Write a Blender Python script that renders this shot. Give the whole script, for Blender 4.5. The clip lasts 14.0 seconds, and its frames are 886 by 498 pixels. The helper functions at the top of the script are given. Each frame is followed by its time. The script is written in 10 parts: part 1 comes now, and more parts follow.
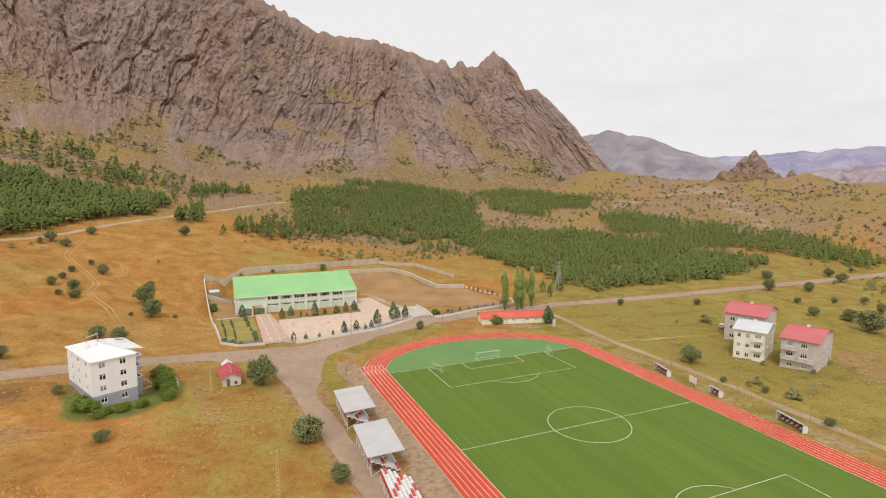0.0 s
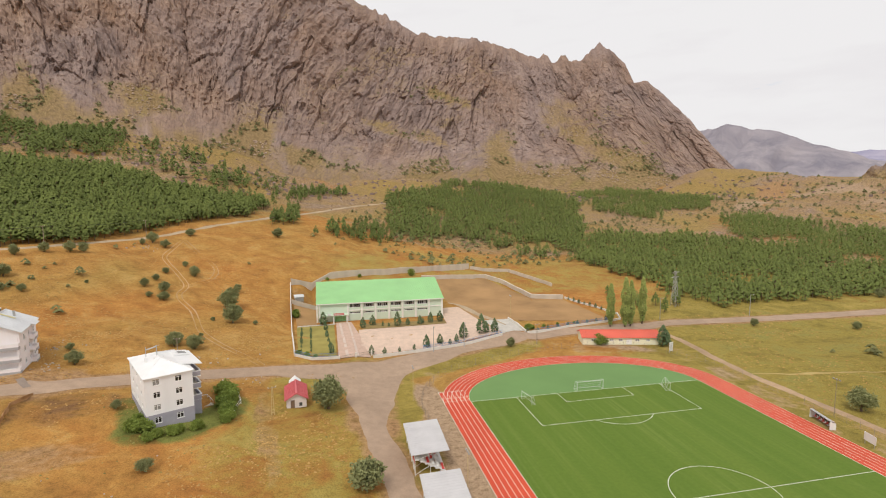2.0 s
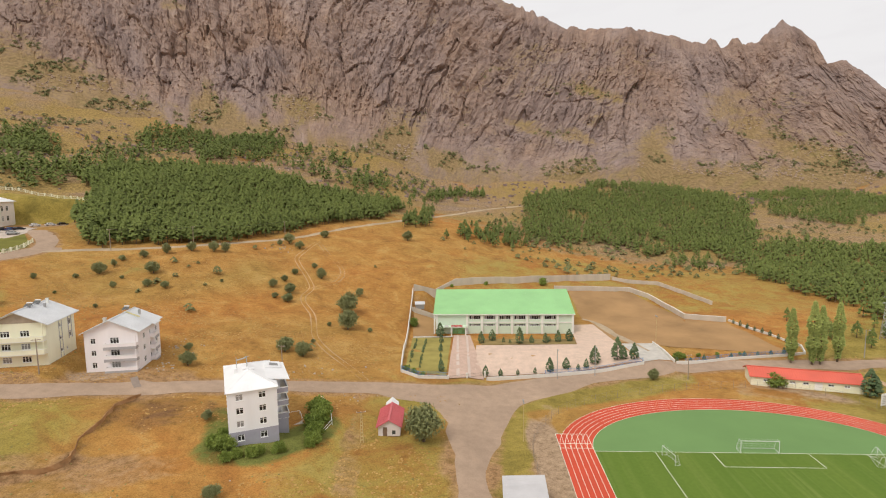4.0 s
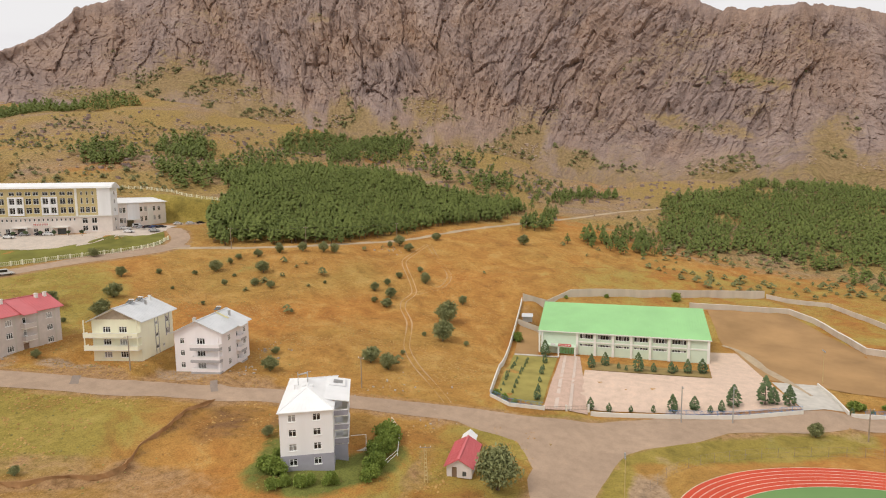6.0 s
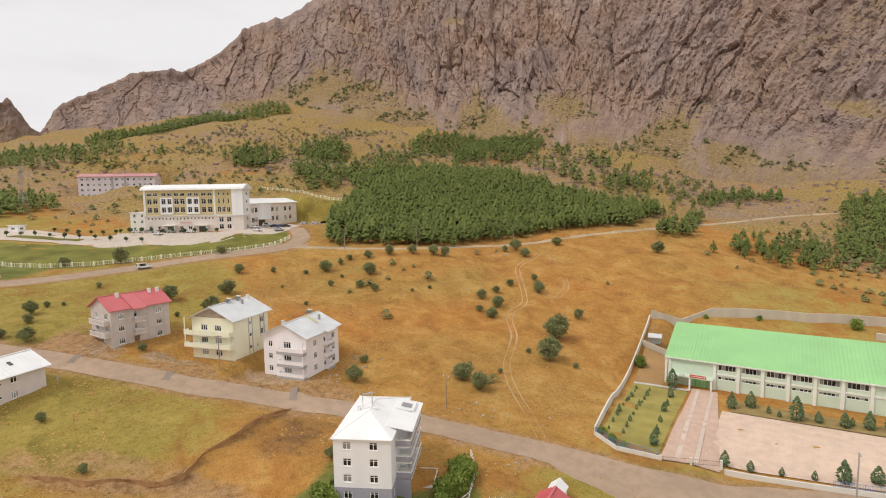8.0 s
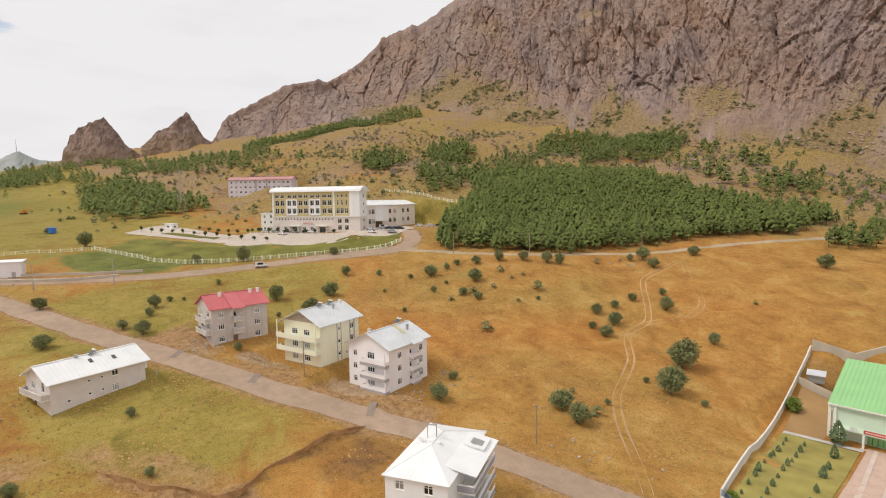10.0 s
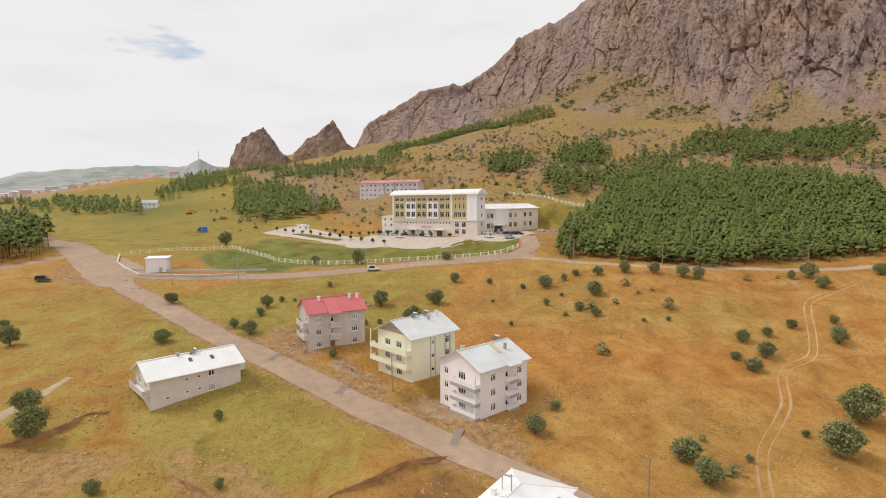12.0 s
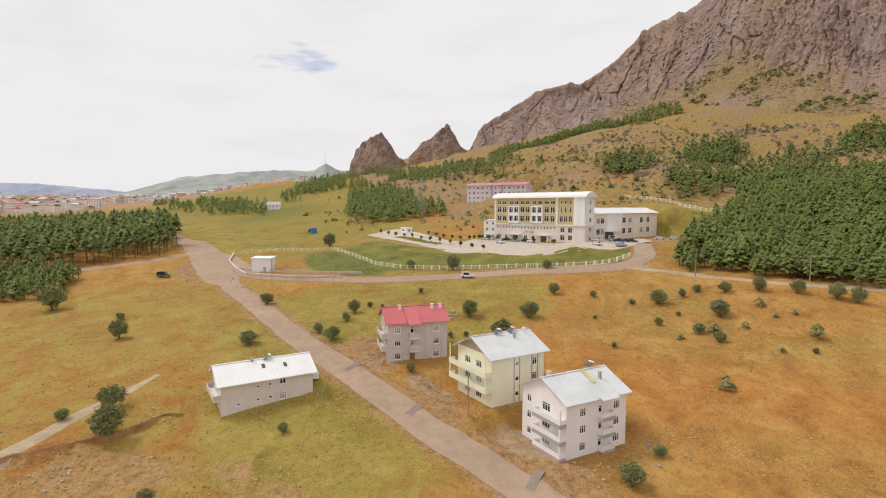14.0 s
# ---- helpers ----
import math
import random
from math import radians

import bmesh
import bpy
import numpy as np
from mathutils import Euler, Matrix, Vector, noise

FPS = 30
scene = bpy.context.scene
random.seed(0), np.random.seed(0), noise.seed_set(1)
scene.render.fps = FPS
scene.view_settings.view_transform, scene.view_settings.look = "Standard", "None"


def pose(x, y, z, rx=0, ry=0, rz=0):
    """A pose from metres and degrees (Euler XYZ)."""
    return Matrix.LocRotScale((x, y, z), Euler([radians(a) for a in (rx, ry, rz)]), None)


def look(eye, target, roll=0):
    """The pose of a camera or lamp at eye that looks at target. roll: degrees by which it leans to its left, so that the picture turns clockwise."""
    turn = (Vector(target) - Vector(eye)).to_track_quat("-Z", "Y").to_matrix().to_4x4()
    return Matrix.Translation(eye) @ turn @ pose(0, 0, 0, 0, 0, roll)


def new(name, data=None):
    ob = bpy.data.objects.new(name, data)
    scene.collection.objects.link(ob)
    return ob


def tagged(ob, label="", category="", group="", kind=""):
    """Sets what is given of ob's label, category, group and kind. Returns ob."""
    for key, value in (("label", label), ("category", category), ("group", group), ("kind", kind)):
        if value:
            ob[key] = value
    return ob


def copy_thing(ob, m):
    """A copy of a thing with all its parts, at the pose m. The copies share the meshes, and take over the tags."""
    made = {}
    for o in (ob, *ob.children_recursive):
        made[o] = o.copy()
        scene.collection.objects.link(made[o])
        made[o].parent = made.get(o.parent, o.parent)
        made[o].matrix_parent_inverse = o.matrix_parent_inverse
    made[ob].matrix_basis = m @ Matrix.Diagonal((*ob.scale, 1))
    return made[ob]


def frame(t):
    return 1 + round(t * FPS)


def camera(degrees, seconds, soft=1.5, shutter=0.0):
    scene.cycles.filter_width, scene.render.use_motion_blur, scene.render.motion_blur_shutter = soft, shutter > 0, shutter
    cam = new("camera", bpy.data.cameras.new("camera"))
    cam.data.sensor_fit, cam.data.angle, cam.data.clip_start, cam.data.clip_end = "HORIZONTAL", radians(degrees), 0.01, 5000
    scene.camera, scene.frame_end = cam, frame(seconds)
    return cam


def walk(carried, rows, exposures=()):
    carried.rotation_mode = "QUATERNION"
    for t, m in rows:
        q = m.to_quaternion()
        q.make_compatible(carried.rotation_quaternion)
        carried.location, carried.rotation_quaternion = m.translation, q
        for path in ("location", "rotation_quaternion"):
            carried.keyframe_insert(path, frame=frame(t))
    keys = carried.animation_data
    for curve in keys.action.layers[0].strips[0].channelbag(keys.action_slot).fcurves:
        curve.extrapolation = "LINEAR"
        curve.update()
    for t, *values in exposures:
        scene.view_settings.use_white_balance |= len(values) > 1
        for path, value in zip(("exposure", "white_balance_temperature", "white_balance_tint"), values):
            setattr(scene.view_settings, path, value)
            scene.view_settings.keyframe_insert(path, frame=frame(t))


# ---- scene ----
cam = camera(78.98, 14.0, soft=1.1)
walk(cam, [
    (0.0, pose(-76.14, -141.66, 53.81, 83.04, -0.23, -23.18)),
    (0.5, pose(-73.73, -136.96, 53.71, 83.06, -0.10, -21.32)),
    (1.0, pose(-71.20, -131.84, 53.47, 83.09, 0.08, -18.75)),
    (1.5, pose(-68.70, -127.31, 53.27, 83.14, 0.22, -15.97)),
    (2.0, pose(-66.11, -122.43, 53.18, 83.17, 0.33, -12.60)),
    (2.5, pose(-63.56, -117.78, 52.92, 83.24, 0.46, -8.79)),
    (3.0, pose(-60.89, -112.83, 52.77, 83.37, 0.61, -4.62)),
    (3.5, pose(-58.40, -108.05, 52.66, 83.48, 0.72, -0.69)),
    (4.0, pose(-56.09, -103.42, 52.57, 83.57, 0.80, 3.02)),
    (4.5, pose(-53.94, -98.87, 52.50, 83.65, 0.85, 6.59)),
    (5.0, pose(-51.96, -94.30, 52.41, 83.74, 0.88, 10.14)),
    (5.5, pose(-50.12, -89.62, 52.29, 83.83, 0.89, 13.75)),
    (6.0, pose(-48.44, -84.83, 52.14, 83.93, 0.89, 17.42)),
    (6.5, pose(-47.39, -80.50, 51.93, 84.03, 0.89, 20.61)),
    (7.0, pose(-46.53, -75.82, 51.77, 84.16, 0.86, 24.41)),
    (7.5, pose(-46.02, -71.62, 51.67, 84.24, 0.85, 28.31)),
    (8.0, pose(-45.62, -67.08, 51.66, 84.32, 0.87, 32.03)),
    (8.5, pose(-45.48, -62.81, 51.65, 84.40, 0.87, 35.66)),
    (9.0, pose(-45.59, -58.83, 51.64, 84.51, 0.84, 39.20)),
    (9.5, pose(-45.97, -55.05, 51.64, 84.62, 0.79, 42.72)),
    (10.0, pose(-46.62, -51.38, 51.65, 84.73, 0.72, 46.27)),
    (10.5, pose(-47.56, -47.76, 51.68, 84.84, 0.64, 49.92)),
    (11.0, pose(-48.77, -44.18, 51.73, 84.96, 0.54, 53.68)),
    (11.5, pose(-50.15, -41.13, 51.85, 85.03, 0.49, 56.78)),
    (12.0, pose(-51.66, -37.91, 51.96, 85.16, 0.43, 60.62)),
    (12.5, pose(-53.49, -35.12, 52.02, 85.25, 0.28, 64.47)),
    (13.0, pose(-55.51, -32.21, 52.06, 85.33, 0.15, 68.03)),
    (13.5, pose(-57.68, -29.65, 52.10, 85.41, 0.07, 70.78)),
    (14.0, pose(-59.89, -27.09, 52.12, 85.52, 0.04, 72.93)),
])

# ---- daylight: thin bright cloud over the whole sky, a soft high sun behind it ----
SUN_ELEVATION, SUN_AZIMUTH = radians(45), radians(215)
world = bpy.data.worlds.new("overcast_sky")
scene.world = world
world.use_nodes = True
wt = world.node_tree
wt.nodes.clear()
w_out = wt.nodes.new("ShaderNodeOutputWorld")
w_bg = wt.nodes.new("ShaderNodeBackground")
w_sky = wt.nodes.new("ShaderNodeTexSky")
w_sky.sky_type, w_sky.sun_disc = "NISHITA", False
w_sky.sun_elevation, w_sky.sun_rotation = SUN_ELEVATION, SUN_AZIMUTH
w_scale = wt.nodes.new("ShaderNodeVectorMath")
w_scale.operation = "SCALE"
w_scale.inputs["Scale"].default_value = 0.12
w_co = wt.nodes.new("ShaderNodeTexCoord")
w_map = wt.nodes.new("ShaderNodeMapping")
w_map.inputs["Scale"].default_value = (1.0, 1.0, 4.5)
w_map.inputs["Rotation"].default_value = (0.0, 0.0, radians(-13.5))
w_noise = wt.nodes.new("ShaderNodeTexNoise")
w_noise.inputs["Scale"].default_value, w_noise.inputs["Detail"].default_value = 2.6, 6.0
w_ramp = wt.nodes.new("ShaderNodeValToRGB")
w_ramp.color_ramp.elements[0].position, w_ramp.color_ramp.elements[0].color = 0.25, (0.12, 0.12, 0.12, 1)
w_ramp.color_ramp.elements[1].position, w_ramp.color_ramp.elements[1].color = 0.298, (1, 1, 1, 1)
w_tone = wt.nodes.new("ShaderNodeTexNoise")
w_tone.inputs["Scale"].default_value, w_tone.inputs["Detail"].default_value = 5.0, 4.0
w_cloud = wt.nodes.new("ShaderNodeValToRGB")
w_cloud.color_ramp.elements[0].position, w_cloud.color_ramp.elements[0].color = 0.33, (0.825, 0.805, 0.815, 1)
w_cloud.color_ramp.elements[1].position, w_cloud.color_ramp.elements[1].color = 0.5, (0.86, 0.845, 0.85, 1)
w_mix = wt.nodes.new("ShaderNodeMix")
w_mix.data_type = "RGBA"
wl = wt.links.new
wl(w_co.outputs["Generated"], w_map.inputs["Vector"])
wl(w_map.outputs[0], w_noise.inputs["Vector"])
wl(w_map.outputs[0], w_tone.inputs["Vector"])
wl(w_noise.outputs["Fac"], w_ramp.inputs[0])
wl(w_tone.outputs["Fac"], w_cloud.inputs[0])
wl(w_sky.outputs[0], w_scale.inputs[0])
wl(w_ramp.outputs[0], w_mix.inputs["Factor"])
wl(w_scale.outputs[0], w_mix.inputs["A"])
wl(w_cloud.outputs[0], w_mix.inputs["B"])
wl(w_mix.outputs["Result"], w_bg.inputs["Color"])
w_bg.inputs["Strength"].default_value = 1.0
wl(w_bg.outputs[0], w_out.inputs["Surface"])

sun_data = bpy.data.lights.new("sun", "SUN")
sun_data.energy, sun_data.angle, sun_data.color = 1.6, radians(14), (1.0, 0.945, 0.85)
sun = new("sun", sun_data)
sun.matrix_world = look((math.sin(SUN_AZIMUTH) * 300, math.cos(SUN_AZIMUTH) * 300, 400), (0, 0, 0))

# ---- materials ----
def nodes_of(name):
    m = bpy.data.materials.new(name)
    m.use_nodes = True
    t = m.node_tree
    return m, t, t.nodes["Principled BSDF"]


def noise_node(t, vector, scale, detail=4.0, rough=0.55, distort=0.0):
    n = t.nodes.new("ShaderNodeTexNoise")
    n.inputs["Scale"].default_value, n.inputs["Detail"].default_value = scale, detail
    n.inputs["Roughness"].default_value, n.inputs["Distortion"].default_value = rough, distort
    t.links.new(vector, n.inputs["Vector"])
    return n.outputs["Fac"]


def ramp_node(t, fac, stops):
    r = t.nodes.new("ShaderNodeValToRGB")
    while len(r.color_ramp.elements) < len(stops):
        r.color_ramp.elements.new(0.5)
    for e, (p, c) in zip(r.color_ramp.elements, stops):
        e.position, e.color = p, (*c, 1) if len(c) == 3 else c
    t.links.new(fac, r.inputs[0])
    return r.outputs[0]


def mix_node(t, fac, a, b, blend="MIX"):
    n = t.nodes.new("ShaderNodeMix")
    n.data_type, n.blend_type = "RGBA", blend
    for value, socket in ((fac, "Factor"), (a, "A"), (b, "B")):
        if isinstance(value, (int, float)):
            n.inputs[socket].default_value = value
        elif isinstance(value, tuple):
            n.inputs[socket].default_value = (*value, 1)
        else:
            t.links.new(value, n.inputs[socket])
    return n.outputs["Result"]


def math_node(t, op, a, b=0.0, c=None):
    n = t.nodes.new("ShaderNodeMath")
    n.operation = op
    n.use_clamp = op == "MULTIPLY_ADD"
    for i, v in enumerate((a, b) if c is None else (a, b, c)):
        if isinstance(v, (int, float)):
            n.inputs[i].default_value = v
        else:
            t.links.new(v, n.inputs[i])
    return n.outputs[0]


def bump_node(t, bsdf, height, strength, distance):
    n = t.nodes.new("ShaderNodeBump")
    n.inputs["Strength"].default_value, n.inputs["Distance"].default_value = strength, distance
    t.links.new(height, n.inputs["Height"])
    t.links.new(n.outputs[0], bsdf.inputs["Normal"])


def position_of(t):
    return t.nodes.new("ShaderNodeNewGeometry").outputs["Position"]


def surface(name, colour, rough=0.8, metal=0.0, spread=0.18, coarse=0.35, fine=6.0, bump=0.0, streak=False, random=0.0, spec=0.5):
    """A plain surface with stains at a coarse and grain at a fine scale (both in cycles a metre)."""
    m, t, b = nodes_of(name)
    pos = position_of(t)
    if streak:
        mp = t.nodes.new("ShaderNodeMapping")
        mp.inputs["Scale"].default_value = (1, 1, 0.12)
        t.links.new(pos, mp.inputs["Vector"])
        pos = mp.outputs[0]
    big, small = noise_node(t, pos, coarse, 5), noise_node(t, pos, fine, 3)
    dark, light = tuple(c * (1 - spread) for c in colour), tuple(min(c * (1 + spread), 0.95) for c in colour)
    col = ramp_node(t, big, [(0.3, dark), (0.52, colour), (0.75, light)])
    col = mix_node(t, math_node(t, "MULTIPLY", small, spread * 0.8), col, tuple(c * 0.72 for c in colour))
    if random:
        info = t.nodes.new("ShaderNodeObjectInfo")
        col = mix_node(t, math_node(t, "MULTIPLY", info.outputs["Random"], random), col, tuple(c * 0.45 for c in colour))
    t.links.new(col, b.inputs["Base Color"])
    b.inputs["Roughness"].default_value, b.inputs["Metallic"].default_value = rough, metal
    b.inputs["Specular IOR Level"].default_value = spec
    if bump:
        bump_node(t, b, small, bump, 0.05)
    return m


def ground_material():
    m, t, b = nodes_of("dry_grassland")
    pos = position_of(t)

    def cover(name):
        n = t.nodes.new("ShaderNodeAttribute")
        n.attribute_name = name
        return n.outputs["Fac"]

    large, mid = noise_node(t, pos, 0.018, 5, 0.6, 0.4), noise_node(t, pos, 0.11, 6, 0.65, 0.6)
    fine, grain = noise_node(t, pos, 0.7, 5, 0.7), noise_node(t, pos, 3.5, 3, 0.7)
    dry = ramp_node(t, mid, [(0.30, (0.33, 0.142, 0.042)), (0.43, (0.425, 0.188, 0.05)), (0.57, (0.495, 0.242, 0.066)), (0.72, (0.56, 0.33, 0.112))])
    straw = ramp_node(t, mid, [(0.3, (0.29, 0.175, 0.05)), (0.5, (0.41, 0.255, 0.073)), (0.7, (0.50, 0.33, 0.112))])
    green = ramp_node(t, mid, [(0.3, (0.205, 0.162, 0.04)), (0.5, (0.325, 0.25, 0.06)), (0.7, (0.42, 0.312, 0.09))])
    lush = ramp_node(t, mid, [(0.3, (0.10, 0.12, 0.03)), (0.6, (0.20, 0.21, 0.055))])
    earth = ramp_node(t, fine, [(0.3, (0.29, 0.165, 0.078)), (0.55, (0.40, 0.24, 0.118)), (0.75, (0.46, 0.30, 0.165))])
    stone = ramp_node(t, fine, [(0.3, (0.21, 0.135, 0.07)), (0.55, (0.365, 0.24, 0.125)), (0.75, (0.47, 0.335, 0.19))])
    scree = ramp_node(t, fine, [(0.32, (0.17, 0.118, 0.085)), (0.52, (0.32, 0.228, 0.165)), (0.7, (0.44, 0.335, 0.26))])
    stone = mix_node(t, math_node(t, "MULTIPLY_ADD", noise_node(t, pos, 0.045, 6, 0.68, 0.8), 5.0, -2.3), stone, scree)
    hay = ramp_node(t, fine, [(0.3, (0.20, 0.142, 0.05)), (0.55, (0.365, 0.248, 0.09)), (0.75, (0.48, 0.34, 0.14))])
    stone = mix_node(t, math_node(t, "MULTIPLY_ADD", noise_node(t, pos, 0.013, 6, 0.62, 0.9), 6.5, -2.7), stone, hay)
    dust = ramp_node(t, fine, [(0.3, (0.335, 0.228, 0.142)), (0.55, (0.43, 0.302, 0.195)), (0.75, (0.50, 0.37, 0.255))])
    col = mix_node(t, math_node(t, "MULTIPLY_ADD", large, 3.2, -1.25), dry, straw)
    spread = math_node(t, "SUBTRACT", math_node(t, "MULTIPLY", mid, 2.4), 1.2)

    def lay(col, name, over):
        k = math_node(t, "ADD", cover(name), math_node(t, "MULTIPLY", spread, 0.55))
        k = math_node(t, "ADD", k, math_node(t, "MULTIPLY_ADD", fine, 0.5, -0.25))
        gate = t.nodes.new("ShaderNodeMapRange")
        gate.inputs["From Min"].default_value, gate.inputs["From Max"].default_value = 0.32, 0.68
        t.links.new(k, gate.inputs["Value"])
        return mix_node(t, math_node(t, "MULTIPLY", gate.outputs[0], math_node(t, "GREATER_THAN", cover(name), 0.02)), col, over)

    col = lay(col, "green", green)
    col = lay(col, "lush", lush)
    col = lay(col, "stony", stone)
    col = lay(col, "bare", earth)
    col = lay(col, "dust", dust)
    col = lay(col, "bank", ramp_node(t, fine, [(0.3, (0.11, 0.055, 0.025)), (0.6, (0.24, 0.13, 0.06))]))
    tuft = ramp_node(t, grain, [(0.34, (0.6, 0.59, 0.56)), (0.5, (0.95, 0.95, 0.95)), (0.7, (1.2, 1.18, 1.12))])
    col = mix_node(t, 0.75, col, tuft, "MULTIPLY")
    clump = ramp_node(t, fine, [(0.32, (0.62, 0.61, 0.55)), (0.48, (0.94, 0.94, 0.94)), (0.7, (1.12, 1.09, 1.03))])
    col = mix_node(t, 0.7, col, clump, "MULTIPLY")
    t.links.new(col, b.inputs["Base Color"])
    b.inputs["Roughness"].default_value, b.inputs["Specular IOR Level"].default_value = 0.95, 0.15
    h = math_node(t, "ADD", math_node(t, "MULTIPLY", fine, 1.0), math_node(t, "MULTIPLY", grain, 0.35))
    bump_node(t, b, h, 0.55, 0.35)
    return m


def rock_material():
    m, t, b = nodes_of("mountain_rock")
    at = t.nodes.new("ShaderNodeAttribute")
    at.attribute_name = "face"

    def along(sx, sz, turn=0.0):
        mp = t.nodes.new("ShaderNodeMapping")
        mp.inputs["Scale"].default_value = (sx, sz, 1)
        mp.inputs["Rotation"].default_value = (0, 0, radians(turn))
        t.links.new(at.outputs["Vector"], mp.inputs["Vector"])
        return mp.outputs[0]

    big = noise_node(t, along(1, 0.6), 0.011, 5, 0.6, 0.6)
    mid = noise_node(t, along(1, 0.35, 8), 0.05, 8, 0.66, 0.5)
    fine = noise_node(t, along(1, 0.3, -10), 0.34, 8, 0.72, 0.4)
    strata = noise_node(t, along(0.35, 1, 32), 0.22, 6, 0.66, 0.6)
    spots = noise_node(t, along(1, 1), 0.045, 6, 0.6, 0.4)
    turf = noise_node(t, along(1, 1), 0.3, 7, 0.7, 0.3)
    rock = ramp_node(t, mid, [(0.28, (0.222, 0.166, 0.15)), (0.45, (0.285, 0.213, 0.19)), (0.58, (0.332, 0.25, 0.22)), (0.76, (0.40, 0.308, 0.266))])
    red = ramp_node(t, mid, [(0.3, (0.242, 0.158, 0.114)), (0.55, (0.345, 0.232, 0.168)), (0.75, (0.42, 0.295, 0.212))])
    rock = mix_node(t, math_node(t, "MULTIPLY_ADD", big, 3.6, -1.5), rock, red)
    crack = ramp_node(t, fine, [(0.32, (0.55, 0.53, 0.53)), (0.45, (0.97, 0.97, 0.97)), (0.66, (1.22, 1.2, 1.17))])
    rock = mix_node(t, 0.6, rock, crack, "MULTIPLY")
    rock = mix_node(t, 0.45, rock, ramp_node(t, strata, [(0.36, (0.68, 0.66, 0.66)), (0.48, (1, 1, 1)), (0.68, (1.18, 1.16, 1.12))]), "MULTIPLY")
    grass = ramp_node(t, turf, [(0.3, (0.172, 0.12, 0.058)), (0.5, (0.288, 0.198, 0.096)), (0.7, (0.385, 0.274, 0.142))])
    scrub = ramp_node(t, turf, [(0.35, (0.17, 0.14, 0.05)), (0.6, (0.33, 0.255, 0.10))])
    grass = mix_node(t, math_node(t, "MULTIPLY_ADD", spots, 4.0, -2.2), grass, scrub)
    ledge = t.nodes.new("ShaderNodeAttribute")
    ledge.attribute_name = "ledge"
    k = math_node(t, "ADD", ledge.outputs["Fac"], math_node(t, "MULTIPLY_ADD", spots, 1.3, -0.65))
    k = math_node(t, "ADD", k, math_node(t, "MULTIPLY_ADD", turf, 1.7, -0.85))
    gate = t.nodes.new("ShaderNodeMapRange")
    gate.inputs["From Min"].default_value, gate.inputs["From Max"].default_value = 0.26, 0.95
    t.links.new(k, gate.inputs["Value"])
    t.links.new(mix_node(t, gate.outputs[0], rock, grass), b.inputs["Base Color"])
    b.inputs["Roughness"].default_value, b.inputs["Specular IOR Level"].default_value = 0.93, 0.2
    lawn = gate.outputs[0]
    h = math_node(t, "ADD", math_node(t, "MULTIPLY", fine, 0.55), math_node(t, "MULTIPLY", strata, 0.6))
    h = math_node(t, "ADD", math_node(t, "MULTIPLY", h, math_node(t, "SUBTRACT", 1.0, lawn)), math_node(t, "MULTIPLY", math_node(t, "MULTIPLY", turf, 0.6), lawn))
    bump_node(t, b, h, 0.8, 4.0)
    return m


def leaf_material(name, dark, light, spread=0.3):
    m, t, b = nodes_of(name)
    geo = t.nodes.new("ShaderNodeNewGeometry")
    info = t.nodes.new("ShaderNodeObjectInfo")
    k = math_node(t, "ADD", math_node(t, "MULTIPLY", geo.outputs["Random Per Island"], 0.6), math_node(t, "MULTIPLY", info.outputs["Random"], 0.25))
    k = math_node(t, "ADD", k, math_node(t, "MULTIPLY_ADD", noise_node(t, geo.outputs["Position"], 0.06, 4), 1.4, -0.6))
    t.links.new(ramp_node(t, k, [(0.05, dark), (0.95, light)]), b.inputs["Base Color"])
    b.inputs["Roughness"].default_value, b.inputs["Specular IOR Level"].default_value = 0.75, 0.25
    return m


def asphalt_material(name, colour, spread):
    m, t, b = nodes_of(name)
    pos = position_of(t)
    big, mid, fine = noise_node(t, pos, 0.06, 5, 0.6, 0.5), noise_node(t, pos, 0.45, 5, 0.65), noise_node(t, pos, 5.0, 3)
    col = ramp_node(t, big, [(0.3, tuple(c * (1 - spread) for c in colour)), (0.5, colour), (0.7, tuple(c * (1 + spread) for c in colour))])
    col = mix_node(t, 0.5, col, ramp_node(t, mid, [(0.3, (0.7, 0.69, 0.67)), (0.55, (1, 1, 1)), (0.75, (1.2, 1.15, 1.08))]), "MULTIPLY")
    col = mix_node(t, 0.3, col, ramp_node(t, fine, [(0.35, (0.7, 0.7, 0.7)), (0.65, (1.15, 1.15, 1.15))]), "MULTIPLY")
    t.links.new(col, b.inputs["Base Color"])
    b.inputs["Roughness"].default_value, b.inputs["Specular IOR Level"].default_value = 0.92, 0.25
    bump_node(t, b, fine, 0.3, 0.03)
    return m


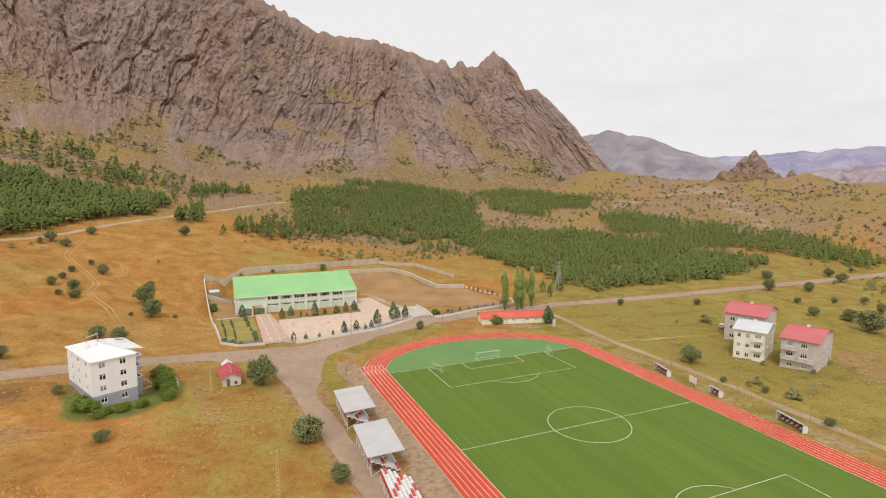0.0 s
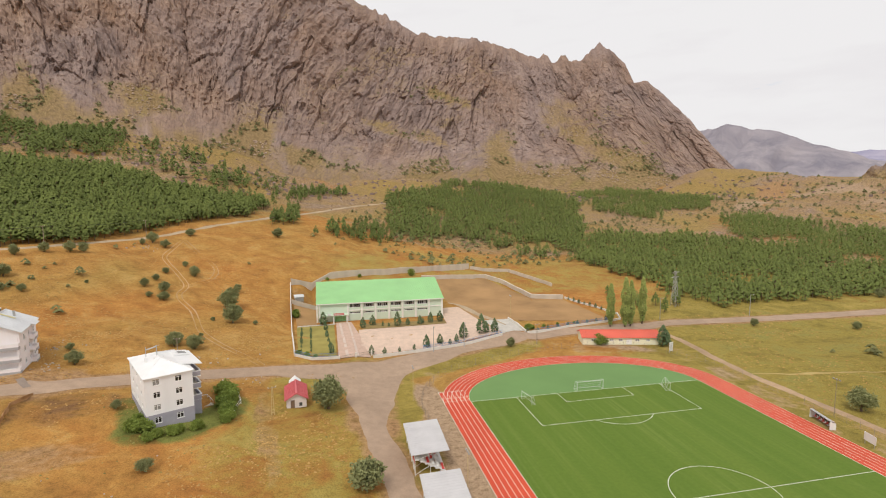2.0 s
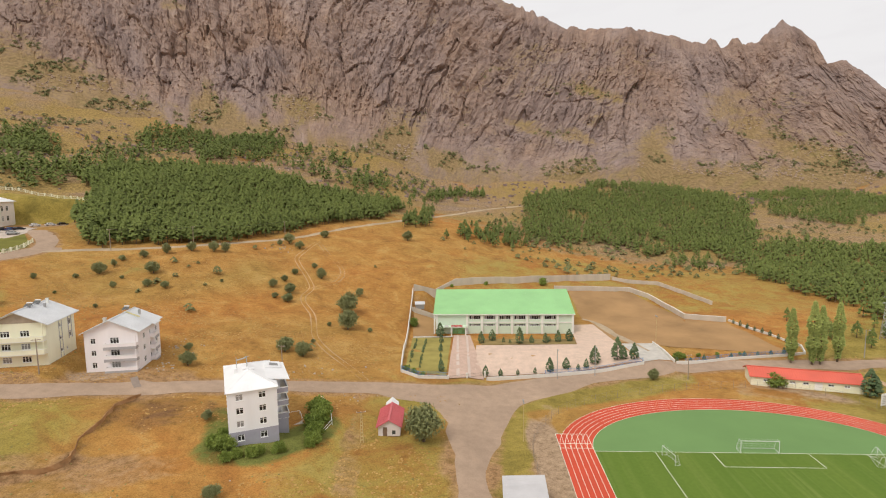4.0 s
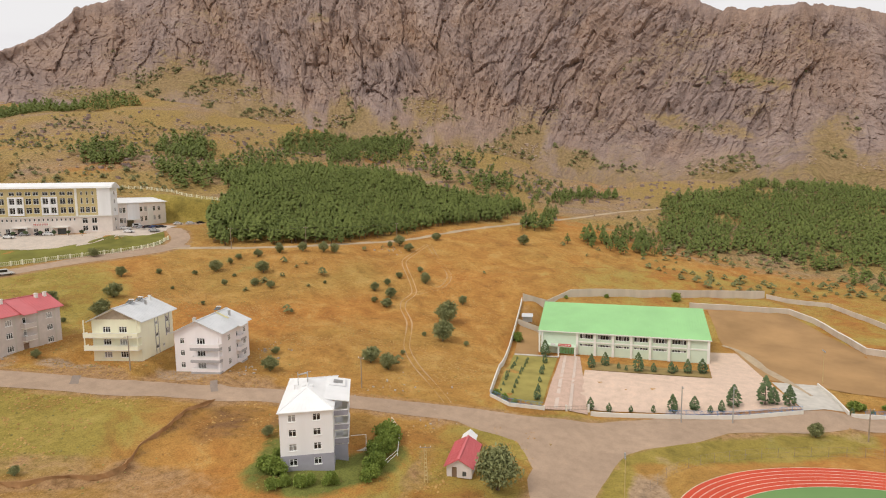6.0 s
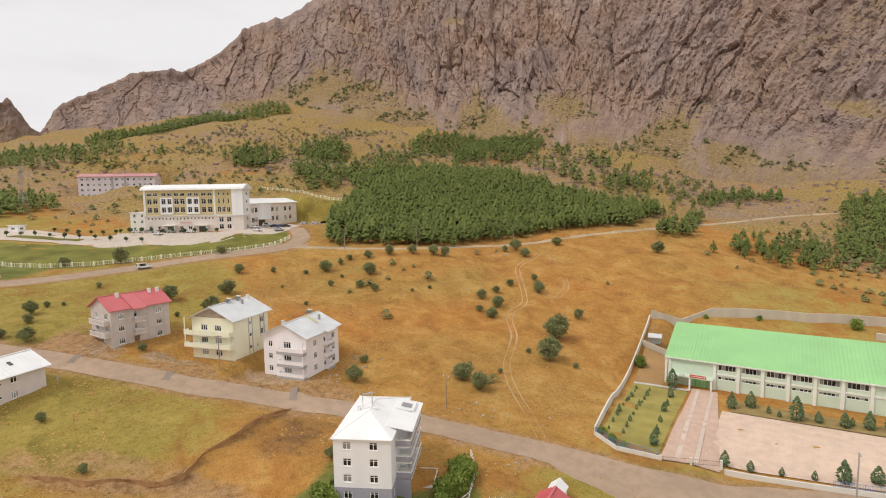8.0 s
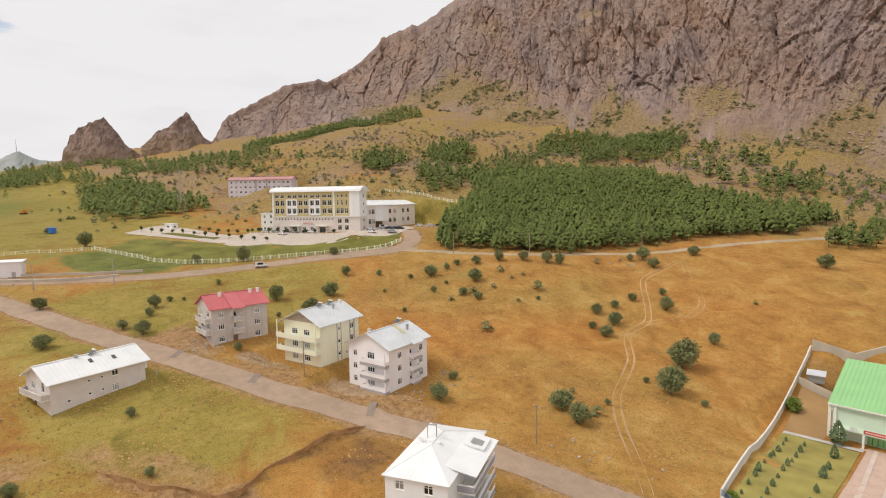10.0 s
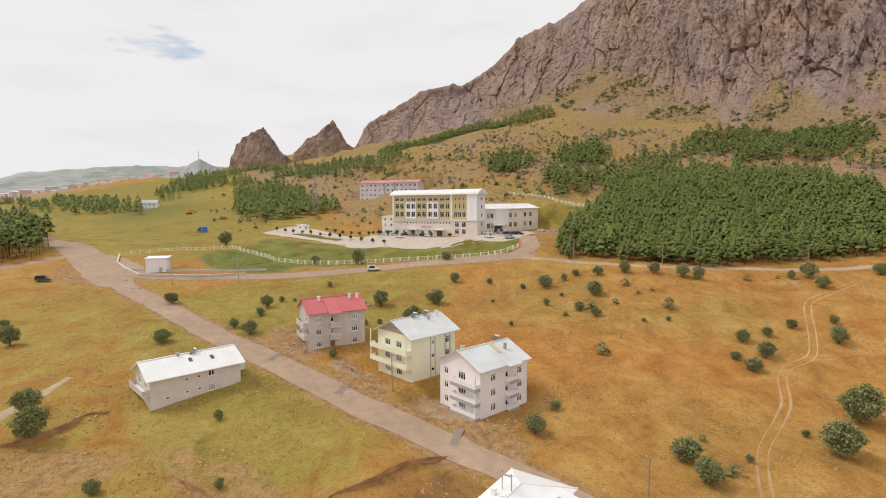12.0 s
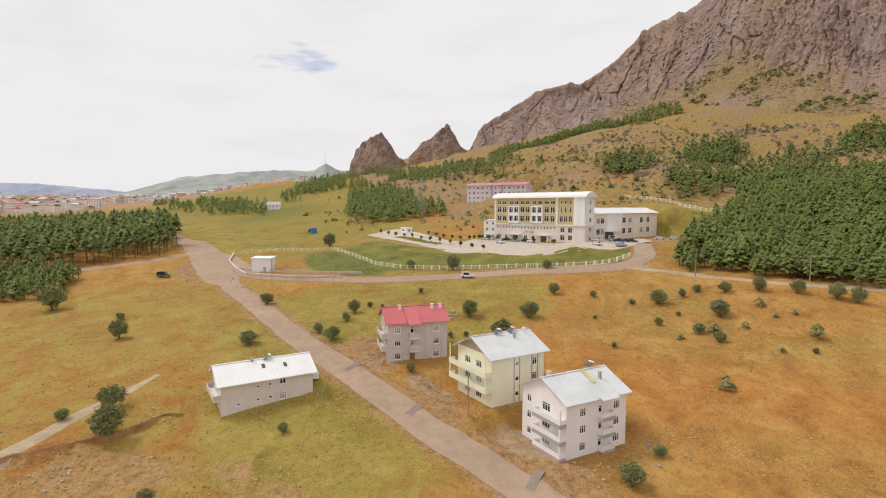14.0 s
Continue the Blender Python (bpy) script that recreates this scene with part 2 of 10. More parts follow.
def turf_material():
    """Artificial turf, brushed lengthwise, with paler worn streaks along the rolls."""
    m, t, b = nodes_of("artificial_turf")
    pos = position_of(t)

    def along(sx, sy):
        mp = t.nodes.new("ShaderNodeMapping")
        mp.inputs["Scale"].default_value = (sx, sy, 1)
        mp.inputs["Rotation"].default_value = (0, 0, radians(3))
        t.links.new(pos, mp.inputs["Vector"])
        return mp.outputs[0]

    rolls, brush = noise_node(t, along(1, 0.02), 0.16, 3, 0.5), noise_node(t, along(1, 0.02), 0.75, 4, 0.65)
    fade, grain = noise_node(t, pos, 0.035, 4, 0.6), noise_node(t, pos, 1.4, 4, 0.6)
    col = ramp_node(t, rolls, [(0.3, (0.104, 0.172, 0.024)), (0.5, (0.122, 0.190, 0.028)), (0.7, (0.142, 0.206, 0.033))])
    streak = ramp_node(t, brush, [(0.5, (0, 0, 0)), (0.66, (1, 1, 1))])
    k = math_node(t, "MULTIPLY", streak, math_node(t, "MULTIPLY_ADD", fade, 2.6, -0.85))
    col = mix_node(t, math_node(t, "MULTIPLY", k, 0.6), col, (0.205, 0.262, 0.065))
    col = mix_node(t, 0.35, col, ramp_node(t, grain, [(0.3, (0.75, 0.76, 0.7)), (0.7, (1.15, 1.14, 1.1))]), "MULTIPLY")
    t.links.new(col, b.inputs["Base Color"])
    b.inputs["Roughness"].default_value, b.inputs["Specular IOR Level"].default_value = 0.9, 0.2
    bump_node(t, b, grain, 0.2, 0.02)
    return m


GROUND, ROCK = ground_material(), rock_material()
PINE_LEAF = leaf_material("pine_needles", (0.104, 0.13, 0.032), (0.188, 0.225, 0.055))
BROAD_LEAF = leaf_material("broad_leaves", (0.17, 0.182, 0.075), (0.31, 0.32, 0.14))
SCRUB_LEAF = leaf_material("scrub_leaves", (0.105, 0.112, 0.04), (0.22, 0.215, 0.085))
GARDEN_LEAF = leaf_material("garden_leaves", (0.10, 0.145, 0.025), (0.30, 0.37, 0.075))
SPRUCE_LEAF = leaf_material("spruce_needles", (0.05, 0.085, 0.035), (0.15, 0.20, 0.09))
POPLAR_LEAF = leaf_material("poplar_leaves", (0.15, 0.19, 0.045), (0.38, 0.42, 0.12))
BARK = surface("bark", (0.16, 0.11, 0.075), 0.95, spread=0.3)
ASPHALT = asphalt_material("worn_asphalt", (0.415, 0.298, 0.212), 0.12)
DIRT_ROAD = asphalt_material("packed_dirt", (0.46, 0.355, 0.24), 0.2)
RUT = asphalt_material("sandy_rut", (0.49, 0.315, 0.165), 0.2)
DUSTY_PATH = asphalt_material("dusty_path", (0.45, 0.31, 0.195), 0.22)
STRAW_PATH = asphalt_material("trodden_straw", (0.43, 0.32, 0.13), 0.25)
PATCH = asphalt_material("tar_patch", (0.285, 0.225, 0.185), 0.15)
PAVING = asphalt_material("pale_paving", (0.66, 0.52, 0.43), 0.07)
TURF = turf_material()
TURF_PALE = surface("pale_green_turf", (0.165, 0.285, 0.10), 0.9, spread=0.08, coarse=0.06, fine=1.0, spec=0.2)
TRACK_RED = surface("red_track_rubber", (0.60, 0.082, 0.04), 0.85, spread=0.1, coarse=0.08, fine=2.0, spec=0.25)
LINE_WHITE = surface("white_line_paint", (0.78, 0.80, 0.66), 0.8, spread=0.06)

# ---- the lie of the land: cross sections of the valley floor, west to east, from south to north ----
SECTIONS = {
    -300: [(-2500, 92), (-1500, 60), (-900, 42), (-600, 30), (-300, 14), (-100, 2), (200, -6), (900, -10)],
    -90: [(-2500, 140), (-1500, 100), (-900, 66), (-500, 40), (-334, 33), (-253, 20.5), (-200, 15.5), (-150, 11), (-100, 4), (-60, 0.5), (40, 0), (140, -2), (900, 5)],
    -40: [(-2500, 150), (-1500, 110), (-900, 76), (-600, 52), (-500, 42), (-392, 38.5), (-305, 31), (-225, 21), (-196, 18.3), (-170, 14.5), (-120, 7), (-80, 2), (-50, 0), (95, 0), (300, -2), (450, 3), (600, 16), (900, 34)],
    10: [(-2500, 160), (-1500, 118), (-900, 86), (-680, 65), (-600, 57), (-392, 40), (-315, 34), (-271, 30), (-197, 21), (-160, 15), (-136, 10), (-105, 5.6), (-74, 2.2), (-45, 0.3), (150, 0.5), (300, 1), (450, 8), (600, 30), (900, 42)],
    70: [(-2500, 150), (-1500, 110), (-900, 95), (-563, 66), (-392, 44), (-330, 38), (-273, 36), (-225, 31), (-184, 22.5), (-133, 12.5), (-114, 8), (-91, 5.5), (-71, 3), (-51, 2), (40, 1), (119, 1), (300, 3), (450, 15), (600, 40), (900, 46)],
    105: [(-1200, 120), (-563, 70), (-392, 52), (-300, 40), (-225, 36), (-208, 32.5), (-175, 30), (-161, 28), (-132, 17.5), (-102, 10.5), (-75, 5), (-45, 3), (0, 2.5), (119, 2), (300, 6), (450, 22), (600, 42), (900, 46)],
    160: [(-1200, 140), (-563, 88), (-400, 70), (-300, 55), (-200, 40), (-159, 30.5), (-137, 27.5), (-116, 26), (-70, 18.5), (-27, 11), (20, 6), (119, 4), (250, 6), (350, 12), (500, 36), (700, 46), (900, 46)],
    230: [(-1200, 150), (-600, 110), (-490, 103), (-400, 84), (-300, 68), (-200, 55), (-130, 40), (-94, 33), (-50, 25), (0, 14), (60, 6), (130, 8), (212, 14), (300, 17), (400, 27), (520, 42), (700, 46), (900, 46)],
    330: [(-1200, 160), (-700, 150), (-500, 132), (-420, 110), (-345, 86), (-250, 86), (-190, 78), (-130, 56), (-85, 42), (12, 38), (100, 20), (200, 24), (350, 30), (600, 40), (900, 45)],
    430: [(-1200, 170), (-600, 180), (-420, 140), (-300, 110), (-183, 95), (-105, 68), (-72, 52), (12, 55), (100, 48), (227, 36), (400, 38), (615, 44), (900, 50)],
    540: [(-1200, 190), (-600, 210), (-400, 170), (-180, 130), (-70, 95), (100, 65), (230, 48), (400, 46), (615, 50), (900, 55)],
    800: [(-1200, 160), (-400, 150), (0, 110), (300, 80), (900, 60)],
    1500: [(-1200, 60), (900, 50)],
}
SECTION_Y = np.array(sorted(SECTIONS), float)


def lattice(ix, iy, iz, seed):
    """Hashed values in 0..1 at whole-number places."""
    n = (ix * 374761393 + iy * 668265263 + iz * 2147483647 + seed * 1274126177) & 0x7FFFFFFF
    n = ((n ^ (n >> 13)) * 1274126177) & 0x7FFFFFFF
    n = ((n ^ (n >> 15)) * 2246822519) & 0x7FFFFFFF
    return ((n ^ (n >> 16)) & 0xFFFF) / 65535.0


def value_noise(x, y, z=0.0, seed=0):
    """Smooth noise in -1..1 over arrays of places."""
    x, y, z = np.broadcast_arrays(np.asarray(x, float), np.asarray(y, float), np.asarray(z, float))
    ix, iy, iz = np.floor(x).astype(np.int64), np.floor(y).astype(np.int64), np.floor(z).astype(np.int64)
    fx, fy, fz = x - ix, y - iy, z - iz
    fx, fy, fz = (f * f * f * (f * (f * 6 - 15) + 10) for f in (fx, fy, fz))
    total = 0.0
    for dx in (0, 1):
        for dy in (0, 1):
            for dz in (0, 1):
                wgt = (fx if dx else 1 - fx) * (fy if dy else 1 - fy) * (fz if dz else 1 - fz)
                total = total + wgt * lattice(ix + dx, iy + dy, iz + dz, seed)
    return total * 2 - 1


def fractal(x, y, z=0.0, octaves=4, seed=0, gain=0.5):
    total, amp = 0.0, 1.0
    for k in range(octaves):
        s = 2.03 ** k
        total = total + amp * value_noise(x * s + 17.3 * k, y * s - 9.1 * k, np.asarray(z) * s + 5.7 * k, seed + k)
        amp *= gain
    return total


def ease(a, b, v):
    u = np.clip((np.asarray(v, float) - a) / (b - a), 0, 1)
    return u * u * (3 - 2 * u)


def section_height(x, y):
    rows = [np.interp(x, *zip(*SECTIONS[int(k)])) for k in SECTION_Y]
    i = np.clip(np.searchsorted(SECTION_Y, y) - 1, 0, len(SECTION_Y) - 2)
    u = np.clip((y - SECTION_Y[i]) / (SECTION_Y[i + 1] - SECTION_Y[i]), 0, 1)
    stack = np.stack(rows)
    idx = np.arange(x.size)
    return stack[i, idx] * (1 - u) + stack[i + 1, idx] * u


# level platforms: centre x, centre y, half width, half depth, turn in degrees, height, soft edge
PLATFORMS = [(0, -40, 50, 92, 0, 0.0, 9), (-36, 84, 39, 27, -11, 2.0, 9), (-277, 86, 27, 17, 30, 36.6, 10), (-262, 126, 20, 29, 24, 37.8, 9),
             (-142.3, 20.6, 7.6, 10.5, 11.5, 10.45, 3.5), (-160.6, 14.6, 7.4, 9.5, 13.5, 13.65, 3.2), (-424.5, 127.7, 28, 11, 42, 52.8, 10)]


def platform_share(x, y):
    """How fully each place lies on a levelled platform, 0 to 1."""
    best = np.zeros_like(x)
    for cx, cy, hw, hd, turn, level, soft in PLATFORMS:
        c, s = math.cos(radians(turn)), math.sin(radians(turn))
        u, v = (x - cx) * c + (y - cy) * s, -(x - cx) * s + (y - cy) * c
        best = np.maximum(best, 1 - ease(0, soft, np.maximum(np.maximum(np.abs(u) - hw, np.abs(v) - hd), 0)))
    return best


def land(x, y):
    """The height of the land, without its small unevenness."""
    x, y = np.atleast_1d(np.asarray(x, float)), np.atleast_1d(np.asarray(y, float))
    shape = x.shape
    x, y = x.ravel(), y.ravel()
    z = np.zeros_like(x)
    reach = np.clip(np.hypot(x + 100, y - 20) * 0.06, 9, 60)
    taps = [(a, b) for a in (-1, 0, 1) for b in (-1, 0, 1)]
    for a, b in taps:
        z += section_height(x + a * reach, y + b * reach)
    z /= len(taps)
    for cx, cy, hw, hd, turn, level, soft in PLATFORMS:
        c, s = math.cos(radians(turn)), math.sin(radians(turn))
        u, v = (x - cx) * c + (y - cy) * s, -(x - cx) * s + (y - cy) * c
        d = np.maximum(np.maximum(np.abs(u) - hw, np.abs(v) - hd), 0)
        z += (level - z) * (1 - ease(0, soft, d))
    return z.reshape(shape)


# ---- small makers ----
def mesh_object(name, verts, faces, material, smooth=False):
    """One mesh object from arrays of places and of faces, all with the same number of corners."""
    me = bpy.data.meshes.new(name)
    verts, faces = np.asarray(verts, np.float32), np.asarray(faces, np.int32)
    n, k = faces.shape
    me.vertices.add(len(verts))
    me.vertices.foreach_set("co", verts.ravel())
    me.loops.add(n * k)
    me.loops.foreach_set("vertex_index", faces.ravel())
    me.polygons.add(n)
    me.polygons.foreach_set("loop_start", np.arange(0, n * k, k, dtype=np.int32))
    me.polygons.foreach_set("use_smooth", np.full(n, smooth))
    me.update(calc_edges=True)
    me.materials.append(material)
    return new(name, me)


def grid_faces(rows, cols):
    a = np.arange((rows - 1) * cols).reshape(rows - 1, cols)[:, :-1].ravel()
    return np.stack([a, a + 1, a + cols + 1, a + cols], 1)


def stretch(lo, hi, step, far_lo, far_hi, growth=1.07):
    """Grid lines with an even step between lo and hi that widens towards the far ends."""
    mid = list(np.arange(lo, hi + step / 2, step))
    s, v, right = step, mid[-1], []
    while v < far_hi:
        s *= growth
        v += min(s, 260)
        right.append(v)
    s, v, left = step, mid[0], []
    while v > far_lo:
        s *= growth
        v -= min(s, 260)
        left.append(v)
    return np.array(left[::-1] + mid + right)


def smooth_line(points, step=2.0):
    """A smooth line through plan points, in even steps."""
    p = np.array(points, float)
    p = np.vstack([2 * p[0] - p[1], p, 2 * p[-1] - p[-2]])
    out = []
    for i in range(1, len(p) - 2):
        n = max(int(np.hypot(*(p[i + 1] - p[i])) / step), 2)
        for u in np.arange(n) / n:
            out.append(0.5 * (2 * p[i] + (p[i + 1] - p[i - 1]) * u + (2 * p[i - 1] - 5 * p[i] + 4 * p[i + 1] - p[i + 2]) * u * u + (3 * p[i] - p[i - 1] - 3 * p[i + 1] + p[i + 2]) * u ** 3))
    out.append(p[-2])
    return np.array(out)


MAIN_ROAD = [(330, 40), (220, 44), (150, 47), (98, 49.5), (60, 52.5), (20, 52.5), (-10, 45.5), (-42, 36), (-58, 28.5), (-75, 26.0), (-90, 22.8), (-105, 19), (-121.5, 12.4), (-131, 7.2), (-142.5, 1.6), (-153, -3.4), (-170, -11), (-197, -22.5), (-219, -29.8), (-241, -37.2), (-262, -44.5), (-290, -53.5), (-326, -62), (-360, -72), (-480, -112), (-700, -190)]
SOUTH_ROAD = [(-57.5, 26), (-57.6, 8), (-56.9, -8), (-54.6, -24), (-53.8, -36), (-51.8, -57), (-48.6, -90), (-46, -150), (-44, -260)]
CORNER_ROAD = [(-56.6, -8), (-55.4, 8), (-50, 25), (-38, 35), (-22, 42)]
SCHOOL_ROAD = [(-296, -52), (-272, -38), (-250, -4), (-237, 29), (-229.5, 54), (-221.5, 74), (-218, 87), (-222.5, 98), (-232, 105), (-246, 109)]
FOREST_TRACK = [(-217, 85), (-204, 95.5), (-188, 103.5), (-171, 116.5), (-155, 146), (-132, 178), (-104, 217), (-84, 250), (-50, 300), (-10, 330)]
FIELD_TRACK = [(-84, 29.5), (-88.4, 35.3), (-95.2, 43.5), (-100.1, 49.9), (-106.1, 60.5), (-111.6, 77.4), (-117.5, 86.9), (-119.8, 94.2), (-119.4, 103), (-126.5, 116.2), (-133.7, 129.2), (-134.1, 140.5), (-132.9, 157.9)]
FIELD_BRANCH = [(-119.4, 101), (-115.5, 108.0), (-111.6, 117.6), (-113.6, 129.2), (-121.2, 139.0), (-132.7, 159.0)]
EAST_TRACK = [(52, 46), (51.4, 31), (49.8, 16), (48.6, 0), (49.8, -19), (50, -42), (49.4, -63), (49, -90)]
LEFT_TRACK = [(-120, -100), (-142, -82), (-159, -70), (-171.4, -62), (-186, -52.5)]
SIDE_ROAD = [(-322, -62), (-310, -78), (-304, -100), (-299, -135), (-288, -200), (-280, -300)]
ROADS = [(MAIN_ROAD, 3.4), (SOUTH_ROAD, 2.9), (CORNER_ROAD, 4.5), (SCHOOL_ROAD, 3.4), (FOREST_TRACK, 2.0), (FIELD_TRACK, 1.6), (EAST_TRACK, 1.2), (LEFT_TRACK, 1.8), (SIDE_ROAD, 2.6)]
ROAD_LINES = [(smooth_line(pts, 3.0), half) for pts, half in ROADS]


def road_distance(x, y, lines=None):
    """How far each place lies outside the nearest road's edge."""
    best = np.full(x.shape, 1e9)
    for line, half in lines or ROAD_LINES:
        box = (x > line[:, 0].min() - 25) & (x < line[:, 0].max() + 25) & (y > line[:, 1].min() - 25) & (y < line[:, 1].max() + 25)
        idx = np.nonzero(box)[0]
        for part_idx in np.array_split(idx, max(len(idx) // 4000, 1)):
            d = np.hypot(x[part_idx, None] - line[None, :, 0], y[part_idx, None] - line[None, :, 1]).min(1) - half
            best[part_idx] = np.minimum(best[part_idx], d)
    return best


def spot(x, y, cx, cy, rx, ry, turn=0.0):
    """A soft-edged oval on the plan: 1 inside, 0 well outside."""
    c, s = math.cos(radians(turn)), math.sin(radians(turn))
    u, v = ((x - cx) * c + (y - cy) * s) / rx, (-(x - cx) * s + (y - cy) * c) / ry
    return 1 - ease(0.7, 1.25, np.hypot(u, v))


# ---- the ground: one sheet to the horizon ----
GX, GY = stretch(-330, 125, 1.4, -4300, 4300), stretch(-105, 240, 1.4, -2500, 4300)


def ground_sheet():
    X, Y = np.meshgrid(GX, GY)
    x, y = X.ravel(), Y.ravel()
    z = land(x, y)
    away = road_distance(x, y)
    flat = (1 - ease(45, 55, np.abs(x))) * (1 - ease(45, 60, np.abs(y + 40) - 40))
    rough = ease(0, 10, away) * (1 - flat) * (1 - 0.92 * platform_share(x, y))
    z = z + rough * (0.5 * fractal(x / 26, y / 26, 0, 4, 3) + 0.22 * fractal(x / 6, y / 6, 0, 3, 9))
    high = ease(30, 80, z)
    z = z + high * rough * (5.0 * fractal(x / 70, y / 70, 0, 5, 21) + 2.2 * np.abs(fractal(x / 24, y / 24, 0, 4, 33)))
    east = ease(280, 380, x) * (1 - ease(900, 1400, x)) * ease(20, 90, y) * (1 - ease(520, 800, y))
    z = z + east * (4.5 * fractal(x / 85, y / 85, 0, 4, 61) + 3.5 * np.abs(fractal(x / 36, y / 36, 0, 4, 63)))
    z = z + 24 * np.exp(-(((x - 462) * 0.7 + (y - 478) * 0.7) / 85) ** 4 - ((-(x - 462) * 0.7 + (y - 478) * 0.7) / 74) ** 4) * (1 + 0.3 * fractal(x / 32, y / 32, 0, 4, 67)) + 9 * spot(x, y, 470, 300, 70, 60, 40)
    z = z + 13 * spot(x, y, 552, 348, 90, 75, -50) + 7 * spot(x, y, 600, 285, 60, 60)
    scar = np.zeros_like(x)
    # eroded banks in the field south of the main road
    for line, drop in (([(-129, 8), (-128.5, -2), (-126.5, -14), (-125, -22), (-131, -28), (-138, -33), (-146, -37)], -0.9), ([(-154, -80), (-157, -73), (-158, -69.5), (-159.5, -62.4), (-161.4, -56), (-164.8, -50.7), (-166.8, -45.4), (-168, -42)], 1.0), ([(-174.6, -49), (-176, -45.5), (-178.4, -41)], 0.9), ([(-112, 118), (-104, 126), (-79, 151), (-45, 172), (-12, 180)], -1.3)):
        p = smooth_line(line, 2.0)
        tangent = np.gradient(p, axis=0)
        near = (x > p[:, 0].min() - 20) & (x < p[:, 0].max() + 20) & (y > p[:, 1].min() - 20) & (y < p[:, 1].max() + 20)
        idx = np.nonzero(near)[0]
        dx, dy = x[idx, None] - p[None, :, 0], y[idx, None] - p[None, :, 1]
        j = np.hypot(dx, dy).argmin(1)
        r = np.arange(len(idx))
        side = (dx[r, j] * tangent[j, 1] - dy[r, j] * tangent[j, 0]) / np.hypot(tangent[j, 0], tangent[j, 1])
        ends = np.minimum(j, len(p) - 1 - j) / 4.0
        fade = np.clip(ends, 0, 1) * (1 - ease(9, 17, np.abs(side)))
        z[idx] += -drop * fade * (ease(-0.9, 0.9, side) - 0.5)
        scar[idx] = np.maximum(scar[idx], np.clip(ends, 0, 1) * (1 - ease(0.2, 1.5, np.abs(side - 0.3 * np.sign(drop)))))
    cover = {}
    n1 = fractal(x / 60, y / 60, 0, 3, 51)
    cover["green"] = np.clip(0.15 + 0.75 * spot(x, y, 90, -10, 70, 100) + 0.34 * spot(x, y, -190, -70, 90, 62) + 0.42 * spot(x, y, -150, -16, 22, 20, 30) + 0.8 * spot(x, y, -850, -60, 330, 150) + 0.5 * spot(x, y, -600, -60, 250, 90) + 0.5 * spot(x, y, -215, 10, 38, 48, 20) + 0.3 * spot(x, y, 20, 150, 90, 50)
                             + 0.4 * spot(x, y, -65, -20, 25, 60) + 0.5 * spot(x, y, -430, -10, 150, 70) + 0.95 * spot(x, y, -272, 160, 32, 11, 25) + 0.5 * spot(x, y, 200, 60, 120, 90) + 0.85 * spot(x, y, -34, 32, 40, 10, 16) + 0.6 * spot(x, y, -48, -10, 5, 40) + 0.3 * east * (0.5 - n1) + (0.18 + 0.3 * n1) * ease(25, 45, z) - 0.5 * spot(x, y, -130, 75, 60, 50), 0, 1)
    cover["lush"] = np.clip(0.36 * spot(x, y, -800, -60, 330, 110) + 0.3 * spot(x, y, -440, -10, 130, 60) + 0.75 * spot(x, y, -98, -9.5, 10.5, 6.5, 26)+ 0.6 * spot(x, y, -89, 0, 4.5, 9, -25) + 0.6 * spot(x, y, -106, -3, 4, 9, 26) + 0.9 * spot(x, y, -240, 62, 9, 40, -27) + 0.7 * spot(x, y, -270, 22, 26, 14, 28) + 0.3 * spot(x, y, -286, -19, 23, 22) + 0.9 * spot(x, y, -275, -1, 26, 13, 18) + 0.3 * spot(x, y, -30, 33, 34, 7, 18) + 0.32 * spot(x, y, 92, -5, 50, 80) + 0.3 * spot(x, y, -185, 82, 16, 10), 0, 1)
    cover["bare"] = np.clip(0.5 * spot(x, y, -128, -26, 26, 7, 22) + 0.6 * spot(x, y, -133, 14, 12, 6, 30) + 0.95 * spot(x, y, -140.5, 10.5, 9, 5.5, 12) + 0.8 * spot(x, y, -159, 2, 9, 4.5, 14) + 0.6 * spot(x, y, -183, -9, 9, 5, 10) + 0.5 * spot(x, y, -152, -56, 8, 18, -12) + 0.45 * spot(x, y, -79.5, -6, 2.6, 32, 8) + 0.55 * spot(x, y, -43, -45, 3.5, 60) + 0.35 * spot(x, y, 44, -40, 6, 75) + 0.4 * spot(x, y, -75, 110, 8, 8)
                            + 0.5 * spot(x, y, -186, -2, 10, 10) + 0.7 * spot(x, y, -285, -58, 20, 8, 15) + 0.55 * spot(x, y, 110, -60, 22, 26) + 0.62 * (1 - ease(0.3, 4.2, road_distance(x, y, ROAD_LINES[:4]))) + 0.3 * scar + 0.75 * spot(x, y, 400, 365, 50, 14, 40) + 0.6 * spot(x, y, 440, 400, 40, 22, 30), 0, 1)
    rim = np.abs(np.hypot(x / 40.5, (y - 1.0) / 38.0) - 1.07)
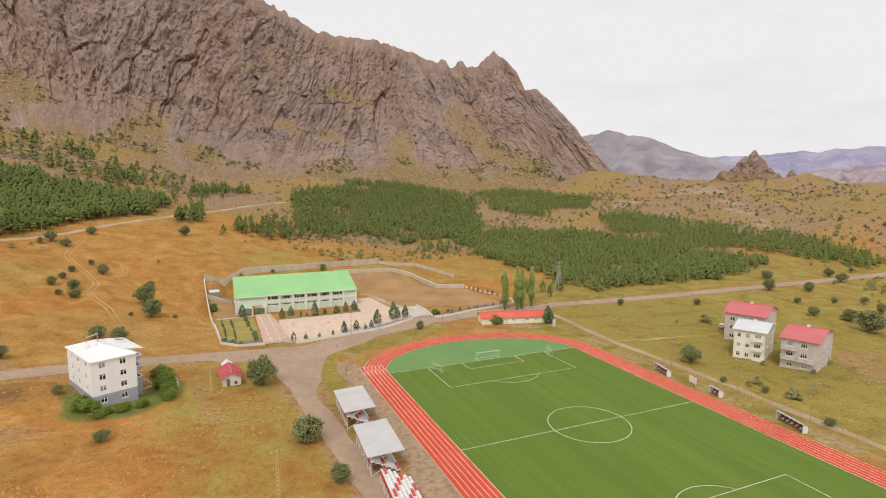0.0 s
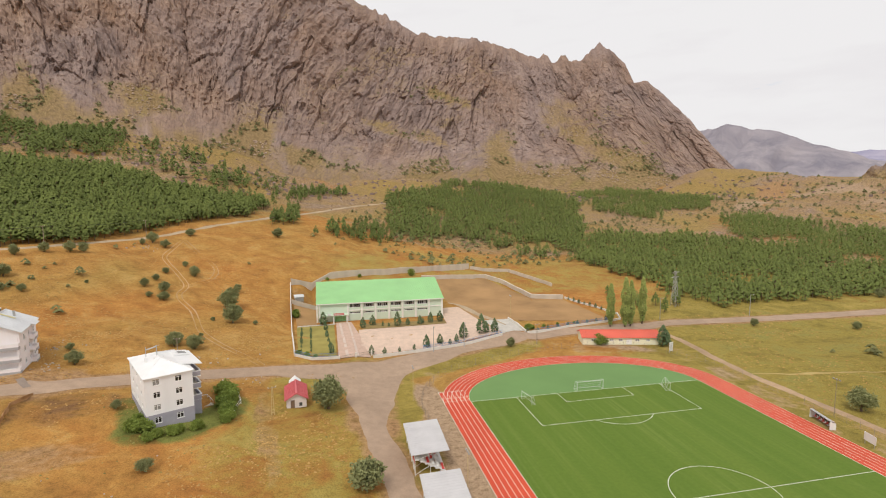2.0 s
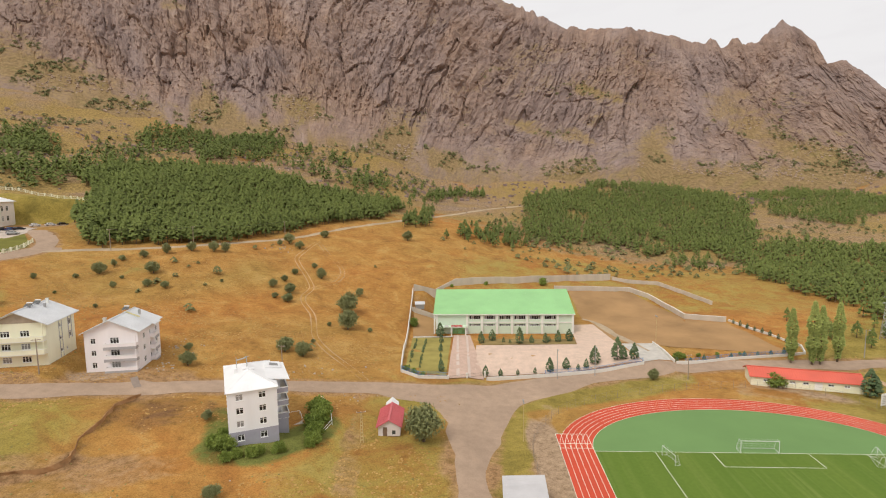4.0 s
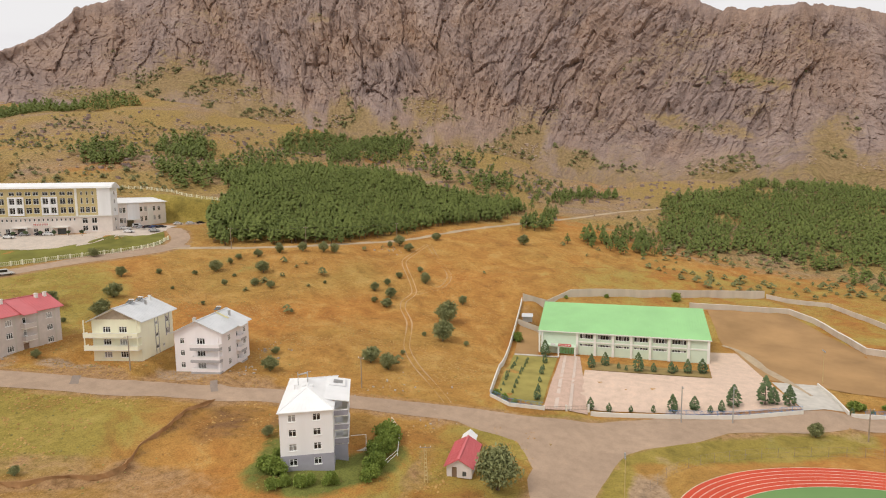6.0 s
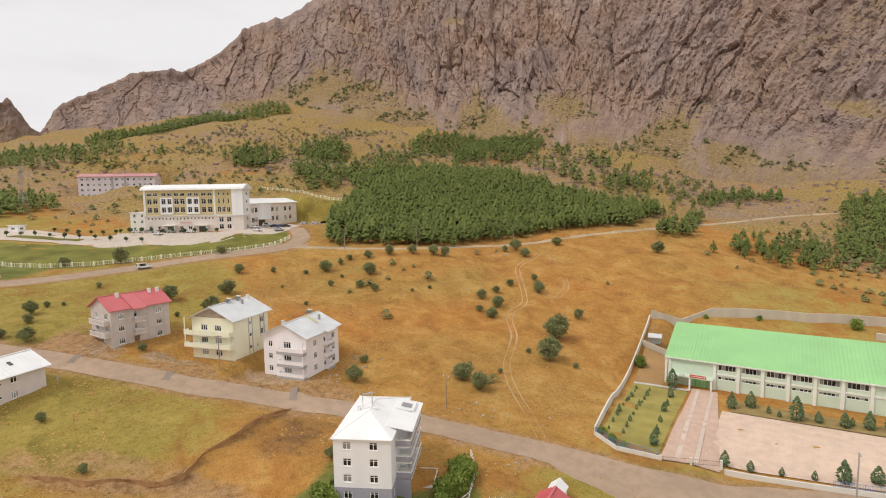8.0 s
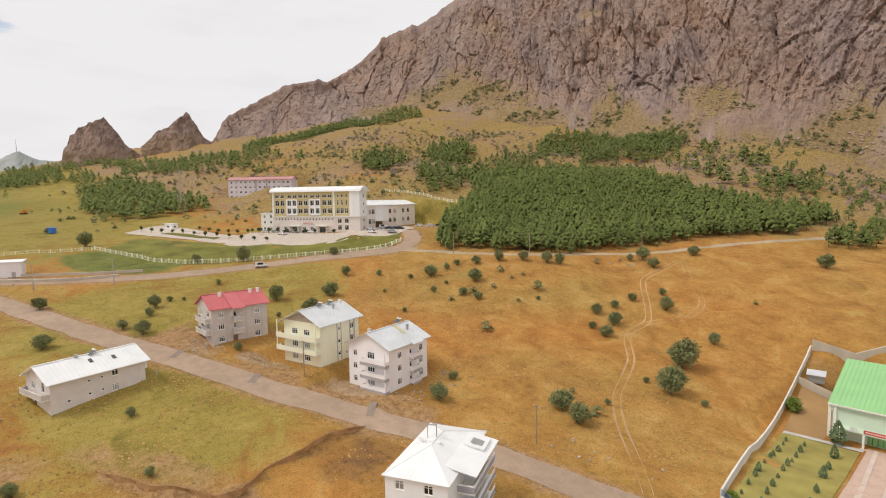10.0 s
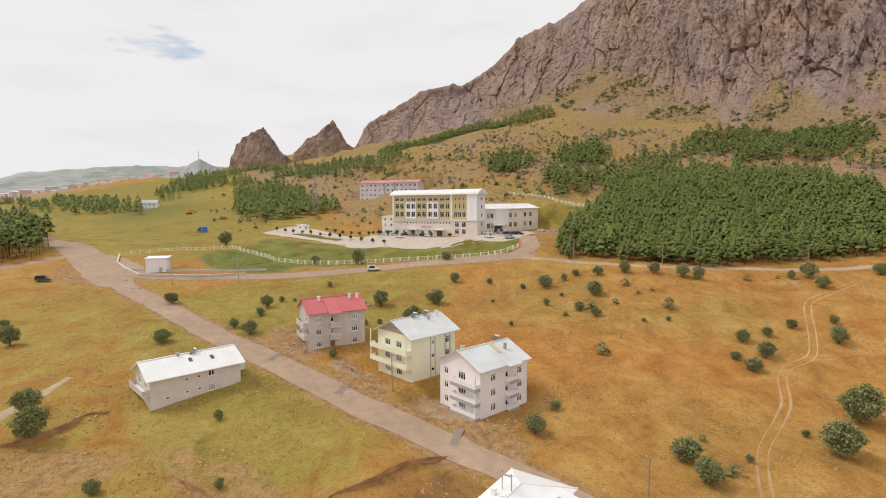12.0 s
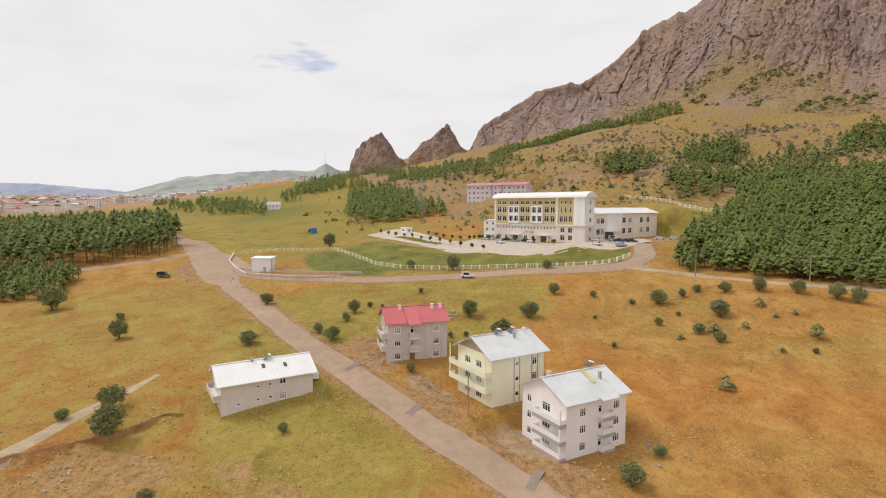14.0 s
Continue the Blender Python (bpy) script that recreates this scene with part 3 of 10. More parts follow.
    cover["dust"] = np.clip(0.9 * (1 - ease(2.2, 4.2, np.abs(x + 41.2))) * (1 - ease(2, 14, y - 4)) * ease(-108, -98, y) + 0.3 * (1 - ease(0.03, 0.1, rim)) * ease(-5, 6, y) + 0.4 * (1 - ease(1.6, 4.0, np.abs(x - 42.0))) * (1 - ease(0, 12, y)) + 0.4 * spot(x, y, 24, 31, 16, 5, -14) + 0.55 * spot(x, y, -1450, -470, 650, 330, 20)
                            + 0.85 * spot(x, y, -143, 14.2, 7.5, 4.6, 20) + 0.7 * spot(x, y, -164, 2.4, 8.0, 3.4, 30) + 0.55 * spot(x, y, -177.5, -6.0, 6.5, 4.5, 20) + 0.8 * spot(x, y, -252, 138, 16, 9, 60)
                            + 0.95 * spot(x, y, 345, 328, 36, 11, 25) + 0.9 * spot(x, y, 458, 345, 40, 22, -70) + 0.8 * spot(x, y, 415, 250, 62, 9, 58) + 0.7 * spot(x, y, 370, 178, 30, 8, 56), 0, 1)
    cover["bank"] = np.clip(0.3 * scar + 0.42 * spot(x, y, -119, 0, 12, 8, 20) + 0.12 * spot(x, y, -122, -8, 5, 22, -8), 0, 1)
    cover["stony"] = np.clip(ease(24, 52, z) * (0.80 + 0.35 * n1) * ease(35, 105, y) + 0.6 * spot(x, y, 420, 420, 110, 60) + 0.7 * spot(x, y, 70, 310, 170, 110) + 0.6 * spot(x, y, 260, 290, 170, 190) + 0.85 * east * (0.65 + 0.6 * n1) + 0.3 * spot(x, y, -160, 260, 60, 60) - 1.2 * spot(x, y, -272, 160, 34, 12, 25), 0, 1)
    ob = mesh_object("ground", np.stack([x, y, z], 1), grid_faces(len(GY), len(GX)), GROUND, True)
    for key, values in cover.items():
        ob.data.attributes.new(key, "FLOAT", "POINT").data.foreach_set("value", values.astype(np.float32))
    return tagged(ob, "dry orange and straw coloured grassland rising to the hills", "ground", kind="structure"), z.reshape(X.shape)


ground, GZ = ground_sheet()


def top(x, y):
    """The height of the ground's surface at places of the plan."""
    x, y = np.atleast_1d(np.asarray(x, float)), np.atleast_1d(np.asarray(y, float))
    i, j = np.clip(np.searchsorted(GY, y) - 1, 0, len(GY) - 2), np.clip(np.searchsorted(GX, x) - 1, 0, len(GX) - 2)
    v, u = (y - GY[i]) / (GY[i + 1] - GY[i]), (x - GX[j]) / (GX[j + 1] - GX[j])
    return GZ[i, j] * (1 - u) * (1 - v) + GZ[i, j + 1] * u * (1 - v) + GZ[i + 1, j] * (1 - u) * v + GZ[i + 1, j + 1] * u * v


def level(x, y):
    return float(top(x, y)[0])


def ribbon(name, line, half, material, lift, label, category, ragged=0.25, across=7, seed=1):
    """A road draped over the ground, with slightly ragged edges."""
    p = smooth_line(line, 1.5)
    d = np.gradient(p, axis=0)
    n = np.stack([d[:, 1], -d[:, 0]], 1) / np.hypot(d[:, 0], d[:, 1])[:, None]
    s = np.arange(len(p))
    left, right = half + ragged * fractal(s / 5, 0 * s, 0, 3, seed), half + ragged * fractal(s / 5, 0 * s + 9, 0, 3, seed + 4)
    taper = 0.45 + 0.55 * ease(0, 9, np.minimum(s, len(p) - 1 - s))
    left, right = left * taper, right * taper
    k = np.linspace(-1, 1, across)
    off = np.where(k[None] < 0, k[None] * left[:, None], k[None] * right[:, None])
    x, y = p[:, None, 0] + n[:, None, 0] * off, p[:, None, 1] + n[:, None, 1] * off
    z = np.maximum(top(x.ravel(), y.ravel()).reshape(x.shape), 0) + lift - 0.10 * (np.abs(k)[None] > 0.99)
    ob = mesh_object(name, np.stack([x, y, z], -1).reshape(-1, 3), grid_faces(len(p), across), material, True)
    return tagged(ob, label, category, kind="structure")


ribbon("road", MAIN_ROAD, 3.4, ASPHALT, 0.16, "worn grey-brown asphalt road with dusty edges", "road", 0.35)
ribbon("road", SOUTH_ROAD, 2.9, ASPHALT, 0.13, "dusty unmarked road between field and stands", "road", 0.5, seed=3)
ribbon("road", CORNER_ROAD, 6.0, ASPHALT, 0.10, "widened road corner at the junction", "road", 0.5, seed=5)
ribbon("road", [(-57.8, 0), (-59.6, 12), (-65, 20.5), (-82, 25)], 3.2, ASPHALT, 0.07, "widened road corner at the junction", "road", 0.5, seed=21)
ribbon("road", [(-330, -66), (-308, -52), (-292, -46), (-280, -42), (-268, -34)], 7.0, ASPHALT, 0.07, "wide asphalt junction beside the school", "road", 0.6, seed=23)
ribbon("road", [(-258, -43), (-290, -53), (-325, -60), (-365, -72)], 7.5, ASPHALT, 0.05, "wide asphalt junction beside the school", "road", 0.6, seed=25)
ribbon("road", SCHOOL_ROAD, 3.4, ASPHALT, 0.13, "asphalt road along the school fence", "road", 0.35, seed=7)
ribbon("road", [(-232, 52), (-222, 76), (-217, 88), (-212, 92)], 4.6, ASPHALT, 0.08, "widened asphalt at the school gate", "road", 0.5, seed=27)
ribbon("dirt_track", FOREST_TRACK, 1.5, DIRT_ROAD, 0.10, "pale dirt track along the pine wood", "track", 0.5, 5, seed=9)
for course, width in ((FIELD_TRACK, 0.3), (FIELD_BRANCH, 0.2)):
    for wheel in (-0.85, 0.85):
        shifted = smooth_line(course, 6.0)
        normal = np.gradient(shifted, axis=0)
        normal = np.stack([normal[:, 1], -normal[:, 0]], 1) / np.hypot(normal[:, 0], normal[:, 1])[:, None]
        ribbon("dirt_track", [tuple(q) for q in shifted + normal * wheel], width, RUT, 0.05, "pale wheel rut winding through dry grass", "track", 0.25, 3, seed=11)
ribbon("dirt_track", [(50, 1), (58, -2), (67.1, -3.8), (78, -5.6), (89.6, -7.6)], 0.7, STRAW_PATH, 0.04, "faint trodden footpath across the meadow", "track", 0.5, 5, seed=29)
ribbon("road", [(-84, 25), (-64, 24), (-50, 27.5), (-30, 39)], 4.8, ASPHALT, 0.09, "widened asphalt at the junction", "road", 0.5, seed=33)
ribbon("dirt_track", EAST_TRACK, 1.5, DUSTY_PATH, 0.06, "dirt track across the meadow", "track", 0.5, 5, seed=13)
ribbon("road", SIDE_ROAD, 2.6, ASPHALT, 0.10, "narrow side road along the pine wood", "road", 0.3, 5, seed=19)
ribbon("dirt_track", LEFT_TRACK, 1.5, DIRT_ROAD, 0.09, "faint dirt track through the meadow", "track", 0.6, 5, seed=17)


def bank_face(line, width, seed):
    """The broken earth face of an eroded bank: from the ragged turf edge down to the washed-out side."""
    p = smooth_line(line, 0.8)
    d = np.gradient(p, axis=0)
    n = np.stack([d[:, 1], -d[:, 0]], 1) / np.hypot(d[:, 0], d[:, 1])[:, None]
    s = np.arange(len(p))
    lip = 0.55 * fractal(s / 4.0, s * 0, 0, 3, seed)
    rows = []
    for k, off in enumerate((-0.75, -0.35, 0.0, 0.35, 0.8)):
        q = p + n * (width * off + lip + 0.2 * fractal(s / 1.7, s * 0 + k, 0, 2, seed + k))[:, None]
        hi, lo = top(*(p - n * 1.6).T), top(*(p + n * 1.6).T)
        z = hi + (lo - hi) * (0.0, 0.02, 0.55, 0.9, 1.0)[k] + (0.08, 0.14, 0.0, 0.0, -0.15)[k]
        rows.append(np.column_stack([q, z]))
    P = np.stack(rows, 1)
    ends = np.clip(np.minimum(s, len(s) - 1 - s) / 6.0, 0, 1)
    P[..., 2] -= 0.8 * (1 - ends)[:, None]
    return tagged(mesh_object("earth_bank", P.reshape(-1, 3), grid_faces(len(p), 5), BANK_EARTH), "eroded bank of bare red-brown earth in the meadow", "bank", kind="structure")


BANK_EARTH = surface("red_brown_bank_earth", (0.40, 0.225, 0.105), 0.95, spread=0.35, coarse=0.5, fine=3.0, spec=0.15)
bank_face([(-146, -37), (-138, -33), (-131, -28), (-125, -22), (-126.5, -14), (-128.5, -2), (-129, 8)], 0.3, 5)
bank_face([(-154, -80), (-157, -73), (-158, -69.5), (-159.5, -62.4), (-161.4, -56), (-164.8, -50.7), (-166.8, -45.4), (-168, -42)], 0.45, 9)
bank_face([(-174.6, -49), (-176, -45.5), (-178.4, -41)], 0.7, 13)


# ---- the mountain: foot line, crest line on the plan, and the crest's height, from west to east ----
FOOT = [(-1080, 250, 95), (-900, 255, 115), (-760, 290, 130), (-640, 320, 135), (-540, 370, 150), (-450, 400, 138), (-330, 420, 118), (-200, 420, 98), (-80, 440, 72), (20, 450, 62), (130, 500, 74), (215, 500, 62),
        (300, 500, 56), (360, 490, 50), (400, 480, 47), (440, 470, 46), (475, 455, 46), (520, 450, 46), (580, 445, 45)]
CREST = [(-1080, 330), (-907, 300), (-800, 345), (-735, 450), (-680, 520), (-560, 590), (-400, 640), (-240, 680), (-80, 710), (20, 700), (150, 690), (250, 700), (320, 680), (362, 670), (400, 622), (441, 590), (478, 570), (520, 545), (590, 520)]
# the broad run of the skyline, then its steps and teeth: place along it, width, height
CREST_HEIGHT = [(-1080, 140), (-920, 184), (-885, 193), (-824, 213), (-793, 227), (-774, 233), (-766, 231), (-742, 259), (-726, 286), (-714, 303), (-702, 309), (-683, 318), (-661, 335), (-560, 400), (-400, 430), (-240, 430), (-80, 385), (-12, 320), (14, 305), (47, 293),
                (80, 273), (146, 272), (189, 269), (222, 263), (268, 249), (295, 242), (334, 242), (347, 256), (360, 271), (374, 254), (387, 234), (396, 205), (410, 201), (428, 186), (444, 165), (458, 145), (473, 127), (488, 100), (502, 75), (518, 48), (590, 40)]
TEETH = [(-720, 3, 7), (-694, 5, 5), (-672, 4, 5), (19, 3, 5), (33, 4, 4), (88, 7, 6), (166, 8, 4), (281, 7, 11), (307, 7, 13), (325, 4, 5), (341, 3, 4), (349, 3, 4), (408, 6, 4), (462, 4, 3)]
# grassy aprons on the rock: place along the face, height, half width, half height, lean
APRONS = [(290, 150, 26, 26, 0.0), (312, 120, 34, 22, 0.35), (356, 92, 46, 15, 0.42), (400, 62, 40, 9, 0.3), (166, 166, 34, 10, 0.3), (-68, 106, 22, 22, 0.0), (-479, 186, 60, 34, -0.1), (-412, 160, 50, 34, 0.1), (-547, 172, 40, 12, 0.0), (-315, 268, 14, 12, 0.0),
          (86, 120, 30, 12, 0.3), (-190, 138, 40, 16, 0.2), (140, 110, 26, 10, 0.3), (-20, 84, 30, 12, 0.2), (225, 100, 22, 34, -0.25)]


SLOPE_PLACES = []


def facets(q, s, width, height, seed):
    """Tilted rock faces in cells of that size: how far each place stands out (-1 to 1), and how deep it lies in the joint between two faces (0 to 1)."""
    a, b = q / width, s / height
    ia, ib = np.floor(a).astype(np.int64), np.floor(b).astype(np.int64)
    best, second = np.full(a.shape, 9.0), np.full(a.shape, 9.0)
    out = np.zeros(a.shape)
    for da in (-1, 0, 1):
        for db in (-1, 0, 1):
            ja, jb = ia + da, ib + db
            dx = a - ja - 0.1 - 0.8 * lattice(ja, jb, 1, seed)
            dz = b - jb - 0.1 - 0.8 * lattice(ja, jb, 2, seed)
            d = np.hypot(dx, dz)
            face = 1.1 * (lattice(ja, jb, 3, seed) - 0.5) + 2.0 * (lattice(ja, jb, 4, seed) - 0.5) * dx + 1.0 * (lattice(ja, jb, 5, seed) - 0.6) * dz
            near = d < best
            second = np.where(near, best, np.minimum(second, d))
            out = np.where(near, face, out)
            best = np.where(near, d, best)
    return out, 1 - ease(0.0, 0.07, second - best)


def rock_sheet(name, nu, nv, amp, seed, label):
    """A mountain face between a foot line and a crest line, built of buttresses, leaning ribs and broken faces, with a back slope behind."""
    st = np.linspace(0, 1, len(FOOT))
    crest_run = np.concatenate([[0], np.cumsum(np.hypot(*np.diff(np.array(CREST, float), axis=0).T))])
    u = np.interp(np.linspace(0, crest_run[-1], nu), crest_run, st)

    def along(rows):
        a = np.array(rows, float)
        cols = [np.interp(u, st, a[:, k]) for k in range(a.shape[1])]
        kernel = np.hanning(51)
        return np.stack([np.convolve(np.pad(c, 25, "edge"), kernel / kernel.sum(), "valid") for c in cols], 1)

    f, c = along(FOOT), along(CREST)
    run = np.linspace(0, crest_run[-1], nu)
    height = np.interp(c[:, 0], *zip(*CREST_HEIGHT))
    for x0, w, h in TEETH:
        height = height + h * np.clip(1.25 - np.abs(c[:, 0] - x0) / w, 0, 0.8)
    height = height + 1.6 * fractal(run / 9, run * 0, 0, 4, seed, 0.65) * ease(44, 110, height)
    c = np.column_stack([c, height])
    tall = np.clip((c[:, 2] - f[:, 2]) / 120, 0.12, 1)
    v = np.concatenate([np.linspace(-0.16, 1, nv), 1 + np.linspace(0.02, 1, nv // 9)])
    vv = np.clip(v, -0.16, 1)[None, :, None]
    bow = np.clip(vv, 0, 1)
    P = f[:, None] * (1 - vv) + c[:, None] * vv
    # gentle scree below, steep rock above
    P[..., 2] += (c[:, None, 2] - f[:, None, 2]) * (np.where(bow < 0.3, bow * 0.72, 0.216 + (bow - 0.3) * 1.12) - bow)[..., 0]
    w = np.clip(v - 1, 0, 1)[None, :, None]
    P = P * (1 - w) + (c + np.array([0, 160, -90]))[:, None] * w
    d = np.gradient(c[:, :2], axis=0)
    out = np.stack([d[:, 1], -d[:, 0]], 1) / np.hypot(d[:, 0], d[:, 1])[:, None]
    x, y, z = P[..., 0].copy(), P[..., 1].copy(), P[..., 2].copy()
    q0 = np.arctan2(x + 70, y + 60) * 620
    # the length up the face, in metres, so that patterns keep their shape where the slope is gentle
    s = np.concatenate([np.zeros((nu, 1)), np.cumsum(np.linalg.norm(np.diff(P, axis=1), axis=2), 1)], 1)
    # ribs lean: upright in the west, to the right in the middle, and with the strata towards the eastern end
    lean = np.interp(q0, [-500, -300, -200, -60, 60, 170, 290, 420], [0.15, 0.05, 0.0, 0.32, 0.42, 0.1, -0.35, -0.6])
    q = q0 - lean * (z - 150) + 4.5 * fractal(q0 / 70, z / 90, 0, 5, seed + 51, 0.62)
    s2 = s + 7 * fractal(q0 / 40, z / 60, 0, 4, seed + 53, 0.6)
    big = fractal(q0 / 150 + z / 420, z / 230, 0, 2, seed + 11)
    butt, butt_crack = facets(q, s2, 38, 190, seed + 1)
    rib, rib_crack = facets(q + 3 * butt, s2, 12.5, 74, seed + 2)
    flake, _ = facets(q + 1.5 * rib, s2 + 0.4 * q, 5.2, 24, seed + 3)
    chip, _ = facets(q, s2 - 0.6 * q, 2.7, 6.0, seed + 4)
    rough = fractal(q / 11, s2 / 26, 0, 5, seed + 23, 0.62)
    gully = np.abs(fractal(q / 95, s2 / 420, 0, 2, seed + 61, 0.5))
    crease = 1 - ease(0.0, 0.13, gully)
    steep = np.broadcast_to(ease(0.03, 0.26, v)[None], x.shape) * np.interp(q0, [-620, -480, -380, 90, 200, 330], [0.7, 0.62, 1, 1, 0.8, 0.75])
    edge = 1 - 0.85 * ease(0.86, 0.985, v)[None]
    grass = np.zeros(x.shape)
    for aq, az, hw, hh, ln in APRONS:
        du, dv = (q0 - aq + 6 * fractal(q0 / 14, z / 14, 0, 3, seed + 71)) / hw, (z - az + ln * (q0 - aq) + 4 * fractal(q0 / 10, z / 10, 0, 3, seed + 73)) / hh
        grass = np.maximum(grass, 1 - ease(0.3, 1.35, np.hypot(du, dv)))
    calm = 1 - 0.75 * grass
    push = amp * tall[:, None] * edge * (0.9 * big + calm * steep * (0.44 * butt + 0.33 * rib + 0.19 * flake + 0.09 * chip + 0.14 * rough - 0.12 * butt_crack - 0.10 * rib_crack - 0.38 * crease))
    push = push + 0.5 * (rough + chip) * (0.3 + 0.7 * calm) * edge
    P[..., 0] += out[:, None, 0] * push
    P[..., 1] += out[:, None, 1] * push
    P[..., 2] += 0.22 * push * edge
    ob = mesh_object(name, P.reshape(-1, 3), grid_faces(nu, len(v))[:, ::-1], ROCK, False)
    nz = np.empty(len(ob.data.vertices) * 3, np.float32)
    ob.data.vertex_normals.foreach_get("vector", nz)
    nz = np.abs(nz.reshape(-1, 3)[:, 2])
    # grass and scree run up the foot in tongues
    tongue = 0.06 + 0.13 * fractal(q0 / 46, z / 160, 0, 4, seed + 41, 0.6) + 0.05 * fractal(q0 / 12, z / 50, 0, 3, seed + 43)
    tongue = tongue * np.interp(q0, [-560, -470, -380, -240, -140, 0, 110, 250, 420], [0.9, 1.2, 1.4, 0.9, 0.7, 0.1, 0.5, 0.8, 0.7])
    low = (1 - ease(-0.09, 0.10, v[None] - tongue)).ravel()
    pasture = fractal(q0 / 60 - z / 160, z / 45, 0, 4, seed + 31).ravel()
    ledge = np.clip((nz - 0.62) * 0.9 + 0.8 * low + 0.45 * np.maximum(pasture - 0.25, 0) + 0.68 * grass.ravel(), 0, 1)
    ob.data.attributes.new("ledge", "FLOAT", "POINT").data.foreach_set("value", ledge.astype(np.float32))
    ob.data.attributes.new("face", "FLOAT_VECTOR", "POINT").data.foreach_set("vector", np.stack([q, s2, z * 0], -1).astype(np.float32).ravel())
    vflat = np.broadcast_to(v[None], z.shape).ravel()
    SLOPE_PLACES.append(P.reshape(-1, 3)[(ledge > 0.45) & (vflat < 0.6) & (vflat > 0)])
    return tagged(ob, label, "mountain", kind="structure")


rock_sheet("mountain", 1450, 250, 13.0, 5, "steep brown volcanic rock mountain with ribs and gullies")


# ---- shape helpers: every thing is an Empty at its base with meshes under it ----
def box(bm, x0, y0, z0, x1, y1, z1, m=None):
    vs = [bm.verts.new((x, y, z)) for x in (x0, x1) for y in (y0, y1) for z in (z0, z1)]
    for q in ((0, 1, 3, 2), (4, 6, 7, 5), (0, 4, 5, 1), (2, 3, 7, 6), (0, 2, 6, 4), (1, 5, 7, 3)):
        bm.faces.new([vs[i] for i in q])
    if m is not None:
        for v in vs:
            v.co = m @ v.co
    return vs


def prism(bm, outline, z0, z1):
    """An upright prism over a plan outline; z1 may be a list of heights, one a corner."""
    n = len(outline)
    tops = z1 if isinstance(z1, (list, tuple)) else [z1] * n
    lo = [bm.verts.new((x, y, z0)) for x, y in outline]
    hi = [bm.verts.new((x, y, z)) for (x, y), z in zip(outline, tops)]
    bm.faces.new(lo[::-1])
    bm.faces.new(hi)
    for i in range(n):
        j = (i + 1) % n
        bm.faces.new((lo[i], lo[j], hi[j], hi[i]))


def slab(bm, corners, thick):
    """A plate with the given top corners (x, y, z), that thick downwards."""
    hi = [bm.verts.new(c) for c in corners]
    lo = [bm.verts.new((x, y, z - thick)) for x, y, z in corners]
    n = len(corners)
    bm.faces.new(hi)
    bm.faces.new(lo[::-1])
    for i in range(n):
        j = (i + 1) % n
        bm.faces.new((lo[i], lo[j], hi[j], hi[i]))


def rod(bm, a, b, r0, r1=None, sides=6):
    """A tapered round bar from a to b."""
    a, b = Vector(a), Vector(b)
    r1 = r0 if r1 is None else r1
    d = (b - a).normalized()
    e = d.orthogonal().normalized()
    f = d.cross(e)
    rings = [[bm.verts.new(p + (e * math.cos(k * 2 * math.pi / sides) + f * math.sin(k * 2 * math.pi / sides)) * r) for k in range(sides)] for p, r in ((a, r0), (b, r1))]
    for k in range(sides):
        j = (k + 1) % sides
        bm.faces.new((rings[0][k], rings[0][j], rings[1][j], rings[1][k]))
    bm.faces.new(rings[0][::-1])
    bm.faces.new(rings[1])


def finish(bm, name, material, smooth=False):
    bmesh.ops.recalc_face_normals(bm, faces=bm.faces)
    me = bpy.data.meshes.new(name)
    bm.to_mesh(me)
    bm.free()
    me.materials.append(material)
    if smooth:
        me.polygons.foreach_set("use_smooth", np.full(len(me.polygons), True))
    return me


def part(name, bm, material, parent, label="", smooth=False):
    """Links a bmesh (or a ready mesh) as one mesh object under a thing or under a part."""
    me = bm if isinstance(bm, bpy.types.Mesh) else finish(bm, name, material, smooth)
    ob = new(name, me)
    ob.parent = parent
    return tagged(ob, label)


def thing(name, m, label, category, group="", kind=""):
    ob = new(name)
    ob.matrix_basis = m
    ob.empty_display_size = 0.3
    return tagged(ob, label, category, group, kind)


def solid(name, bm, material, m, label, category, group="", kind="", smooth=False):
    """A thing that is one mesh."""
    ob = new(name, finish(bm, name, material, smooth))
    ob.matrix_basis = m
    return tagged(ob, label, category, group, kind)


def at(x, y, turn=0.0, lift=0.0):
    return pose(x, y, level(x, y) + lift, 0, 0, turn)


WHITE_METAL = surface("white_painted_steel", (0.78, 0.78, 0.76), 0.45, 0.0, 0.06)
GREY_METAL = surface("galvanised_steel", (0.48, 0.48, 0.48), 0.45, 0.6, 0.12)
RUST_METAL = surface("weathered_steel", (0.33, 0.27, 0.22), 0.7, 0.3, 0.2)
RED_PAINT = surface("red_paint", (0.58, 0.06, 0.05), 0.5, 0.0, 0.12)
PALE_ROOF = surface("pale_sheet_roof", (0.62, 0.60, 0.60), 0.45, 0.2, 0.08, streak=False)
DARK_GLASS = surface("smoked_plastic", (0.10, 0.105, 0.10), 0.25, 0.0, 0.2)

# ---- sports ground ----
HALF_W, LENGTH, LANE, LANES = 32.0, 96.5, 1.1, 6
CHUTE = 7.5
TRACK_W = LANE * LANES


def oval(offset, n=72):
    """The track's line at a distance outside its inner kerb: two straights and two flattened bends."""
    a, b = HALF_W + offset, 21.0 + offset
    north = [(a * math.cos(k * math.pi / n), b * math.sin(k * math.pi / n)) for k in range(n + 1)]
    south = [(-x, -LENGTH - y) for x, y in north]
    return north + south


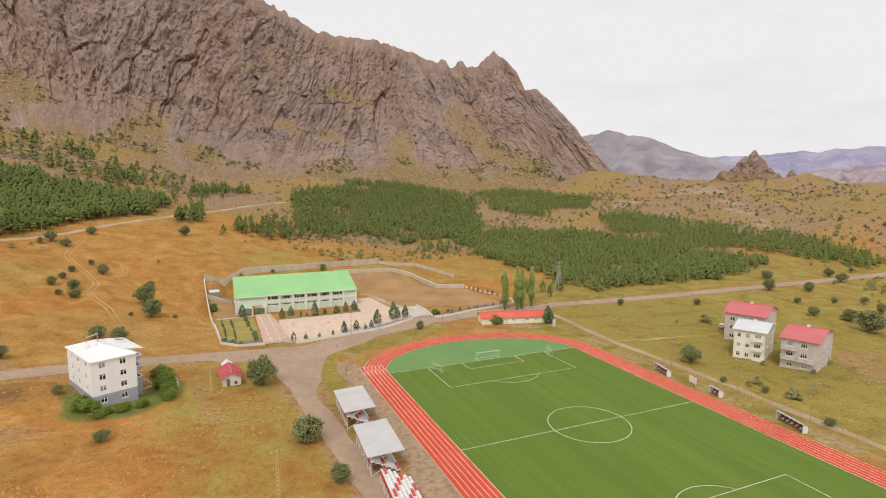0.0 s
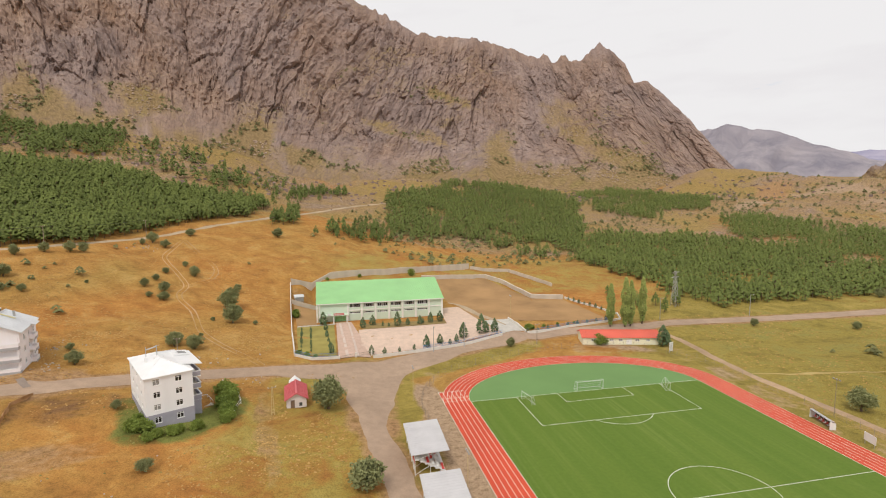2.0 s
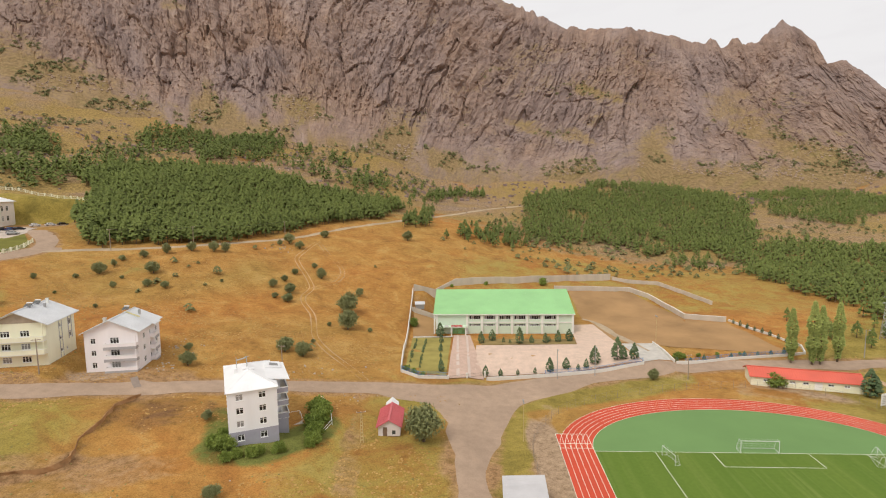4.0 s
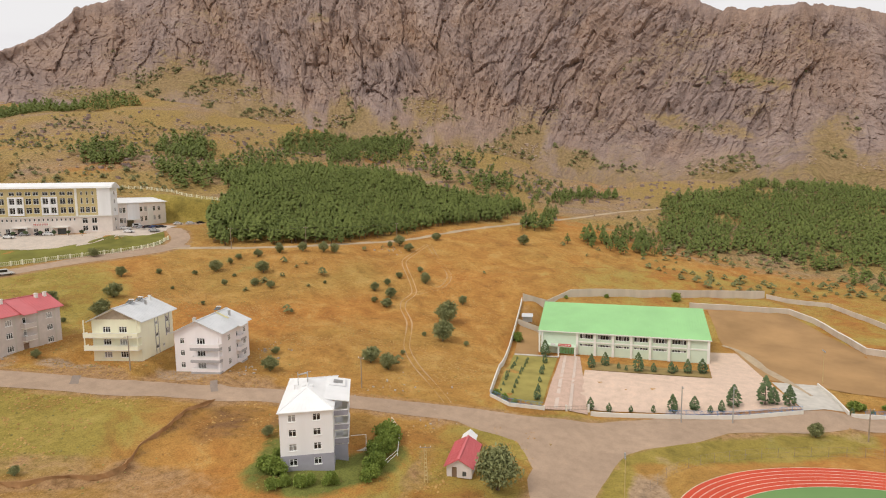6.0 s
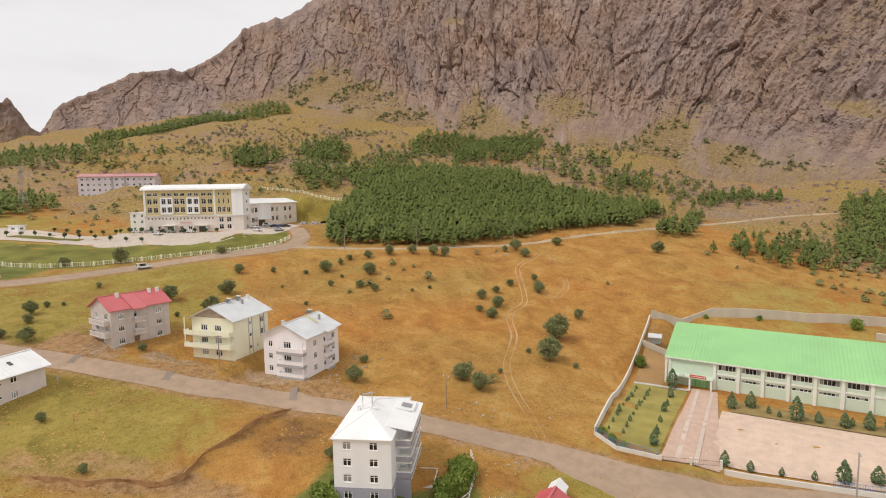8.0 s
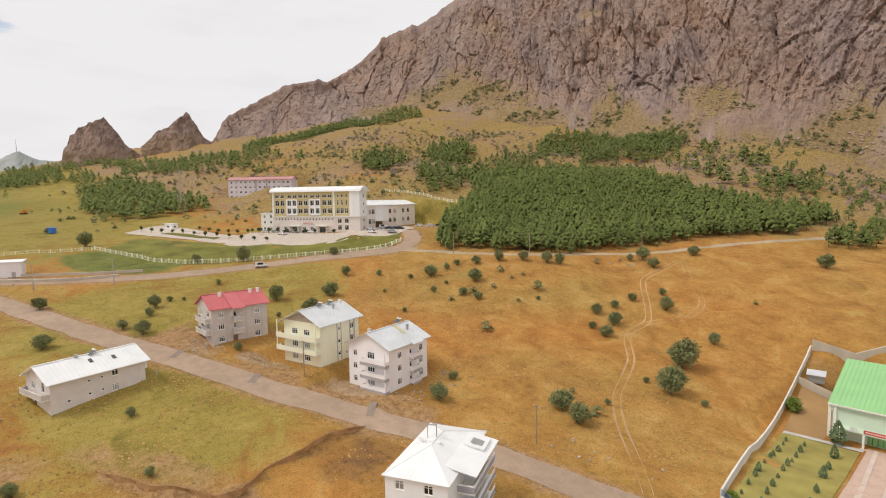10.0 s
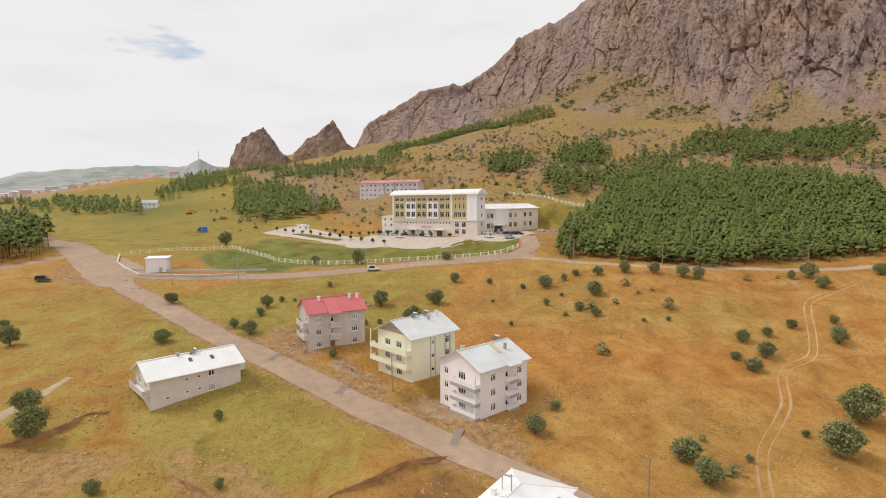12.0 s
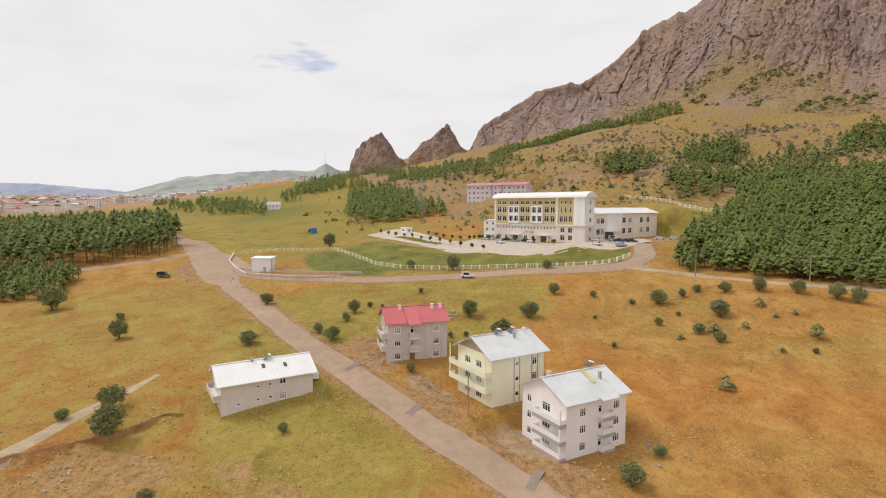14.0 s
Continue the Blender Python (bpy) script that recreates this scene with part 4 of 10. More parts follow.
def band(name, inner, outer, z, material, label, category, parent=None):
    n = len(inner)
    v = [(x, y, z) for x, y in inner] + [(x, y, z) for x, y in outer]
    f = [(i, n + i, n + (i + 1) % n, (i + 1) % n) for i in range(n)]
    ob = mesh_object(name, v, [q[::-1] for q in f], material)
    return tagged(ob, label, category, kind="structure" if parent is None else "")


def sports_ground():
    n = len(oval(0))
    field = [(x, y, 0.05) for x, y in oval(0.0)]
    cx, cy = 0.0, -LENGTH / 2
    fan = mesh_object("infield", field + [(cx, cy, 0.05)], [(i, (i + 1) % n, n) for i in range(n)], TURF_PALE)
    tagged(fan, "pale green artificial surface inside the running track", "infield", kind="structure")
    # the playing turf
    y0, y1 = -LENGTH, 0.0
    turf = mesh_object("pitch", [(-HALF_W, y0, 0.09), (HALF_W, y0, 0.09), (HALF_W, y1, 0.09), (-HALF_W, y1, 0.09)], [(0, 1, 2, 3)], TURF)
    tagged(turf, "green artificial football turf with white markings", "football pitch", kind="structure")
    track = band("running_track", oval(0.0), oval(TRACK_W), 0.07, TRACK_RED, "red rubber running track with white lane lines", "running track")
    bm = bmesh.new()
    box(bm, -HALF_W - TRACK_W, -8, 0.03, -HALF_W - 0.02, CHUTE, 0.064)
    part("sprint_chute", bm, TRACK_RED, track)
    for k in range(LANES + 1):
        w = 0.045
        o = k * LANE
        lane = band("lane_line", oval(o - w), oval(o + w), 0.085, LINE_WHITE, "", "", track)
        lane.parent = track
        bm = bmesh.new()
        box(bm, -HALF_W - o - w, -4, 0.05, -HALF_W - o + w, CHUTE, 0.082)
        part("lane_line", bm, LINE_WHITE, track)
    bm = bmesh.new()
    for y in (1.2, 3.2, CHUTE):
        box(bm, -HALF_W - TRACK_W, y - 0.07, 0.05, -HALF_W, y + 0.07, 0.079)
    part("start_line", bm, LINE_WHITE, track)

    def mark(bm, a, b, w=0.06):
        (xa, ya), (xb, yb) = a, b
        d = math.hypot(xb - xa, yb - ya)
        nx, ny = -(yb - ya) / d * w, (xb - xa) / d * w
        vs = [bm.verts.new((x, y, 0.108)) for x, y in ((xa + nx, ya + ny), (xb + nx, yb + ny), (xb - nx, yb - ny), (xa - nx, ya - ny))]
        bm.faces.new(vs)

    def arc(bm, cx, cy, r, a0, a1, n=48):
        pts = [(cx + r * math.cos(radians(a0 + (a1 - a0) * i / n)), cy + r * math.sin(radians(a0 + (a1 - a0) * i / n))) for i in range(n + 1)]
        for a, b in zip(pts, pts[1:]):
            mark(bm, a, b)

    def lines(name, build, label=""):
        bm = bmesh.new()
        build(bm)
        part(name, bm, LINE_WHITE, turf, label)

    half = -LENGTH / 2
    lines("halfway_line", lambda bm: mark(bm, (-HALF_W, half), (HALF_W, half)))
    lines("centre_circle", lambda bm: arc(bm, 0, half, 9.15, 0, 360, 96))
    for sign, gy in ((-1, 0.0), (1, -LENGTH)):
        lines("goal_line", lambda bm: mark(bm, (-HALF_W, gy), (HALF_W, gy)))
        for w, d in ((20.16, 16.5), (9.16, 5.5)):
            def frame_lines(bm):
                mark(bm, (-w, gy), (-w, gy + sign * d))
                mark(bm, (w, gy), (w, gy + sign * d))
                mark(bm, (-w, gy + sign * d), (w, gy + sign * d))
            lines("penalty_area_line" if w > 10 else "goal_area_line", frame_lines)
        reach = math.degrees(math.acos(5.5 / 9.15))
        mid = -90 if sign < 0 else 90
        lines("penalty_arc", lambda bm: arc(bm, 0, gy + sign * 11, 9.15, mid - reach, mid + reach, 32))
    for x in (-HALF_W, HALF_W):
        lines("touch_line", lambda bm: mark(bm, (x, -LENGTH), (x, 0)))
    return turf


sports_ground()


def net_material():
    m, t, b = nodes_of("goal_net")
    b.inputs["Base Color"].default_value = (0.7, 0.72, 0.7, 1)
    b.inputs["Roughness"].default_value = 0.8
    return m


NET = net_material()


def goal(name, m, width, height, depth, bar, label):
    g = thing(name, m, label, "football goal", "goals on the pitch")
    for x in (-width / 2, width / 2):
        bm = bmesh.new()
        rod(bm, (x, 0, 0), (x, 0, height), bar, sides=8)
        part("post", bm, WHITE_METAL, g)
        bm = bmesh.new()
        rod(bm, (x, 0, height), (x, depth * 0.45, height), bar * 0.6)
        rod(bm, (x, depth * 0.45, height), (x, depth, 0.05), bar * 0.6)
        rod(bm, (x, depth, 0.05), (x, 0, 0.05), bar * 0.6)
        part("side_stay", bm, WHITE_METAL, g)
    bm = bmesh.new()
    rod(bm, (-width / 2 - bar, 0, height), (width / 2 + bar, 0, height), bar, sides=8)
    part("crossbar", bm, WHITE_METAL, g)
    bm = bmesh.new()
    rod(bm, (-width / 2, depth, 0.05), (width / 2, depth, 0.05), bar * 0.6)
    part("ground_bar", bm, WHITE_METAL, g)
    bm = bmesh.new()
    n = max(int(width / 0.9), 3)
    for i in range(n + 1):
        x = -width / 2 + width * i / n
        rod(bm, (x, depth * 0.45, height), (x, depth, 0.05), 0.008, sides=3)
        rod(bm, (x, 0, height), (x, depth * 0.45, height), 0.008, sides=3)
    for i in range(5):
        u = i / 4
        y, z = depth * (0.45 + 0.55 * u), height * (1 - u) + 0.05 * u
        rod(bm, (-width / 2, y, z), (width / 2, y, z), 0.008, sides=3)
    part("net", bm, NET, g, "thin white cord net")
    return g


goal("football_goal", pose(0, 0.06, 0.09), 7.32, 2.44, 1.9, 0.06, "white full-size football goal with net on the goal line")
goal("football_goal", pose(0, -LENGTH - 0.06, 0.09, 0, 0, 180), 7.32, 2.44, 1.9, 0.06, "white full-size football goal with net on the goal line")
goal("training_goal", pose(-18.8, -3.4, 0.1, 0, 0, -76), 4.2, 2.0, 1.1, 0.038, "white movable training goal standing on the turf")
goal("training_goal", pose(20.4, -3.2, 0.1, 0, 0, 70), 4.2, 2.0, 1.1, 0.038, "white movable training goal standing on the turf")


def stand(name, m, length, roofed, label):
    """A small steel grandstand with stepped benches, open scaffolding behind and a flat tilted roof."""
    s = thing(name, m, label, "grandstand", "steel stands beside the track")
    rows, depth, rise = 6, 0.95, 0.52
    for r in range(rows):
        bm = bmesh.new()
        box(bm, -rows * depth / 2 + (rows - 1 - r) * depth, -length / 2, 0.5 + r * rise, -rows * depth / 2 + (rows - r) * depth, length / 2, 0.56 + r * rise)
        part("deck", bm, WHITE_METAL, s)
        n = int(length / 1.15)
        for k in range(n):
            y = -length / 2 + (k + 0.5) * length / n
            x = -rows * depth / 2 + (rows - 1 - r) * depth + 0.35
            bm = bmesh.new()
            box(bm, x, y - length / n * 0.46, 0.86 + r * rise, x + 0.42, y + length / n * 0.46, 0.92 + r * rise)
            box(bm, x - 0.02, y - 0.05, 0.56 + r * rise, x + 0.06, y + 0.05, 0.86 + r * rise)
            part("seat", bm, RED_PAINT if (k // 2 + r) % 3 == 0 else WHITE_METAL, s)
    bays = max(int(length / 2.6), 2)
    for k in range(bays + 1):
        y = -length / 2 + length * k / bays
        bm = bmesh.new()
        rod(bm, (-rows * depth / 2, y, 0), (-rows * depth / 2, y, 4.3 if roofed else 3.4), 0.06)
        rod(bm, (rows * depth / 2, y, 0), (rows * depth / 2, y, 0.6), 0.06)
        rod(bm, (0, y, 0), (0, y, 2.0), 0.05)
        rod(bm, (-rows * depth / 2, y, 3.3), (rows * depth / 2, y, 0.5), 0.05)
        rod(bm, (-rows * depth / 2, y, 0.2), (0, y, 1.9), 0.04)
        if roofed:
            rod(bm, (-rows * depth / 2, y, 4.1), (rows * depth / 2 + 0.4, y, 4.45), 0.06)
            rod(bm, (-rows * depth / 2, y, 3.0), (rows * depth / 2 - 1.6, y, 4.3), 0.045)
        part("frame", bm, WHITE_METAL, s)
        if k < bays:
            bm = bmesh.new()
            rod(bm, (-rows * depth / 2, y, 0.2), (-rows * depth / 2, y + length / bays, 3.2), 0.04)
            rod(bm, (-rows * depth / 2, y, 3.2), (-rows * depth / 2, y + length / bays, 0.2), 0.04)
            rod(bm, (-rows * depth / 2, y, 3.3), (-rows * depth / 2, y + length / bays, 3.3), 0.05)
            part("brace", bm, WHITE_METAL, s)
    bm = bmesh.new()
    box(bm, -rows * depth / 2 - 0.06, -length / 2, 2.2, -rows * depth / 2 - 0.01, length / 2, 3.25)
    part("back_panel", bm, RED_PAINT, s, "red sheet panel behind the top row")
    if roofed:
        bm = bmesh.new()
        slab(bm, [(-rows * depth / 2 - 0.7, -length / 2 - 0.3, 4.22), (rows * depth / 2 + 0.7, -length / 2 - 0.3, 4.62), (rows * depth / 2 + 0.7, length / 2 + 0.3, 4.62), (-rows * depth / 2 - 0.7, length / 2 + 0.3, 4.22)], 0.09)
        part("roof", bm, PALE_ROOF, s, "pale grey sheet roof")
        bm = bmesh.new()
        for k in range(int(length / 0.8)):
            y = -length / 2 + k * 0.8
            slab(bm, [(-rows * depth / 2 - 0.7, y, 4.245), (rows * depth / 2 + 0.7, y, 4.645), (rows * depth / 2 + 0.7, y + 0.05, 4.645), (-rows * depth / 2 - 0.7, y + 0.05, 4.245)], 0.03)
        part("roof_rib", bm, PALE_ROOF, s)
    return s


stand("grandstand", pose(-48.0, -24.0, 0.0, 0, 0, -2), 13.0, True, "white steel grandstand with red seats under a grey roof")
stand("grandstand", pose(-48.3, -44.5, 0.0, 0, 0, -3), 13.6, True, "white steel grandstand with red seats under a grey roof")
stand("grandstand", pose(-48.2, -60.5, 0.0, 0, 0, -4), 12.0, False, "roofless white and red steel bleachers")


def dugout(name, m, length, label):
    d = thing(name, m, label, "dugout", "team shelters beside the track")
    bays = max(int(length / 1.2), 2)
    prof = [(0.75, 0.1), (0.8, 0.9), (0.7, 1.5), (0.35, 1.95), (-0.2, 2.1), (-0.6, 2.1)]
    for k in range(bays + 1):
        y = -length / 2 + k * length / bays
        bm = bmesh.new()
        for a, b in zip(prof, prof[1:]):
            rod(bm, (a[0], y, a[1]), (b[0], y, b[1]), 0.045)
        part("rib", bm, WHITE_METAL, d)
    bm = bmesh.new()
    for a, b in zip(prof[2:], prof[3:]):
        slab(bm, [(a[0], -length / 2, a[1]), (b[0], -length / 2, b[1]), (b[0], length / 2, b[1]), (a[0], length / 2, a[1])], 0.03)
    part("canopy", bm, GREY_METAL, d)
    bm = bmesh.new()
    box(bm, 0.78, -length / 2, 0.05, 0.83, length / 2, 1.45)
    part("back_panel", bm, DARK_GLASS, d)
    for y in (-length / 2, length / 2):
        bm = bmesh.new()
        prism(bm, [(0.8, y - 0.03), (0.8, y + 0.03), (-0.55, y + 0.03), (-0.55, y - 0.03)], 0.1, [1.5, 1.5, 2.05, 2.05])
        part("side_panel", bm, WHITE_METAL, d)
    for k in range(bays * 2):
        y = -length / 2 + (k + 0.5) * length / (bays * 2)
        bm = bmesh.new()
        box(bm, 0.15, y - 0.22, 0.42, 0.6, y + 0.22, 0.48)
        box(bm, 0.58, y - 0.22, 0.45, 0.63, y + 0.22, 0.85)
        part("seat", bm, RED_PAINT if k % 2 else WHITE_METAL, d)
    return d


dugout("dugout", at(40.4, -29.6, -14), 6.6, "white-ribbed team shelter with seats beside the track")
dugout("dugout", at(40.6, -47.4, -12), 3.6, "small grey team shelter beside the track")
dugout("dugout", at(41.0, -66.8, -14), 7.6, "white-ribbed team shelter with seats beside the track")


def score_board(m):
    s = thing("scoreboard", m, "white blank scoreboard on short legs beside the track", "scoreboard")
    bm = bmesh.new()
    box(bm, -0.06, -1.5, 0.8, 0.06, 1.5, 2.5)
    part("panel", bm, WHITE_METAL, s)
    for y in (-1.2, 1.2):
        bm = bmesh.new()
        rod(bm, (0, y, 0), (0, y, 0.85), 0.06)
        part("leg", bm, GREY_METAL, s)


score_board(at(40.6, -40.2, -12))


def sports_fence():
    """A chain-link fence on posts along the east and north of the ground."""
    line = smooth_line([(46.5, -108), (46.2, -60), (45.8, -20), (45, 2), (40, 20), (26, 33.5), (8, 34.5), (-14, 30), (-34, 20), (-43.5, 4), (-44.2, -15)], 3.0)
    f = thing("sports_fence", pose(0, 0, 0), "weathered chain-link fence on steel posts round the track", "fence")
    p = line[:: 1]
    rods = bmesh.new()
    for i, (x, y) in enumerate(p):
        z = level(x, y)
        bm = bmesh.new()
        rod(bm, (x, y, z - 0.2), (x, y, z + 2.0), 0.035, sides=5)
        part("post", bm, RUST_METAL, f)
        if i + 1 < len(p):
            x2, y2 = p[i + 1]
            z2 = level(x2, y2)
            for h in (0.1, 1.0, 1.95):
                rod(rods, (x, y, z + h), (x2, y2, z2 + h), 0.012, sides=3)
            for k in range(1, 8):
                u, w = k / 8, (k + 1) / 8
                rod(rods, (x + (x2 - x) * u, y + (y2 - y) * u, z + 0.1), (x + (x2 - x) * w, y + (y2 - y) * w, z + 1.95), 0.006, sides=3)
    part("wire_mesh", rods, RUST_METAL, f)


sports_fence()


# ---- building kit ----
CREAM_WALL = surface("cream_render", (0.87, 0.85, 0.65), 0.85, spread=0.07, coarse=0.4, streak=True)
WHITE_WALL = surface("white_render", (0.88, 0.875, 0.885), 0.85, spread=0.06, coarse=0.35, streak=True)
PINKISH_WALL = surface("pinkish_white_render", (0.88, 0.83, 0.835), 0.85, spread=0.06, coarse=0.35, streak=True)
GREY_WALL = surface("grey_plinth_paint", (0.39, 0.375, 0.43), 0.8, spread=0.1, coarse=0.5)
RAW_WALL = surface("unpainted_grey_plaster", (0.60, 0.535, 0.50), 0.9, spread=0.13, coarse=0.6, fine=4)
PALE_PLASTER = surface("pale_grey_plaster", (0.72, 0.65, 0.62), 0.9, spread=0.1, coarse=0.5, fine=4)
CONCRETE = surface("bare_concrete", (0.55, 0.51, 0.45), 0.9, spread=0.14, coarse=0.5, streak=True)
MINT_WALL = surface("pale_mint_render", (0.62, 0.72, 0.58), 0.85, spread=0.06, coarse=0.3)
PALE_TRIM = surface("pale_trim_paint", (0.83, 0.82, 0.76), 0.8, spread=0.06)
BEIGE_STONE = surface("beige_cladding", (0.75, 0.67, 0.61), 0.8, spread=0.08, coarse=0.4)
LIGHT_STONE = surface("pale_stone_cladding", (0.85, 0.78, 0.73), 0.8, spread=0.07, coarse=0.4)
IVORY_WALL = surface("ivory_render", (0.86, 0.82, 0.70), 0.85, spread=0.06, coarse=0.35, streak=True)
OCHRE_WALL = surface("ochre_render", (0.60, 0.49, 0.25), 0.85, spread=0.07)
GREEN_ROOF = surface("green_sheet_roof", (0.31, 0.59, 0.25), 0.5, 0.0, 0.09, coarse=0.12)
RED_ROOF = surface("red_sheet_roof", (0.60, 0.15, 0.16), 0.5, 0.0, 0.1, coarse=0.2)
ORANGE_ROOF = surface("orange_red_sheet_roof", (0.68, 0.13, 0.08), 0.5, 0.0, 0.1, coarse=0.2)
SILVER_ROOF = surface("silver_sheet_roof", (0.72, 0.73, 0.74), 0.45, 0.2, 0.1, coarse=0.25)
WHITE_ROOF = surface("white_sheet_roof", (0.86, 0.855, 0.85), 0.45, 0.0, 0.06, coarse=0.25)
DARK_ROOM = surface("dim_interior", (0.16, 0.15, 0.14), 0.9, spread=0.15)
PVC = surface("white_window_frame", (0.88, 0.88, 0.86), 0.4, spread=0.04)
GREY_PANEL = surface("grey_balcony_panel", (0.42, 0.405, 0.41), 0.8, spread=0.08)
BROWN_WOOD = surface("brown_wood", (0.22, 0.14, 0.09), 0.7, spread=0.2)
YELLOW_PAINT = surface("yellow_roof_strip", (0.66, 0.59, 0.30), 0.6, spread=0.15)
BLUE_PAINT = surface("blue_fence_paint", (0.10, 0.26, 0.52), 0.5, spread=0.12)


def glass_material():
    m, t, b = nodes_of("window_glass")
    pos = position_of(t)
    t.links.new(ramp_node(t, noise_node(t, pos, 0.8, 2), [(0.35, (0.02, 0.019, 0.018)), (0.7, (0.06, 0.055, 0.05))]), b.inputs["Base Color"])
    b.inputs["Roughness"].default_value, b.inputs["Specular IOR Level"].default_value = 0.1, 0.35
    return m


GLASS = glass_material()
CURTAIN = surface("net_curtain_behind_glass", (0.30, 0.29, 0.28), 0.3, spread=0.3, coarse=1.2)
WINDOW_MESHES = {}


def window_meshes(w, h, leaves, deep=0.14, rail=True):
    """Frame and pane of a window, in the x-z plane, looking to -y."""
    key = (round(w, 2), round(h, 2), leaves, rail)
    if key not in WINDOW_MESHES:
        bm = bmesh.new()
        b, cuts = 0.09, [-w / 2 + w * k / leaves for k in range(leaves + 1)]
        holes = []
        for x0, x1 in zip(cuts, cuts[1:]):
            x0, x1 = x0 + w / 2 + (b if x0 < -w / 2 + 0.01 else 0.05), x1 + w / 2 - (b if x1 > w / 2 - 0.01 else 0.05)
            holes += [(x0, x1, b, h * 0.70), (x0, x1, h * 0.70 + 0.06, h - b)] if rail else [(x0, x1, b, h - b)]
        wall_mesh(bm, Vector((-w / 2, -0.03, 0)), Vector((1, 0, 0)), w, 0, h, 0.085, holes)
        f = finish(bm, "window_frame", PVC)
        p = []
        for mat in (GLASS, CURTAIN):
            bm = bmesh.new()
            box(bm, -w / 2 + 0.05, 0.01, 0.05, w / 2 - 0.05, 0.03, h - 0.05)
            p.append(finish(bm, "pane", mat))
        bm = bmesh.new()
        box(bm, -w / 2 - 0.1, -0.16, -0.07, w / 2 + 0.1, 0.05, -0.002)
        WINDOW_MESHES[key] = (f, p, finish(bm, "window_sill", PVC))
    return WINDOW_MESHES[key]


SIDE_FRAMES = {
    "S": lambda L, D: (Vector((0, 0, 0)), Vector((1, 0, 0)), 0),
    "E": lambda L, D: (Vector((L, 0, 0)), Vector((0, 1, 0)), 90),
    "N": lambda L, D: (Vector((L, D, 0)), Vector((-1, 0, 0)), 180),
    "W": lambda L, D: (Vector((0, D, 0)), Vector((0, -1, 0)), 270),
}


def place_window(parent, origin, along, turn, s, z, w, h, leaves=2, rail=True, curtain=False):
    fm, panes, sill = window_meshes(w, h, leaves, rail=rail)
    p = origin + along * s + Vector((0, 0, z))
    win = new("window", fm)
    win.parent = parent
    inward = Vector((-along.y, along.x, 0)) * 0.1
    win.matrix_basis = pose(p.x + inward.x, p.y + inward.y, p.z, 0, 0, turn)
    pane = new("pane", panes[1 if curtain else 0])
    pane.parent = win
    new("window_sill", sill).parent = win
    return win


def wall_mesh(bm, origin, along, length, z0, z1, thick, holes, peak=None):
    """A wall with real openings: cells between the opening lines, those inside an opening left out."""
    inward = Vector((-along.y, along.x, 0))
    ss = sorted({0.0, length, *[v for h in holes for v in h[:2]]})
    zs = sorted({z0, z1, *[v for h in holes for v in h[2:]]})
    for a, b in zip(ss, ss[1:]):
        start = None
        for c, d in zip(zs, zs[1:]):
            sm, zm = (a + b) / 2, (c + d) / 2
            free = not any(h[0] < sm < h[1] and h[2] < zm < h[3] for h in holes)
            if free and start is None:
                start = c
            if start is not None and (not free or d == zs[-1]):
                end = d if free else c
                p, q = origin + along * a, origin + along * b
                pts = [p, q, q + inward * thick, p + inward * thick]
                prism(bm, [(v.x, v.y) for v in pts], start, end)
                start = None
    if peak:
        p, q = origin, origin + along * length
        mid = origin + along * peak[0]
        vs = []
        for off in (0, thick):
            vs.append([bm.verts.new((v.x + inward.x * off, v.y + inward.y * off, z)) for v, z in ((p, z1), (q, z1), (mid, peak[1]))])
        bm.faces.new(vs[0])
        bm.faces.new(vs[1][::-1])
        for i in range(3):
            j = (i + 1) % 3
            bm.faces.new((vs[0][i], vs[1][i], vs[1][j], vs[0][j]))
    bmesh.ops.remove_doubles(bm, verts=bm.verts[:], dist=0.0004)


def gable_roof(parent, L, D, eave, ridge, over, axis, material, ribs=True, thick=0.14, gap=0.9, shift=0.0):
    """Two sloping sheets with standing seams. axis: the way the ridge runs."""
    long_, wide = (D, L) if axis == "y" else (L, D)
    mid = wide / 2 + shift

    def world(u, v, z):
        return (v, u, z) if axis == "y" else (u, v, z)

    for a, b in ((-over, mid), (mid, wide + over)):
        run = mid - a if b == mid else b - mid
        slope = (ridge - eave) / (mid if b == mid else wide - mid)
        za, zb = (ridge - slope * run, ridge) if b == mid else (ridge, ridge - slope * run)
        bm = bmesh.new()
        slab(bm, [world(-over, a, za), world(long_ + over, a, za), world(long_ + over, b, zb), world(-over, b, zb)], thick)
        sheet = part("roof_sheet", bm, material, parent)
        if ribs:
            bm = bmesh.new()
            n = max(int((long_ + 2 * over) / gap), 2)
            for k in range(n + 1):
                u = -over + (long_ + 2 * over) * k / n
                slab(bm, [world(u - 0.03, a, za + 0.06), world(u + 0.03, a, za + 0.06), world(u + 0.03, b, zb + 0.06), world(u - 0.03, b, zb + 0.06)], 0.08)
            part("roof_seam", bm, material, sheet)
    bm = bmesh.new()
    p, q = world(-over, mid - 0.2, ridge), world(long_ + over, mid + 0.2, ridge)
    box(bm, min(p[0], q[0]), min(p[1], q[1]), ridge - 0.03, max(p[0], q[0]), max(p[1], q[1]), ridge + 0.08)
    part("ridge_cap", bm, material, parent)


